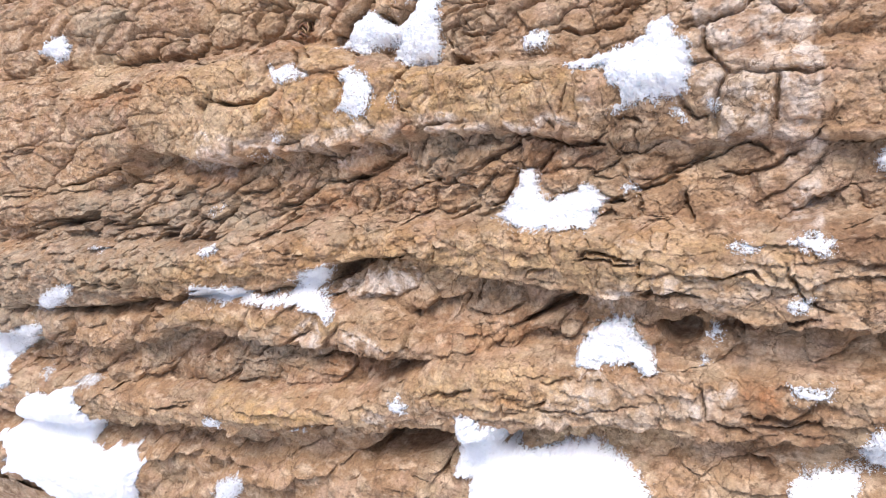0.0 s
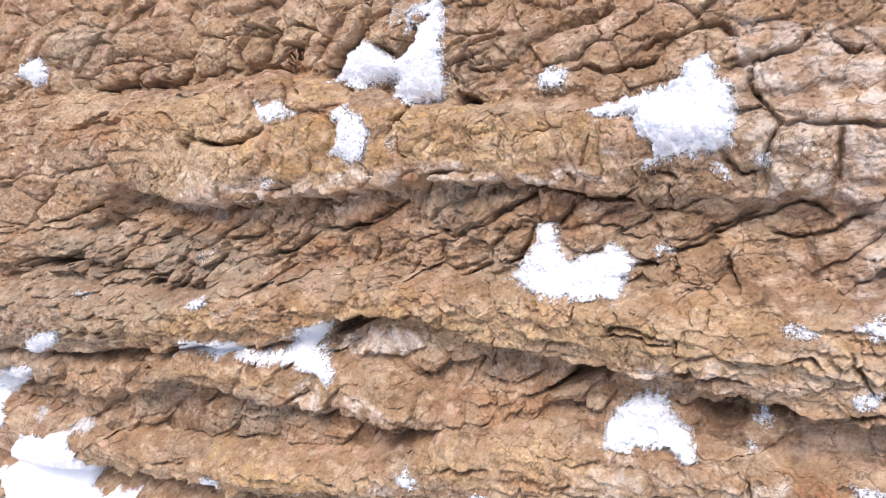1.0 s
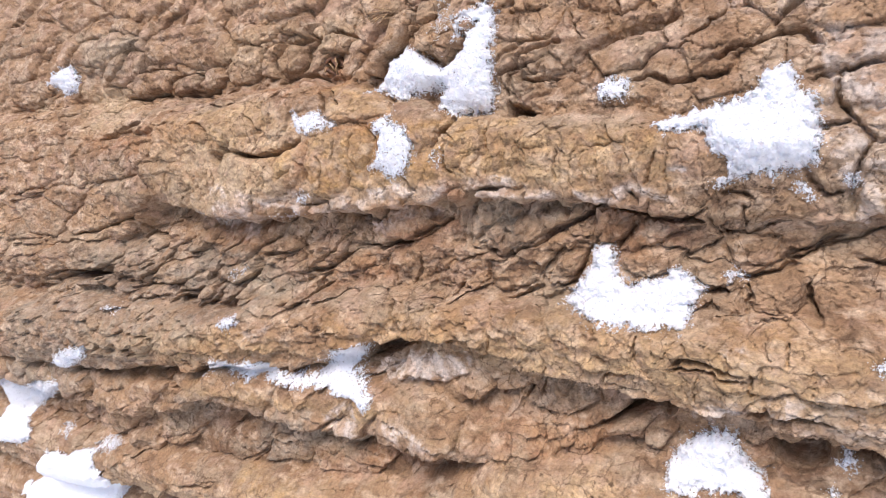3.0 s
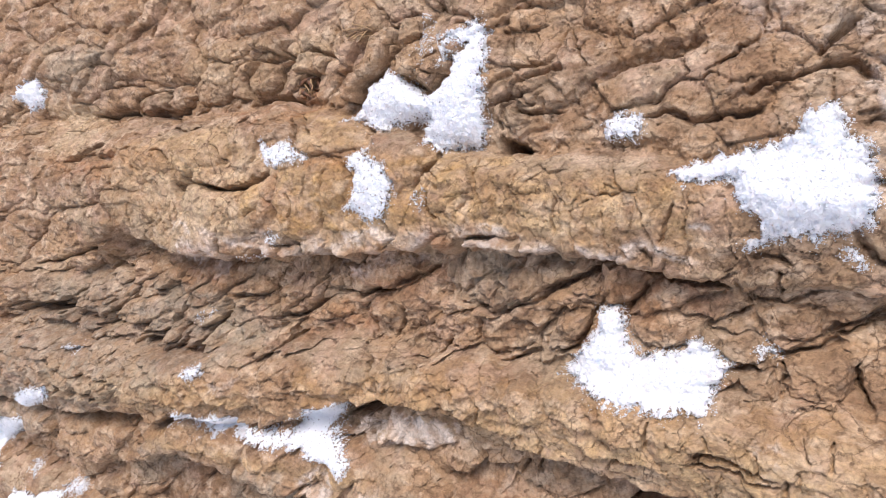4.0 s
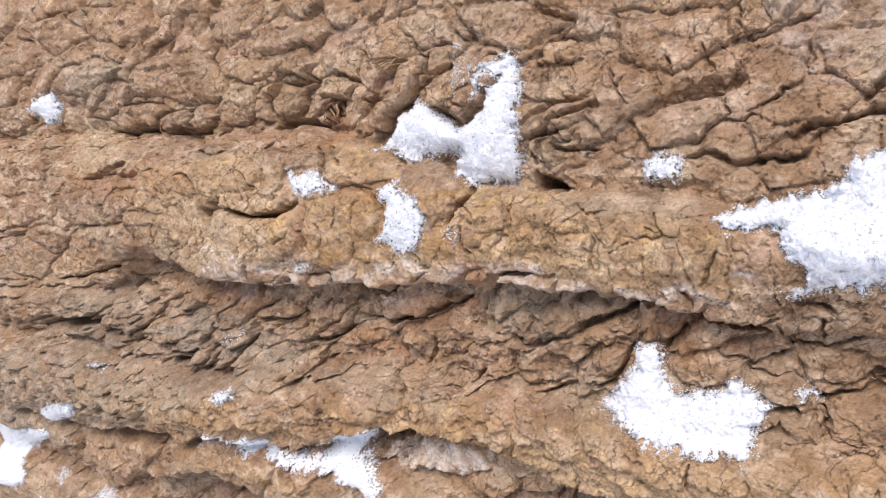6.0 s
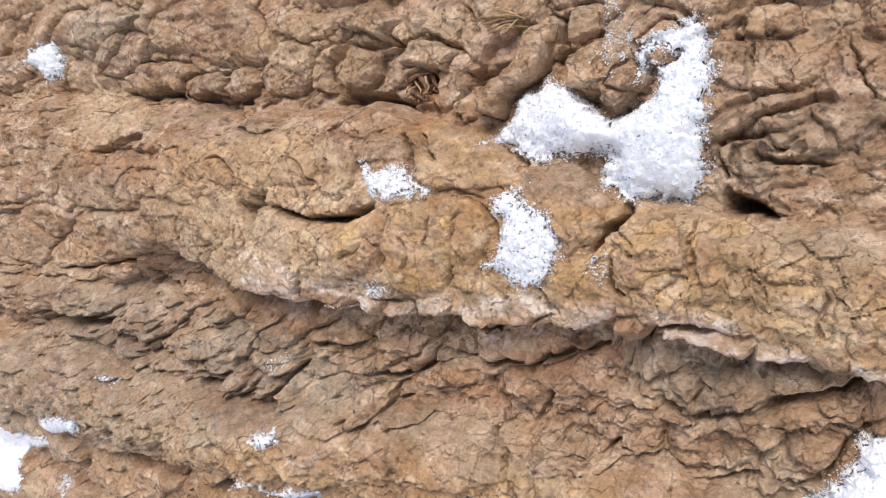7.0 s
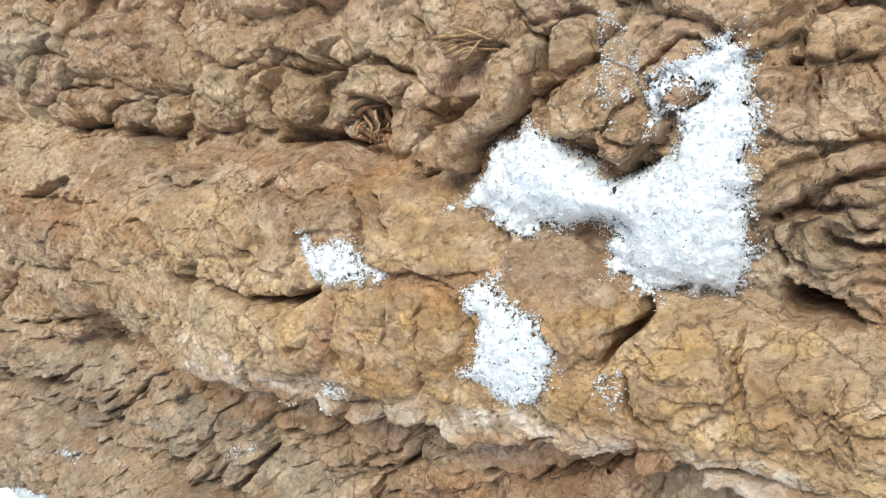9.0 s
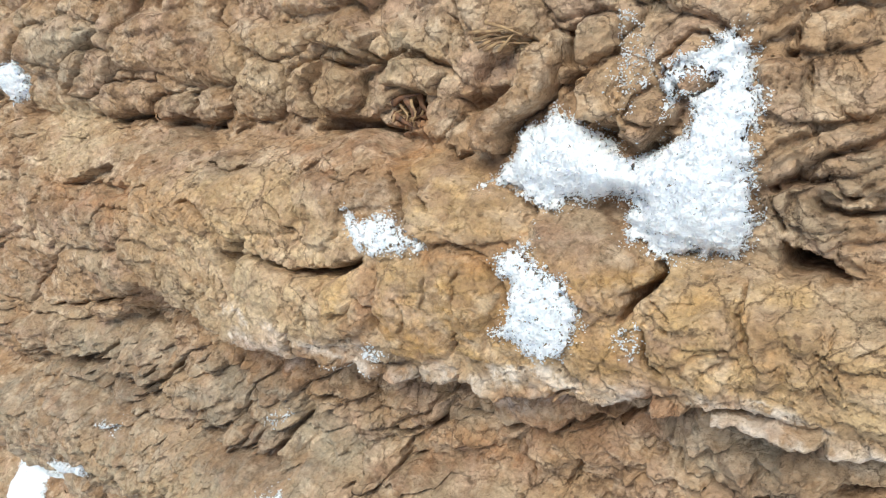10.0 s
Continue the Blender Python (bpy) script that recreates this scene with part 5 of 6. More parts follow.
HOLLOWS.append((1.6, 0.2, [(-3.08, -5.15), (-1.61, -4.67), (-0.03, -4.49), (1.73, -4.6), (0.32, -5.1), (-1.58, -5.6), (-3.98, -6.44)]))
HOLLOWS.append((1, 0.2, [(-4.17, -6.74), (-3.61, -6.79), (-2.74, -6.97), (-3.41, -7.12)]))
HOLLOWS.append((1, 0.25, [(-21.63, 10.54), (-20.02, 10.93), (-19.9, 11.86), (-20.64, 11.48), (-21.29, 11.08)]))
HOLLOWS.append((0.8, 0.2, [(-11.16, 3.85), (-10.51, 3.89), (-10.16, 3.45), (-11, 3.2)]))
HOLLOWS.append((0.7, 0.2, [(-19.51, -7.13), (-17.86, -7.2), (-18.99, -8.04), (-20.6, -8.26)]))
HOLLOWS.append((0.8, 0.2, [(-16.4, -8.14), (-15.43, -7.84), (-14.52, -7.97), (-15.58, -8.33)]))
HOLLOWS.append((2.4, 0.2, [(-3.23, -16.05), (0.1, -13.79), (2.51, -13.34), (3.68, -13.35), (2.41, -14.89), (0.39, -15.54), (-1.65, -15.95), (-2.47, -16.51)]))
HOLLOWS.append((1.6, 0.2, [(1.64, -15.99), (2.49, -15.63), (3.02, -15.9), (2.25, -16.2)]))
HOLLOWS.append((1.2, 0.2, [(5.99, -12.63), (6.76, -12.68), (6.34, -14.42), (5.62, -14.6)]))
HOLLOWS.append((1.4, 0.3, [(13.37, -7.68), (14.55, -7.5), (15.56, -7.82), (15.2, -8.35), (14.27, -8.65), (13.58, -8.31)]))
HOLLOWS.append((1, 0.18, [(-18.8, -8.11), (-15.02, -7.78), (-14.39, -7.94), (-16.63, -8.09)]))
HOLLOWS.append((0.8, 0.15, [(-13.69, -6.73), (-11.55, -6.27), (-9.35, -6.32), (-12.54, -6.57)]))
HOLLOWS.append((1.3, 0.2, [(8.4, -7.02), (9.42, -6.59), (10.47, -6.66), (10.65, -7.03), (9.37, -7.09), (7.84, -7.7), (6.53, -8.16), (7.34, -7.73)]))
HOLLOWS.append((0.7, 0.15, [(-17.46, -13.67), (-13.91, -13.21), (-14.27, -13.49), (-16.99, -13.87)]))
HOLLOWS.append((0.6, 0.15, [(-6.84, -12.39), (-5.09, -12.2), (-5.07, -12.34), (-6.5, -12.46)]))
HOLLOWS.append((0.8, 0.15, [(3.55, -10.94), (5.46, -10.59), (5.16, -10.83), (3.62, -11.15)]))
HOLLOWS.append((0.7, 0.15, [(7.86, -11.23), (8.75, -10.86), (8.81, -11.14), (8.08, -11.34)]))
HOLLOWS.append((1.2, 0.2, [(-6.44, -14.87), (-3.12, -13.54), (-1.76, -13.37), (-1.7, -15.83), (-1.96, -13.79), (-5.21, -14.65)]))
HOLLOWS.append((1, 0.2, [(17.07, -11.42), (18.3, -11.49), (19.77, -10.9), (19.77, -11.18), (18.3, -11.75), (17.24, -11.7)]))
HOLLOWS.append((0.45, 0.25, [(-6.01, 7.15), (-5.66, 7.46), (-4.32, 7.23), (-4.16, 6.58), (-4.54, 6.24), (-5.15, 6.64)]))
HOLLOWS.append((0.8, 0.2, [(-5.91, 8.21), (-5.09, 8.49), (-4.57, 8.11), (-4.25, 7.54), (-5.43, 7.5)]))
PLATES.append((0.4, [(-14.86, -0.81), (-14.27, -0.14), (-12.83, 0.34), (-12.22, 0.06), (-13.02, -0.52), (-14.24, -0.81)]))
PLATES.append((0.35, [(-17.48, -2.08), (-16.31, -1.49), (-13.98, -1.27), (-13.61, -1.96), (-15.12, -2.52), (-16.41, -2.6)]))
PLATES.append((0.3, [(-20.26, -1.09), (-18.32, -0.59), (-17.7, -1.08), (-19.28, -1.78), (-20.51, -1.65)]))
PLATES.append((0.35, [(-11.71, -0.9), (-10.36, -0.12), (-9.65, -0.56), (-10.24, -1.24), (-11.55, -1.56)]))
PLATES.append((0.35, [(-9.56, -0.73), (-6.29, 0.97), (-7, -0.32), (-7.27, -0.82), (-8.91, -1.41), (-9.63, -1.22)]))
PLATES.append((0.35, [(-6.66, -0.64), (-5.55, -0.06), (-4.02, -0.11), (-4.55, -0.95), (-5.92, -1.77), (-7.1, -1.7)]))
PLATES.append((0.4, [(-13.51, -2.68), (-12.6, -2.06), (-12.14, -2.43), (-12.71, -3.3), (-13.3, -3.24)]))
PLATES.append((0.4, [(-11.34, -3.01), (-10.54, -2.23), (-9.84, -2.66), (-9.64, -3.28), (-10.34, -3.48)]))
PLATES.append((0.35, [(-12.08, -2.95), (-11.39, -2.5), (-11.09, -2.97), (-11.82, -3.46)]))
PLATES.append((0.2, [(-26.38, -3.78), (-24.4, -3.4), (-22.08, -3.57), (-22.48, -4.19), (-24.84, -4.2)]))
PLATES.append((0.2, [(-3.98, -1.61), (-1.83, -0.72), (-0.17, -0.3), (1.41, 0.27), (1.51, -0.59), (0.94, -1.7), (-1.84, -2.66), (-3.6, -2.68)]))
PLATES.append((0.35, [(2.32, 0.24), (3.34, 1.57), (4.45, 1.59), (5.35, 1.45), (4.78, -0.11), (3.15, -0.76), (2.29, -0.63)]))
PLATES.append((0.4, [(2, 1.43), (2.49, 1.63), (2.8, 1.51), (1.93, 0.13), (1.49, 0.3)]))
PLATES.append((0.5, [(-21.61, 8.94), (-20.51, 9.49), (-18.46, 9.56), (-16.6, 9.08), (-17.68, 8.36), (-20.51, 8.28)]))
PLATES.append((0.45, [(-17.35, 8.74), (-15.95, 9.05), (-14.94, 8.72), (-15.24, 8.07), (-17, 8.04)]))
PLATES.append((0.5, [(-14.88, 8.24), (-14.24, 9.13), (-13.4, 9.16), (-12.81, 8.6), (-13.05, 8.07), (-14.26, 7.75)]))
PLATES.append((0.35, [(-19.31, 10), (-19.3, 11.37), (-17.62, 11.99), (-14.26, 11.46), (-12.26, 10.33), (-12.22, 9.15), (-14.66, 8.97), (-16.93, 9.65)]))
PLATES.append((0.35, [(-10.03, 8.02), (-9.6, 9.11), (-8.95, 9.74), (-8.55, 9.48), (-9.07, 8.62), (-8.93, 7.81)]))
PLATES.append((0.45, [(-8.75, 8.36), (-8.31, 9.09), (-7.58, 9.26), (-6.9, 8.99), (-6.89, 8.49), (-7.5, 7.91), (-8.35, 7.95)]))
PLATES.append((0.35, [(-6.12, 8.73), (-5.48, 9.27), (-4.44, 9.29), (-3.51, 8.74), (-3.94, 8.26), (-5.23, 8.37)]))
PLATES.append((0.45, [(0.26, 7.51), (0.37, 7.95), (0.63, 8.37), (0.98, 8.68), (1.14, 8.11), (1.33, 7.57), (0.71, 7.33)]))
PLATES.append((0.4, [(1.52, 7.45), (1.69, 7.87), (2.07, 7.95), (2.43, 7.52), (2.25, 7.22), (1.81, 7.29)]))
PLATES.append((0.5, [(-23.64, 9.25), (-21.49, 10.15), (-20.46, 10.76), (-19.02, 10.55), (-19.31, 10), (-20.69, 9.31), (-22.21, 9.08)]))
PLATES.append((0.3, [(4.64, 6.24), (4.85, 6.98), (5.47, 7.21), (6, 7.24), (6.06, 6.43), (5.38, 6.24)]))
PLATES.append((0.25, [(4.45, 5.34), (4.72, 5.95), (5.39, 5.87), (6.09, 5.94), (6.14, 5.05), (5.08, 4.88)]))
PLATES.append((0.25, [(3.96, 7.47), (3.84, 8.46), (4.55, 8.32), (4.7, 7.64), (5.3, 7.35), (4.67, 7.26)]))
PLATES.append((0.35, [(2.61, -0.48), (3.1, 0.05), (5.12, 0.42), (6.75, 0.55), (7.53, 0.48), (5.94, -0.04), (4.9, -0.57), (3.77, -0.84)]))
PLATES.append((0.3, [(8.45, -0.86), (9.36, 0.18), (10.15, 0.32), (11.61, 0.13), (9.98, -0.62), (8.98, -0.92)]))
PLATES.append((0.25, [(2.97, -1.32), (4.21, -1.11), (5.28, -1.35), (4.99, -2.19), (3.58, -2.64), (2.84, -2.2)]))
PLATES.append((0.25, [(-5.09, -1.35), (-3.2, -0.77), (-1.09, -0.44), (-2.79, -1.37), (-4.05, -1.81), (-5.23, -1.86)]))
PLATES.append((0.4, [(8.99, -8.42), (9.45, -7.47), (10.17, -7.31), (10.37, -7.67), (9.7, -8.49)]))
PLATES.append((0.3, [(9.8, -8.82), (10.23, -8.05), (10.94, -7.86), (10.67, -8.39), (10.14, -8.81)]))
PLATES.append((0.35, [(6.25, -9.15), (6.65, -8.28), (7.56, -7.86), (7.45, -8.39), (6.76, -9.12)]))
PLATES.append((0.3, [(-27.97, -13.05), (-25.77, -11.3), (-19.54, -9.42), (-19.1, -10.12), (-22.44, -11.97), (-25.82, -13.11)]))
PLATES.append((0.25, [(-34.2, -12.61), (-27.07, -10.04), (-23.44, -9.99), (-28.74, -12.21), (-32.85, -12.93)]))
PLATES.append((0.25, [(-32.41, -13.35), (-30.33, -12.41), (-27.63, -12.27), (-28.97, -13.23)]))
PLATES.append((0.35, [(-1.7, -11.52), (-1.3, -11.11), (0.58, -10.64), (1.67, -10.58), (0.3, -11.19)]))
PLATES.append((0.3, [(-2.63, -8.33), (-0.57, -8.16), (1.3, -8.28), (1.88, -8.89), (0.77, -9.5), (-2.23, -10.46), (-2.77, -9.19)]))
PLATES.append((0.3, [(-18.97, -9.91), (-16.25, -9.13), (-13, -9.23), (-16.78, -11.57), (-19.8, -12.12)]))
TINTS.append(("lichen", 0.9, [(-1.79, 1.76), (-1.19, 1.92), (-0.5, 1.77), (-0.67, 1.49), (-1.29, 1.53)]))
TINTS.append(("lichen", 0.8, [(-14.12, 0.73), (-9.85, 1.52), (-8.19, 1.36), (-9.67, -0.03), (-10.16, -0.1), (-11.7, 0.23), (-13.76, 0.4)]))
TINTS.append(("lichen", 0.8, [(-7.63, 1.18), (-6.16, 1.4), (-4.68, 1.54), (-4.59, 1.38), (-6.25, 1.18)]))
TINTS.append(("lichen", 0.7, [(-3.41, 0.36), (-1.67, 0.49), (-0.1, 0.71), (1.93, 1.82), (1.76, 1.5), (-0.42, 0.25), (-2.4, 0)]))
TINTS.append(("lichen", 0.7, [(3.05, 1.88), (4.07, 1.9), (5.01, 1.97), (5.44, 1.6), (5.34, 1.18), (4.81, 1.55), (3.55, 1.57)]))
TINTS.append(("ochre", 1, [(-6.82, 3.44), (-5.87, 3.54), (-5.85, 2.71), (-6.54, 2.39), (-6.8, 2.8)]))
TINTS.append(("ochre", 0.7, [(3.95, 3.46), (4.5, 3.43), (4.56, 2.9), (4.1, 2.92)]))
TINTS.append(("ochre", 0.7, [(2.09, 4.12), (2.86, 3.9), (3.11, 3.69), (2.4, 3.67)]))
TINTS.append(("ochre", 0.6, [(-4.81, 4.17), (-1.66, 4.28), (-1.27, 3.71), (-1.84, 2.05), (-3.48, 1.3), (-4.47, 1.65), (-4.77, 2.83)]))
TINTS.append(("rust", 0.6, [(-3.18, 5.03), (-2.02, 4.96), (-1.02, 4.94), (-1.2, 4.65), (-2.8, 4.57)]))
TINTS.append(("rust", 0.6, [(-4.91, -1.64), (-3.04, -0.76), (-2.69, -1.3), (-4.72, -2.4)]))
TINTS.append(("rust", 0.7, [(1.92, 1.75), (2.5, 1.7), (1.67, 0.34), (1.28, 0.52)]))
TINTS.append(("rust", 0.5, [(-16.9, 6.25), (-11.87, 5.45), (-11.26, 4.68), (-14.29, 4.6)]))
TINTS.append(("grey", 0.8, [(-8.66, -2.37), (-7.65, -2.4), (-6.96, -3.02), (-7.65, -3.15)]))
TINTS.append(("grey", 0.7, [(-22.34, -2.77), (-20.14, -2.15), (-20.86, -3.46), (-21.64, -3.6)]))
TINTS.append(("grey", 0.8, [(2.19, 0.34), (4.44, 1.45), (4.78, 0.14), (3.73, -0.59), (2.29, -0.76)]))
TINTS.append(("lichen", 0.8, [(-3.18, -6.61), (0.26, -5.24), (1.32, -5.8), (0.26, -6.78), (-2.55, -7.04)]))
TINTS.append(("lichen", 0.6, [(-8.9, -4.51), (-7.76, -4.5), (-8.12, -4.95), (-8.98, -4.95)]))
TINTS.append(("lichen", 0.6, [(7.69, 1.25), (9.6, 1.3), (10.65, 0.82), (8.71, 1)]))
TINTS.append(("lichen", 0.6, [(10.97, 1.82), (11.34, 1.85), (11.24, 1.59), (10.94, 1.59)]))
TINTS.append(("lichen", 0.9, [(-3.43, -6.4), (-1.87, -6.01), (1.39, -5.39), (2.21, -6.15), (0.54, -6.67), (-2.01, -6.88)]))
TINTS.append(("lichen", 0.9, [(-5.57, -8.42), (-4.51, -8.1), (-3.55, -8.95), (-4.99, -10.08), (-5.13, -9.18)]))
TINTS.append(("lichen", 0.9, [(10.58, -9.84), (11.32, -9.72), (11.45, -10.39), (10.7, -10.49)]))
TINTS.append(("lichen", 0.9, [(14.88, -10.74), (15.25, -10.76), (15.13, -11.22), (14.75, -11.17)]))
TINTS.append(("lichen", 0.9, [(-0.96, -12.42), (0.12, -12.45), (-0.27, -13.17), (-1.04, -13.11)]))
TINTS.append(("lichen", 0.75, [(-2.63, -8.33), (-0.9, -8.44), (0.85, -8.96), (0.51, -9.37), (-2.01, -8.83)]))
TINTS.append(("lichen", 0.75, [(13.78, -5.19), (14.99, -5.26), (15.31, -5.89), (13.98, -6.02)]))
TINTS.append(("lichen", 0.75, [(15.54, -10.56), (16.84, -10.4), (16.73, -10.97), (15.61, -11.13)]))
TINTS.append(("lichen", 0.75, [(10.79, -6.89), (12.5, -6.39), (11.99, -7.19), (10.89, -7.17)]))
TINTS.append(("lichen", 0.75, [(9.43, -10.81), (10.78, -10.7), (10.93, -11.3), (9.59, -11.43)]))
TINTS.append(("beige", 0.75, [(3.8, -4.6), (9.45, -4.12), (12.55, -4.89), (14.44, -5.27), (13.39, -6.01), (10.18, -5.79), (5.94, -5.7), (2.85, -5.85)]))
TINTS.append(("beige", 0.75, [(3.04, -10.06), (6.13, -9.61), (8.7, -9.64), (10.55, -9.68), (9.71, -10.19), (6.42, -10.52), (3.56, -10.75)]))
TINTS.append(("beige", 0.75, [(8.36, -12.97), (12.96, -12.04), (14.99, -11.79), (14.5, -13.57), (7.56, -14.85)]))
TINTS.append(("ochre", 0.9, [(-10.87, -12.72), (-8.73, -12.6), (-6.37, -12.92), (-7.39, -13.58), (-9.6, -13.33)]))
TINTS.append(("rust", 0.9, [(17.11, -10.15), (18.5, -9.89), (18.66, -10.3), (17.46, -10.62)]))
TINTS.append(("rust", 0.6, [(6.4, -10.77), (7.81, -10.82), (7.4, -11.72), (6.44, -11.66)]))
TINTS.append(("grey", 0.8, [(-8.82, -8.55), (-5.9, -8.42), (-7.65, -11), (-10.3, -12.21), (-11.87, -11.38)]))
# redder, darker colour over the hollows by the bast tuft
TINTS.append(("rust", 0.7, [(-6.17, 7.24), (-4.31, 7.27), (-3.81, 6.65), (-4.45, 6.24), (-5.12, 6.5)]))
TINTS.append(("rust", 0.8, [(-5.83, 8.27), (-5, 8.49), (-4.36, 7.89), (-4.35, 7.45), (-5.43, 7.45)]))
TINTS.append(("rust", 0.5, [(-20.49, 5.26), (-13.18, 5.67), (-12.61, 4.88), (-18.36, 4.17)]))
FIBRES.append([(-2.57, 9.34), (-1.99, 9.4), (-1.38, 9.27)])
FIBRES.append([(-2.39, 9.16), (-1.83, 9.31), (-1.18, 9.36)])
FIBRES.append([(-2.14, 9.05), (-1.65, 9.19), (-1.09, 9.16)])
FIBRES.append([(-2.54, 9.51), (-1.77, 9.47), (-1.28, 9.51)])
FIBRES.append([(-2.11, 9.73), (-1.62, 9.56), (-1.13, 9.37)])
FIBRES.append([(-1.77, 8.96), (-1.52, 9.14), (-1.26, 9.41)])
FIBRES.append([(-5.61, 8.14), (-5.24, 7.76), (-5.32, 7.34)])
FIBRES.append([(-5.25, 8.19), (-4.98, 7.82), (-5.07, 7.34)])
FIBRES.append([(-4.94, 8.1), (-4.68, 7.74), (-4.9, 7.4)])
FIBRES.append([(-5.69, 7.79), (-5.34, 7.63), (-4.93, 7.4)])
FIBRES.append([(-17.59, 8.36), (-17.63, 8.12), (-16.99, 7.71)])
FIBRES.append([(-5.02, 8.3), (-4.82, 7.95), (-4.53, 7.64)])
FIBRES.append([(-5.64, 7.60), (-5.51, 8.04), (-5.08, 8.36)])
FIBRES.append([(-5.32, 7.55), (-5.06, 7.93), (-4.99, 8.32)])
FIBRES.append([(-5.00, 7.58), (-4.82, 7.92), (-4.90, 8.27)])
FIBRES.append([(-4.58, 7.56), (-4.64, 7.84), (-4.81, 8.13)])
FIBRES.append([(-5.57, 7.82), (-5.14, 7.97), (-4.62, 7.80)])
FIBRES.append([(-5.74, 8.12), (-5.39, 8.24), (-4.80, 8.33)])


def box_of(points, u, s, margin):
    us, ss = [p[0] for p in points], [p[1] for p in points]
    return np.nonzero((u > min(us) - margin) & (u < max(us) + margin) & (s > min(ss) - margin) & (s < max(ss) + margin))[0]


def bedding(thick):
    """How far the bark lies back under snow of that thickness."""
    return 0.2 + 0.5 * min(thick, 0.9)


def girth(pts):
    """Half the breadth of an outline at its broadest."""
    a, b = (x.ravel() for x in np.meshgrid(np.linspace(min(p[0] for p in pts), max(p[0] for p in pts), 40), np.linspace(min(p[1] for p in pts), max(p[1] for p in pts), 40)))
    return max(0.25, inside(pts, a, b).max())


PLATE_SIZES = [girth(pts) for _, pts in PLATES]


def surface(u, s):
    """Height of the bark, the piece that each place belongs to, and the nugget weight, for flat arrays."""
    # ragged edges: all forms follow places that wander a little
    wu = u + 0.16 * fbm(u * 0.9, s * 0.9, 31, 3) + 0.05 * fbm(u * 4, s * 4, 41, 3)
    ws = s + 0.14 * fbm(u * 0.9, s * 0.9, 51, 3) + 0.05 * fbm(u * 4, s * 4, 61, 3)
    h = broad(wu, ws)
    plate, own_h = np.full(u.shape, -1), np.zeros(u.shape)
    free = np.ones(u.shape)
    for k, (high, pts) in enumerate(PLATES):
        i = box_of(pts, u, s, 0.6)
        if not len(i):
            continue
        d = inside(pts, wu[i], ws[i])
        size = PLATE_SIZES[k]
        low, mid = np.mean([p[1] for p in pts]), np.mean([p[0] for p in pts])
        flat = mid > 11.5 and low > 0
        t = np.clip((d + 0.05) / ((0.28 if flat else 0.55) * size), 0, 1)
        high = high * (0.6 if flat else 1.2 if -5 < low < 1.6 else 1.0)
        lift = (1.35 if low > 6 else 1.1) * high * (np.sqrt(np.clip(1 - (1 - t) ** 2, 0, 1)) - 0.35)
        w = smooth(d, -0.12, 0.03)
        own_h[i] = own_h[i] * (1 - w) + w * lift
        own_h[i] -= 0.28 * high * np.exp(-((d + 0.02) / 0.09) ** 2)
        free[i] = np.minimum(free[i], 1 - w)
        plate[i] = np.where(d > -0.02, k, plate[i])
    # where the bark breaks into slanting scales, and where it stays a ridge top
    crest = np.zeros(u.shape)
    tuck = np.zeros(u.shape)
    for rows, over in ((MAIN, 0.48), (SECOND, 0.42), (TONGUE, 0.36), (THIRD, 0.36)):
        foot, top, lip = (table(rows, k, wu) for k in (1, 2, 3))
        if rows is not TONGUE:
            end = foot - 0.35 if rows is MAIN else 0.6 * foot + 0.4 * top
            lip = lip + 4.5 * smooth(-wu, 17, 23) if rows is MAIN else lip
            crest = np.maximum(crest, smooth(ws - lip, -0.15, 0.25) * (1 - smooth(ws - end, -0.4, 0.25)))
        # the wall under a lip draws back, so that the lip hangs over
        below = lip - ws
        over = over * (1 - 0.9 * smooth(wu, 6.5, 11)) * (1 - smooth(-wu, 15, 19)) if rows is MAIN else over
        tuck = np.maximum(tuck, over * smooth(below, 0.0, 0.4) * (1 - smooth(below, 0.45, 1.5)) * (0.6 + 0.5 * grain(u * 0.5, s * 0.1, 7)))
    right = smooth(wu, 12, 14.5) * smooth(ws, -0.5, 0.8)
    straps = smooth(wu, 3.0, 5.5) * smooth(ws - table(MAIN, 1, wu), -0.6, -0.1)
    nug = np.clip(1 - crest - 0.6 * right - 0.75 * straps, 0, 1)
    kink = 0.45 * fbm(u * 0.4, s * 0.4, 71, 3) + 1.5 * grain(u * 0.11, s * 0.16, 75), 0.3 * fbm(u * 0.4, s * 0.4, 81, 3) + 0.9 * grain(u * 0.13, s * 0.13, 85)
    above = smooth(ws - table(MAIN, 1, wu), -0.5, -0.2)
    scale, own = 0, 0
    for share, long, wide, turn, seed, round_top in ((1 - above, 3.3, 1.45, 18, 3, 0.42), (above, 2.4, 1.45, 34, 5, 0.36)):
        e1, r1, one, ox, oy = cells(wu + kink[0], ws + kink[1], long, wide, turn, seed)
        r1b = hashed(one, one * 0 + 5, 23)
        flat = smooth(e1, 0, 0.11)
        dome = np.sqrt(np.clip(e1 / 0.5, 0, 1))
        scale = scale + share * (round_top * dome - 0.7 * round_top + flat * ((0.8 - 0.3 * above) * (r1 - 0.5) - (0.1 + 0.3 * r1b) * oy + 0.35 * (r1b - 0.5) * ox) - 0.1 * np.exp(-(e1 / 0.03) ** 2) * (r1b > 0.6))
        own = np.where(share > 0.5, one + (seed == 5) * 5000000, own)
    e2, r2, own2, ox2, oy2 = cells(wu + 0.3 * kink[1], ws, 1.25, 0.8, 30, 9)
    edge2 = smooth(e2, 0, 0.12)
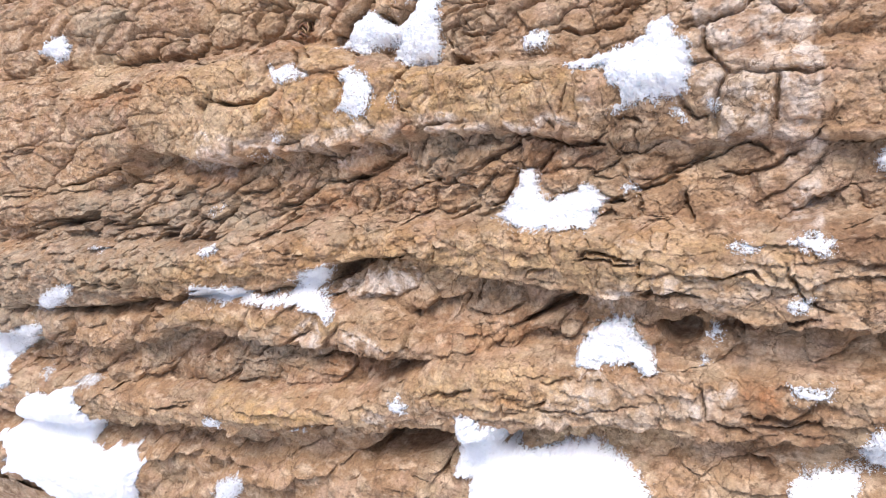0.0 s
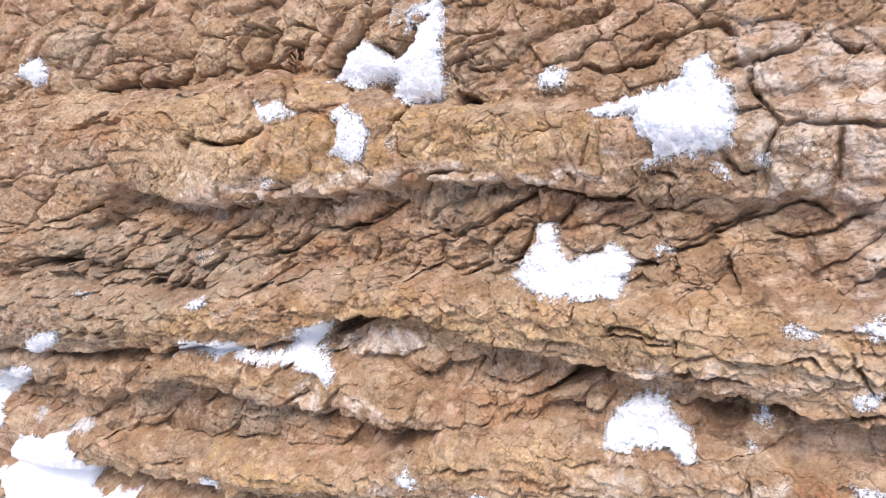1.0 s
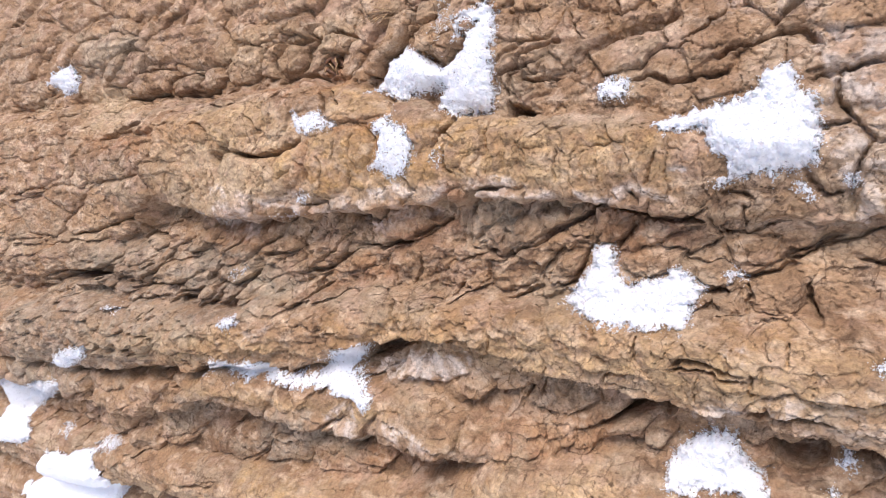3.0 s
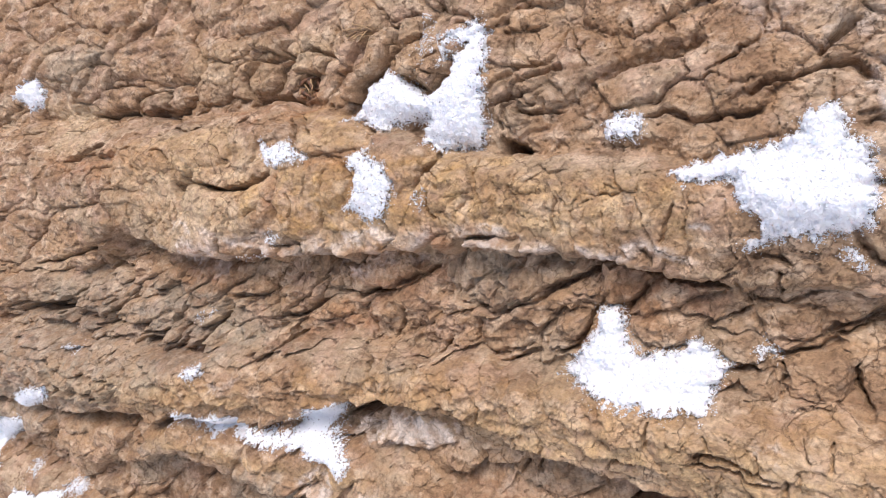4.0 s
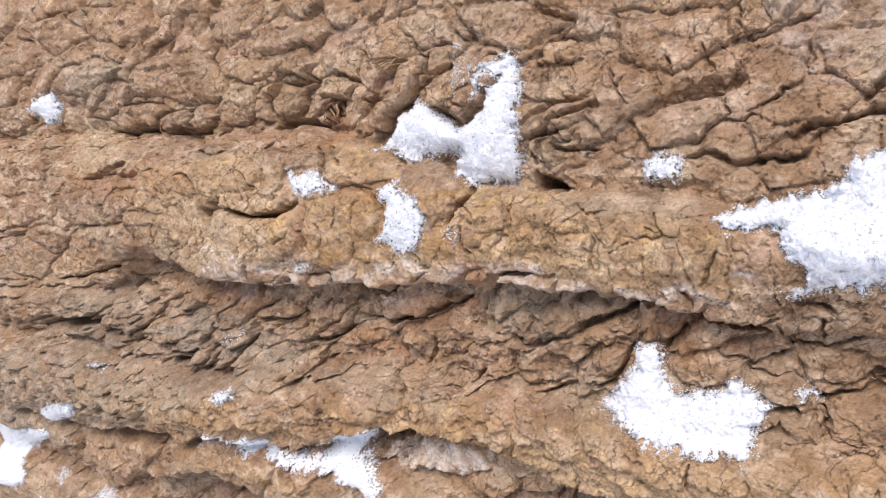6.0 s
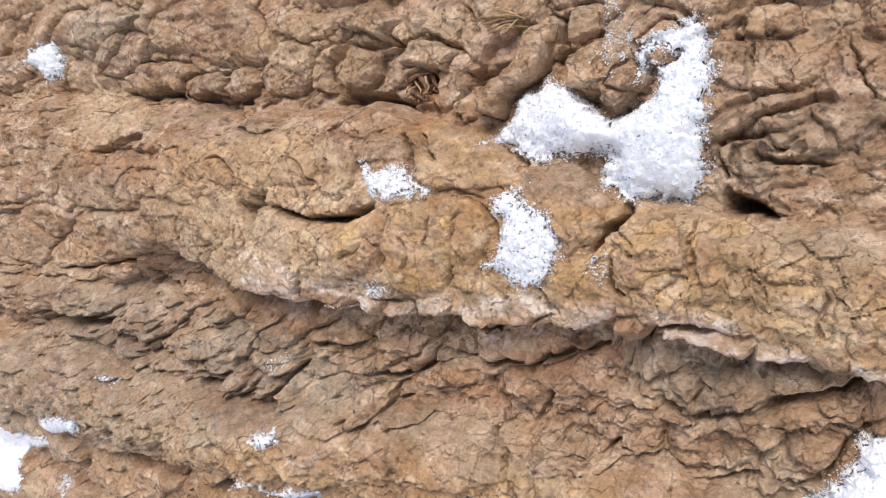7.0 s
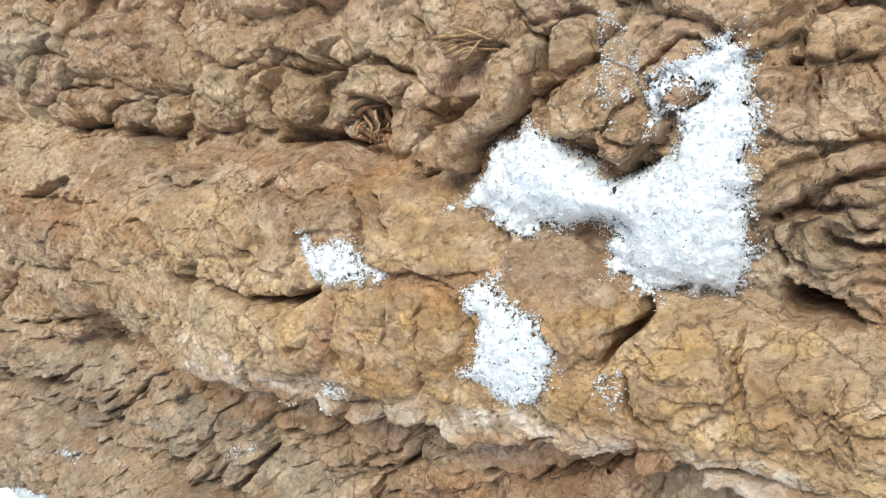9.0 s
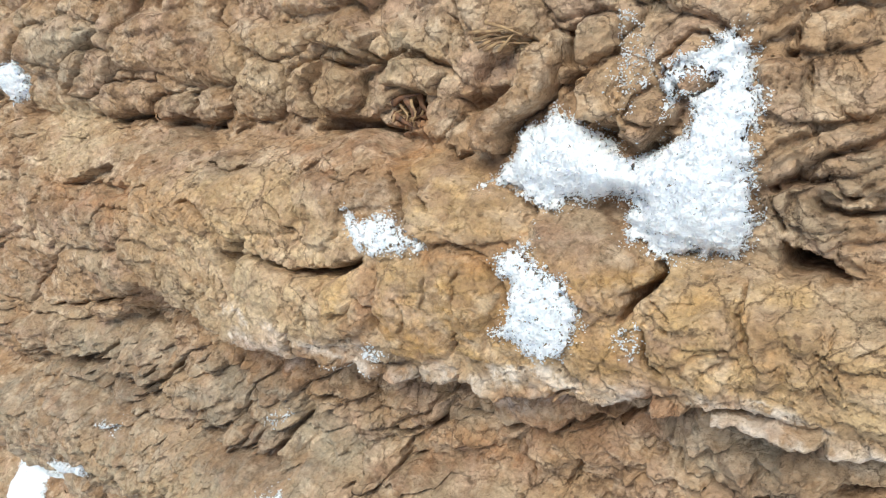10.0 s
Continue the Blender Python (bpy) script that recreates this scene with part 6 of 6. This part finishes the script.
    scale += (1 - 0.5 * above) * edge2 * (0.2 * (r2 - 0.5) - 0.2 * (r2 - 0.2) * oy2) * (0.4 + 0.8 * smooth(fbm(u * 0.3, s * 0.3, 241, 2), -0.2, 0.4))
    scale = scale * (0.55 + 0.6 * smooth(fbm(u * 0.22, s * 0.35, 251, 3), -0.35, 0.45))
    # long slanting straps
    e5, r5, _, ox5, oy5 = cells(wu + kink[0], ws + kink[1], 7.0, 1.9, 27, 27)
    scale = scale + straps * (0.16 * np.sqrt(np.clip(e5 / 0.5, 0, 1)) - 0.1 + smooth(e5, 0, 0.1) * (0.14 * (r5 - 0.5) - 0.12 * oy5))
    # ridge tops: blocky plates parted by thin cross cracks
    e3, r3, own3, ox3, oy3 = cells(wu, ws, 1.2, 2.4, 4, 15)
    block = -0.11 * np.exp(-(e3 / 0.028) ** 2) * (r3 > 0.45) + smooth(e3, 0, 0.1) * (0.07 * (r3 - 0.5) - 0.05 * oy3)
    e4, r4, _, ox4, oy4 = cells(wu, ws, 0.5, 0.7, 10, 21)
    block += -0.05 * np.exp(-(e4 / 0.05) ** 2) * (r4 > 0.55) + smooth(e4, 0, 0.15) * (0.07 * (r4 - 0.5) - 0.05 * oy4 + 0.04 * (r4 - 0.5) * ox4)
    # flaky ledges along the lower ridges
    e6, r6, _, ox6, oy6 = cells(wu + 0.5 * kink[0], ws + 0.3 * kink[1], 2.4, 0.62, -5, 33)
    ledge = smooth(e6, 0, 0.13) * (0.34 * (r6 - 0.5) - 0.34 * oy6) + 0.1 * np.sqrt(np.clip(e6 / 0.5, 0, 1)) - 0.05
    block = block + ledge * (smooth(-ws, 3.4, 4.4) + 0.5 * smooth(-wu, 10, 16) * smooth(ws, 0, 2)) * (0.25 + 0.9 * smooth(fbm(u * 0.25, s * 0.5, 291, 3), -0.3, 0.35))
    rough = free * (np.maximum(nug, 0.6 * straps) * scale + (1 - nug) * block) + own_h + (1 - free) * (block * 0.7 + 0.35 * edge2 * (0.16 * (r2 - 0.5) - 0.16 * oy2))
    calm, sunk = np.ones(u.shape), np.zeros(u.shape)
    for thick, _, pts in SNOW:
        i = box_of(pts, u, s, 0.5) if thick >= 0.1 else ()
        if len(i):
            d = inside(pts, u[i], s[i])
            calm[i] = np.minimum(calm[i], 1 - 0.85 * smooth(d, -0.05, 0.3))
            sunk[i] = np.maximum(sunk[i], bedding(thick) * smooth(d, *((0.1, 0.38) if girth(pts) < 1.5 else (0.4, 0.8))))
    # crumbly lumps down in the furrow
    low = smooth(ws, -5.5 - 2.5 * smooth(-wu, -2, 2), -4.2 - 2.3 * smooth(-wu, -2, 2)) * (1 - smooth(ws - table(MAIN, 3, wu), -0.4, 0.2)) * (1 - 0.6 * smooth(wu, 6, 12))
    rough = rough + low * (0.2 * fbm(u * 1.0, s * 1.5, 301, 4, 0.6) + 0.16 * (0.35 - np.abs(fbm(u * 0.8, s * 1.3, 311, 3))))
    large = h
    h = h + rough * calm - sunk
    start = h
    stands = (h + sunk - large) * 1.0
    for deep, wide, pts in CRACKS:
        i = box_of(pts, u, s, wide * 4 + 0.2)
        if not len(i):
            continue
        d, at = along(pts, wu[i], ws[i])
        taper = smooth(np.minimum(at, 1 - at), -0.06, 0.16)
        w = wide * (0.55 + 0.45 * taper) * (1 + 0.35 * grain(u[i] * 2.3, s[i] * 2.3, 91))
        h[i] -= (1.4 if deep > 0.9 else 1.05) * deep * taper * np.exp(-(d / np.maximum(0.66 * w, 0.042)) ** 4) + 0.1 * deep * taper * np.exp(-(d / (2 * w)) ** 2)
    for deep, soft, pts in HOLLOWS:
        i = box_of(pts, u, s, 0.5)
        if not len(i):
            continue
        d = inside(pts, wu[i], ws[i])
        h[i] -= 1.25 * deep * smooth(d, -0.25 * soft, soft)
    h = h + 0.1 * fbm(u * 0.8, s * 1.1, 101, 3) + 0.045 * fbm(u * 3.1, s * 4.0, 111, 4, 0.65)
    h = start + (h - start) * calm
    # layers: the corky bark weathers back in thin steps
    for gap, share, seed in ((0.26, 0.38, 201), (0.11, 0.28, 211)):
        x = (h + 0.35 * s * 0.3 + 0.12 * fbm(u * 0.7, s * 0.9, seed, 3)) / gap
        low = np.floor(x)
        part = x - low
        h = h + gap * share * (smooth(part, 0.3, 0.62) - part) * smooth(fbm(u * 0.35, s * 0.5, seed + 5, 2), -0.35, 0.25)
    # chips with straight broken edges, and pits
    chips = np.abs(fbm(u * 2.2, s * 3.4, 221, 4, 0.6))
    h = h - 0.05 * smooth(chips, 0.1, 0.0)
    pits = fbm(u * 5, s * 5, 121, 2)
    h = h - 0.06 * smooth(pits, 0.55, 0.9)
    shift = (tuck + 0.3 * smooth(tuck, 0, 0.2) * fbm(u * 1.3, s * 1.3, 261, 3) - 0.24 * np.clip(stands, -0.5, 0.5)) * calm
    piece = np.where(plate >= 0, plate, np.where(nug > 0.55, 1000 + own, -1))
    return h, piece.astype(np.int64), shift


def place(u, s, h):
    """Metres in the world of a place on the log."""
    a = radians(LOG_TURN) + s / ROUND
    return np.stack([u / 100, -(ROUND + h) / 100 * np.cos(a), LOG_HIGH + (ROUND + h) / 100 * np.sin(a)], -1)


def steps(*parts):
    """A line of places with the spacing of each stretch: (from, to, spacing)."""
    out = []
    for a, b, gap in parts:
        n = max(1, round((b - a) / gap))
        out += [a + (b - a) * k / n for k in range(n)]
    return np.array(out + [parts[-1][1]])


def grid_mesh(name, verts, faces, normals=None, masks=None):
    mesh = bpy.data.meshes.new(name)
    mesh.vertices.add(len(verts))
    mesh.vertices.foreach_set("co", verts.astype(np.float32).ravel())
    n = faces.shape[1]
    mesh.loops.add(faces.size)
    mesh.loops.foreach_set("vertex_index", faces.astype(np.int32).ravel())
    mesh.polygons.add(len(faces))
    mesh.polygons.foreach_set("loop_start", np.arange(0, faces.size, n, dtype=np.int32))
    mesh.update(calc_edges=True)
    mesh.polygons.foreach_set("use_smooth", np.ones(len(faces), bool))
    for key, values in (masks or {}).items():
        mesh.attributes.new(key, "FLOAT", "POINT").data.foreach_set("value", values.astype(np.float32))
    if normals is not None:
        mesh.normals_split_custom_set_from_vertices(normals.astype(np.float32))
    return mesh


def tints(u, s):
    """Where the bark is tinted ochre, darker grey, pale with lichen, or rust-red."""
    out = {k: np.zeros(u.shape) for k in ("ochre", "grey", "lichen", "rust", "beige")}
    wu, ws = u + 0.35 * fbm(u * 0.7, s * 0.7, 131, 3), s + 0.3 * fbm(u * 0.7, s * 0.7, 141, 3)
    for kind, strength, pts in TINTS:
        i = box_of(pts, u, s, 1.2)
        if not len(i):
            continue
        d = inside(pts, wu[i], ws[i])
        v = strength * (smooth(d, -0.22, 0.08) if kind == "lichen" else smooth(d, -0.45, 0.35)) * np.clip(0.65 + 0.6 * fbm(u[i] * 1.8, s[i] * 1.8, 151, 3), 0, 1)
        out[kind][i] = np.maximum(out[kind][i], v)
    return out


def quads(nu, ns):
    k = np.arange(nu * ns).reshape(ns, nu)
    return np.stack([k[:-1, :-1], k[:-1, 1:], k[1:, 1:], k[1:, :-1]], -1).reshape(-1, 4)


def joined(key):
    """One number for each connected piece of the grid; crumbs go to the piece beside them."""
    rows, cols = key.shape
    starts = np.ones(key.shape, bool)
    starts[:, 1:] = key[:, 1:] != key[:, :-1]
    run = np.cumsum(starts.ravel()).reshape(key.shape) - 1
    over = key[1:] == key[:-1]
    pairs = np.unique(np.stack([run[:-1][over], run[1:][over]], 1), axis=0)
    label = np.arange(run.max() + 1)
    while True:
        last = label.copy()
        low = np.minimum(label[pairs[:, 0]], label[pairs[:, 1]])
        for side in (0, 1):
            np.minimum.at(label, label[pairs[:, side]], low)
            np.minimum.at(label, pairs[:, side], low)
        label = label[label]
        if (label == last).all():
            break
    label = label[run]
    for _ in range(6):
        ids, first, back, count = np.unique(label, return_index=True, return_inverse=True, return_counts=True)
        beside = label.ravel()[np.where(first % cols, first - 1, np.maximum(first - cols, 0))]
        label = np.where(count < 400, beside, ids)[back].reshape(key.shape)
    return label


def build_log():
    log = tagged(new("tree_trunk"), "huge tree trunk with deeply furrowed brown bark, flecked with snow", "tree trunk")
    us = steps((-60, -32, 0.28), (-32, -19, 0.075), (-19, 13, FINE), (13, 22, 0.06), (22, 40, 0.3))
    ss = steps((-30, -18, 0.25), (-18, -7.5, 0.055), (-7.5, 10.5, FINE), (10.5, 16, 0.07), (16, 24, 0.25))
    uu, sv = (a.ravel() for a in np.meshgrid(us, ss))
    h, piece, shift = surface(uu, sv)
    co = place(uu, sv + shift, h)
    nu, ns = len(us), len(ss)
    c3 = co.reshape(ns, nu, 3)
    nor = np.cross(np.gradient(c3, axis=1), np.gradient(c3, axis=0)).reshape(-1, 3)
    nor /= np.linalg.norm(nor, axis=1, keepdims=True)
    masks = tints(uu, sv)
    faces = quads(nu, ns)
    fp = piece[faces[:, 0]]
    fu, fs = uu[faces[:, 0]], sv[faces[:, 0]]
    # single scales where the camera comes near; further out and on the ridges the bark stays whole
    near = (fu > -19) & (fu < 16) & (fs > -9.5) & (fs < 10.5)
    fp = np.where((fp >= 1000) & ~near, -1, fp)
    keys, back, count = np.unique(fp, return_inverse=True, return_counts=True)
    small = (keys >= 1000) & (count < 150)
    fp = np.where(small[back], -1, fp)
    # what is left is cut into ridges and furrows
    bands = np.full(fp.shape, -2)
    for k, rows in enumerate((MAIN, SECOND, TONGUE, THIRD, FOURTH)):
        foot, lip = table(rows, 1, fu), table(rows, 3, fu)
        bands = np.where((fs < foot) & (fs >= lip), -10 - k, bands)
        bands = np.where(fs < lip, -20 - k, bands)
    fp = np.where(fp == -1, bands, fp)
    kinds = fp
    fp = joined(fp.reshape(ns - 1, nu - 1)).ravel()
    order = np.argsort(fp, kind="stable")
    keys, first = np.unique(fp[order], return_index=True)
    for island, chunk in zip(keys, np.split(order, first[1:])):
        f, key = faces[chunk], kinds[chunk[0]]
        ids, flat = np.unique(f, return_inverse=True)
        name = "bark_plate" if 0 <= key < 1000 else "bark_scale" if key >= 1000 else "bark_ridge" if key > -20 and key <= -10 else "bark_furrow" if key <= -20 else "upper_bark"
        mesh = grid_mesh(name, co[ids], flat.reshape(-1, 4), nor[ids], {k: v[ids] for k, v in masks.items()})
        mesh.materials.append(BARK)
        ob = new(name, mesh)
        ob.parent = log
        mid_u = fu[chunk].mean()
        if name == "bark_plate":
            tagged(ob, "pinkish bark plate crusted with pale lichen" if mid_u > 13.5 else "")
        elif name == "bark_ridge" and key == -10:
            tagged(ob, "ochre and beige crest of the widest bark ridge")
    # the rest of the round, out of sight
    us2, ss2 = steps((-150, 110, 1.3)), steps((22, 268, 1.3))
    parts = [(us2, ss2)]
    parts += [(steps((-150, -59, 1.2)), steps((-30, 24, 1.0))), (steps((39, 110, 1.2)), steps((-30, 24, 1.0)))]
    for a, b in parts:
        pu, ps = (x.ravel() for x in np.meshgrid(a, b))
        hh = 0.7 * fbm(pu * 0.06, ps * 0.25, 161, 4) + 0.2 * fbm(pu * 0.5, ps * 0.6, 171, 3) - 0.4
        mesh = grid_mesh("rear_bark", place(pu, ps, hh), quads(len(a), len(b)), None, tints(pu, ps))
        mesh.materials.append(BARK)
        new("rear_bark", mesh).parent = log
    for end in (-150, 110):
        ring = place(np.full(72, float(end)), np.arange(72) * ROUND * 2 * math.pi / 72, np.full(72, -0.6))
        bm = bmesh.new()
        bm.faces.new([bm.verts.new(p) for p in (ring if end > 0 else ring[::-1])])
        mesh = bpy.data.meshes.new("cut_end")
        bm.to_mesh(mesh)
        bm.free()
        mesh.materials.append(BARK)
        new("cut_end", mesh).parent = log
    return log


def whole(mask):
    """The mask without its loose crumbs."""
    left, out = mask.copy(), np.zeros_like(mask)
    while left.any():
        part = np.zeros_like(mask)
        part[tuple(np.argwhere(left)[0])] = True
        front = part
        while front.any():
            p = np.pad(front, 1)
            front = (p[:-2, 1:-1] | p[2:, 1:-1] | p[1:-1, :-2] | p[1:-1, 2:]) & left & ~part
            part = part | front
        left &= ~part
        if part.sum() > 60:
            out |= part
    return out


def snow_patch(thick, shape, pts, seed):
    """Snow caught in the bark: a lumpy crust with loose grains over it and round its edge."""
    us, ss = np.array([p[0] for p in pts]), np.array([p[1] for p in pts])
    wide = max(np.ptp(us), np.ptp(ss))
    gap = max(0.035, wide / 240)
    a, b = np.arange(us.min() - 0.4, us.max() + 0.4, gap), np.arange(ss.min() - 0.4, ss.max() + 0.4, gap)
    uu, sv = (x.ravel() for x in np.meshgrid(a, b))
    h, _, shift = surface(uu, sv)
    if thick >= 0.1:
        h = h + bedding(thick) * smooth(inside(pts, uu, sv), *((0.1, 0.38) if girth(pts) < 1.5 else (0.4, 0.8)))
    bed = h.reshape(len(b), len(a))
    level = bed.copy()
    for _ in range(min(60, max(6, int(1.4 / gap)))):
        p = np.pad(level, 1, mode="edge")
        level = (p[:-2, 1:-1] + p[2:, 1:-1] + p[1:-1, :-2] + p[1:-1, 2:] + p[1:-1, 1:-1]) / 5
    inner = smooth(inside(pts, uu, sv), 0.0, 0.4)
    level = np.maximum(level, bed - (0.12 if thick < 0.35 else 0.3)).ravel() * inner + h * (1 - inner)
    lean = shift.reshape(len(b), len(a))
    for _ in range(max(6, int(0.5 / gap))):
        p = np.pad(lean, 1, mode="edge")
        lean = (p[:-2, 1:-1] + p[2:, 1:-1] + p[1:-1, :-2] + p[1:-1, 2:] + p[1:-1, 1:-1]) / 5
    lean = lean.ravel() * inner + shift * (1 - inner)
    d = inside(pts, uu + 0.1 * fbm(uu * 3, sv * 3, seed, 3), sv + 0.1 * fbm(uu * 3, sv * 3, seed + 40, 3))
    d = d + 0.1 * fbm(uu * 4.5, sv * 4.5, seed + 80, 4, 0.65) * min(1.0, 0.04 / gap)
    reach = max(0.12, 0.22 * wide) if thick < 0.5 else 0.9
    if wide > 11:
        d = d + 0.22 * fbm(uu * 1.1, sv * 1.1, seed + 90, 3, 0.6)
    x = np.clip(d / reach, 0, 1)
    swell = thick * (np.sqrt(x) if thick < 0.5 else 1 - (1 - x) ** 2)
    lumps = 0.06 * fbm(uu * 2.2, sv * 2.2, seed + 9, 3) + 0.045 * fbm(uu * 8, sv * 8, seed + 19, 3, 0.75) * min(1.0, 0.05 / gap)
    if thick >= 0.5:
        lumps = lumps + (0.14 if wide > 11 else 0.05) * fbm(uu * 0.9, sv * 0.9, seed + 95, 4, 0.6)
    top = level + swell + (0.05 + lumps) * smooth(d, 0, 0.15) - 0.3 * smooth(-d, 0, 0.1)
    ok = d > (-0.13 if thick >= 0.02 else 9)
    ok = whole(ok.reshape(len(b), len(a))).ravel()
    faces = quads(len(a), len(b))
    faces = faces[ok[faces].all(1)]
    rng = np.random.default_rng(seed)
    # loose grains
    area = (d > -0.05).sum() * gap * gap
    n = int(min(10000, 520 * area + 50))
    spread = (np.exp(-np.clip(-d, 0, 9) / 0.055) + 1.5 * np.exp(-(d / 0.07) ** 2)) * (d > -0.3) * (1.0 if thick >= 0.02 else np.clip(0.5 + 0.9 * fbm(uu * 2.5, sv * 2.5, seed + 5, 2), 0.02, 1))
    pick = rng.choice(len(uu), n, p=spread / spread.sum())
    gu, gs = uu[pick] + rng.normal(0, gap / 2, n), sv[pick] + rng.normal(0, gap / 2, n)
    gh = np.where(d[pick] > 0, top[pick] if thick >= 0.02 else h[pick], h[pick]) + 0.012
    at = place(gu, gs + lean[pick], gh)
    shape8 = np.array([(1, 0, 0), (-1, 0, 0), (0, 1, 0), (0, -1, 0), (0, 0, 1), (0, 0, -1)], float)
    tri = np.array([(0, 2, 4), (2, 1, 4), (1, 3, 4), (3, 0, 4), (2, 0, 5), (1, 2, 5), (3, 1, 5), (0, 3, 5)])
    size = rng.uniform(0.0001, 0.0003, (n, 1, 1)) * (1 + 0.7 * (rng.random((n, 1, 1)) > 0.93))
    off = (shape8[None] * rng.uniform(0.5, 1.3, (n, 6, 1)) + rng.normal(0, 0.25, (n, 6, 3))) * size
    gv = (at[:, None, :] + off).reshape(-1, 3)
    gf = (tri[None] + 6 * np.arange(n)[:, None, None]).reshape(-1, 3)
    words = {"tiny": "tiny crumb of grainy snow clinging to the bark", "small": "small clump of white grainy snow lodged in the bark", "thin": "thin dusting of grainy snow in a bark crack",
             "sparse": "sparse scatter of snow grains over bark knobs", "grey": "greyish half-melted snow in a bark crack", "large": "large thick white snow patch resting on the bark",
             "L-shaped": "L-shaped patch of white grainy snow between bark knobs", "U-shaped": "U-shaped clump of white snow in a bark furrow", "oval": "oval patch of grainy white snow on a bark ridge",
             "wedge": "wedge of snow with a long tail in a crack", "round": "round white clump of snow on the bark", "domed": "domed white snow clump beneath a bark hollow",
             "lobed": "lobed thick clump of snow on the bark", "broad": "broad white snow clump low on the bark"}
    grains = grid_mesh("snow_grains", gv, gf, None, {"cover": np.ones(len(gv))})
    grains.polygons.foreach_set("use_smooth", np.zeros(len(gf), bool))
    grains.materials.append(FLAKES)
    if thick < 0.02:
        return tagged(new("snow_patch", grains), words[shape], "snow patch", kind="stuff")
    ids, flat = np.unique(faces, return_inverse=True)
    cover = smooth(d, -0.13, 0.3) * min(1.0, max(0.6, 0.5 + 0.6 * thick))
    mesh = grid_mesh("snow_patch", place(uu, sv + lean, top)[ids], flat.reshape(-1, 4), None, {"cover": cover[ids]})
    mesh.materials.append(FLAKES)
    ob = tagged(new("snow_patch", mesh), words[shape], "snow patch", "snow patches on the bark")
    loose = tagged(new("grain_layer", grains), "loose snow grains", kind="stuff")
    loose.parent = ob
    return ob


def build_ground():
    far = steps((-400, -8, 14), (-8, 8, 0.12), (8, 400, 14))
    x, y = (a.ravel() for a in np.meshgrid(far, far))
    z = 0.05 * fbm(x * 0.7, y * 0.7, 181, 4) * smooth(-np.hypot(x, y), -60, -1)
    mesh = grid_mesh("ground", np.stack([x, y, z], -1), quads(len(far), len(far)))
    mesh.materials.append(COVER)
    return tagged(new("ground", mesh), "snow-covered ground under the trunk", "ground", kind="structure")


def fibre(parent, pts, seed):
    """A frayed strand of bast: a thin tapering tube that stands off the bark."""
    rng = np.random.default_rng(seed)
    t = np.linspace(0, 1, 14)
    k = np.linspace(0, 1, len(pts))
    us, ss = np.interp(t, k, [p[0] for p in pts]), np.interp(t, k, [p[1] for p in pts])
    h, _, shift = surface(us, ss)
    ridge_h = np.maximum.accumulate(h[::-1])[::-1] * 0.5 + h.max() * 0.5
    mid = place(us + 0.006 * rng.normal(size=14), ss + shift.mean() + 0.006 * rng.normal(size=14), ridge_h + 0.05 + 0.12 * np.sin(t * 3.1) * rng.random())
    way = np.gradient(mid, axis=0)
    way /= np.linalg.norm(way, axis=1, keepdims=True)
    side = np.cross(way, (0.3, -0.8, 0.5))
    side /= np.linalg.norm(side, axis=1, keepdims=True)
    up = np.cross(side, way)
    nest = pts[0][1] < 8.7
    thick = (0.0011 if nest and seed % 2 else 0.0004) * (1.05 - t)[:, None] + 0.0001
    ring = [mid + thick * (math.cos(a) * side + 0.6 * math.sin(a) * up) for a in np.arange(6) * math.pi / 3]
    co = np.stack(ring, 1).reshape(-1, 3)
    faces = np.array([(6 * i + j, 6 * i + (j + 1) % 6, 6 * i + 6 + (j + 1) % 6, 6 * i + 6 + j) for i in range(13) for j in range(6)])
    mesh = grid_mesh("fibre", co, faces)
    mesh.materials.append(ROTTEN if nest and seed % 2 else BAST)
    ob = tagged(new("fibre", mesh), "dark rotten bast chip" if nest and seed % 2 else "frayed straw-coloured bast fibre")
    ob.parent = parent


build_ground()
trunk = build_log()
for k, pts in enumerate(FIBRES):
    fibre(trunk, pts, 700 + k)
for k, (thick, shape, pts) in enumerate(SNOW):
    snow_patch(thick, shape, pts, 300 + k)
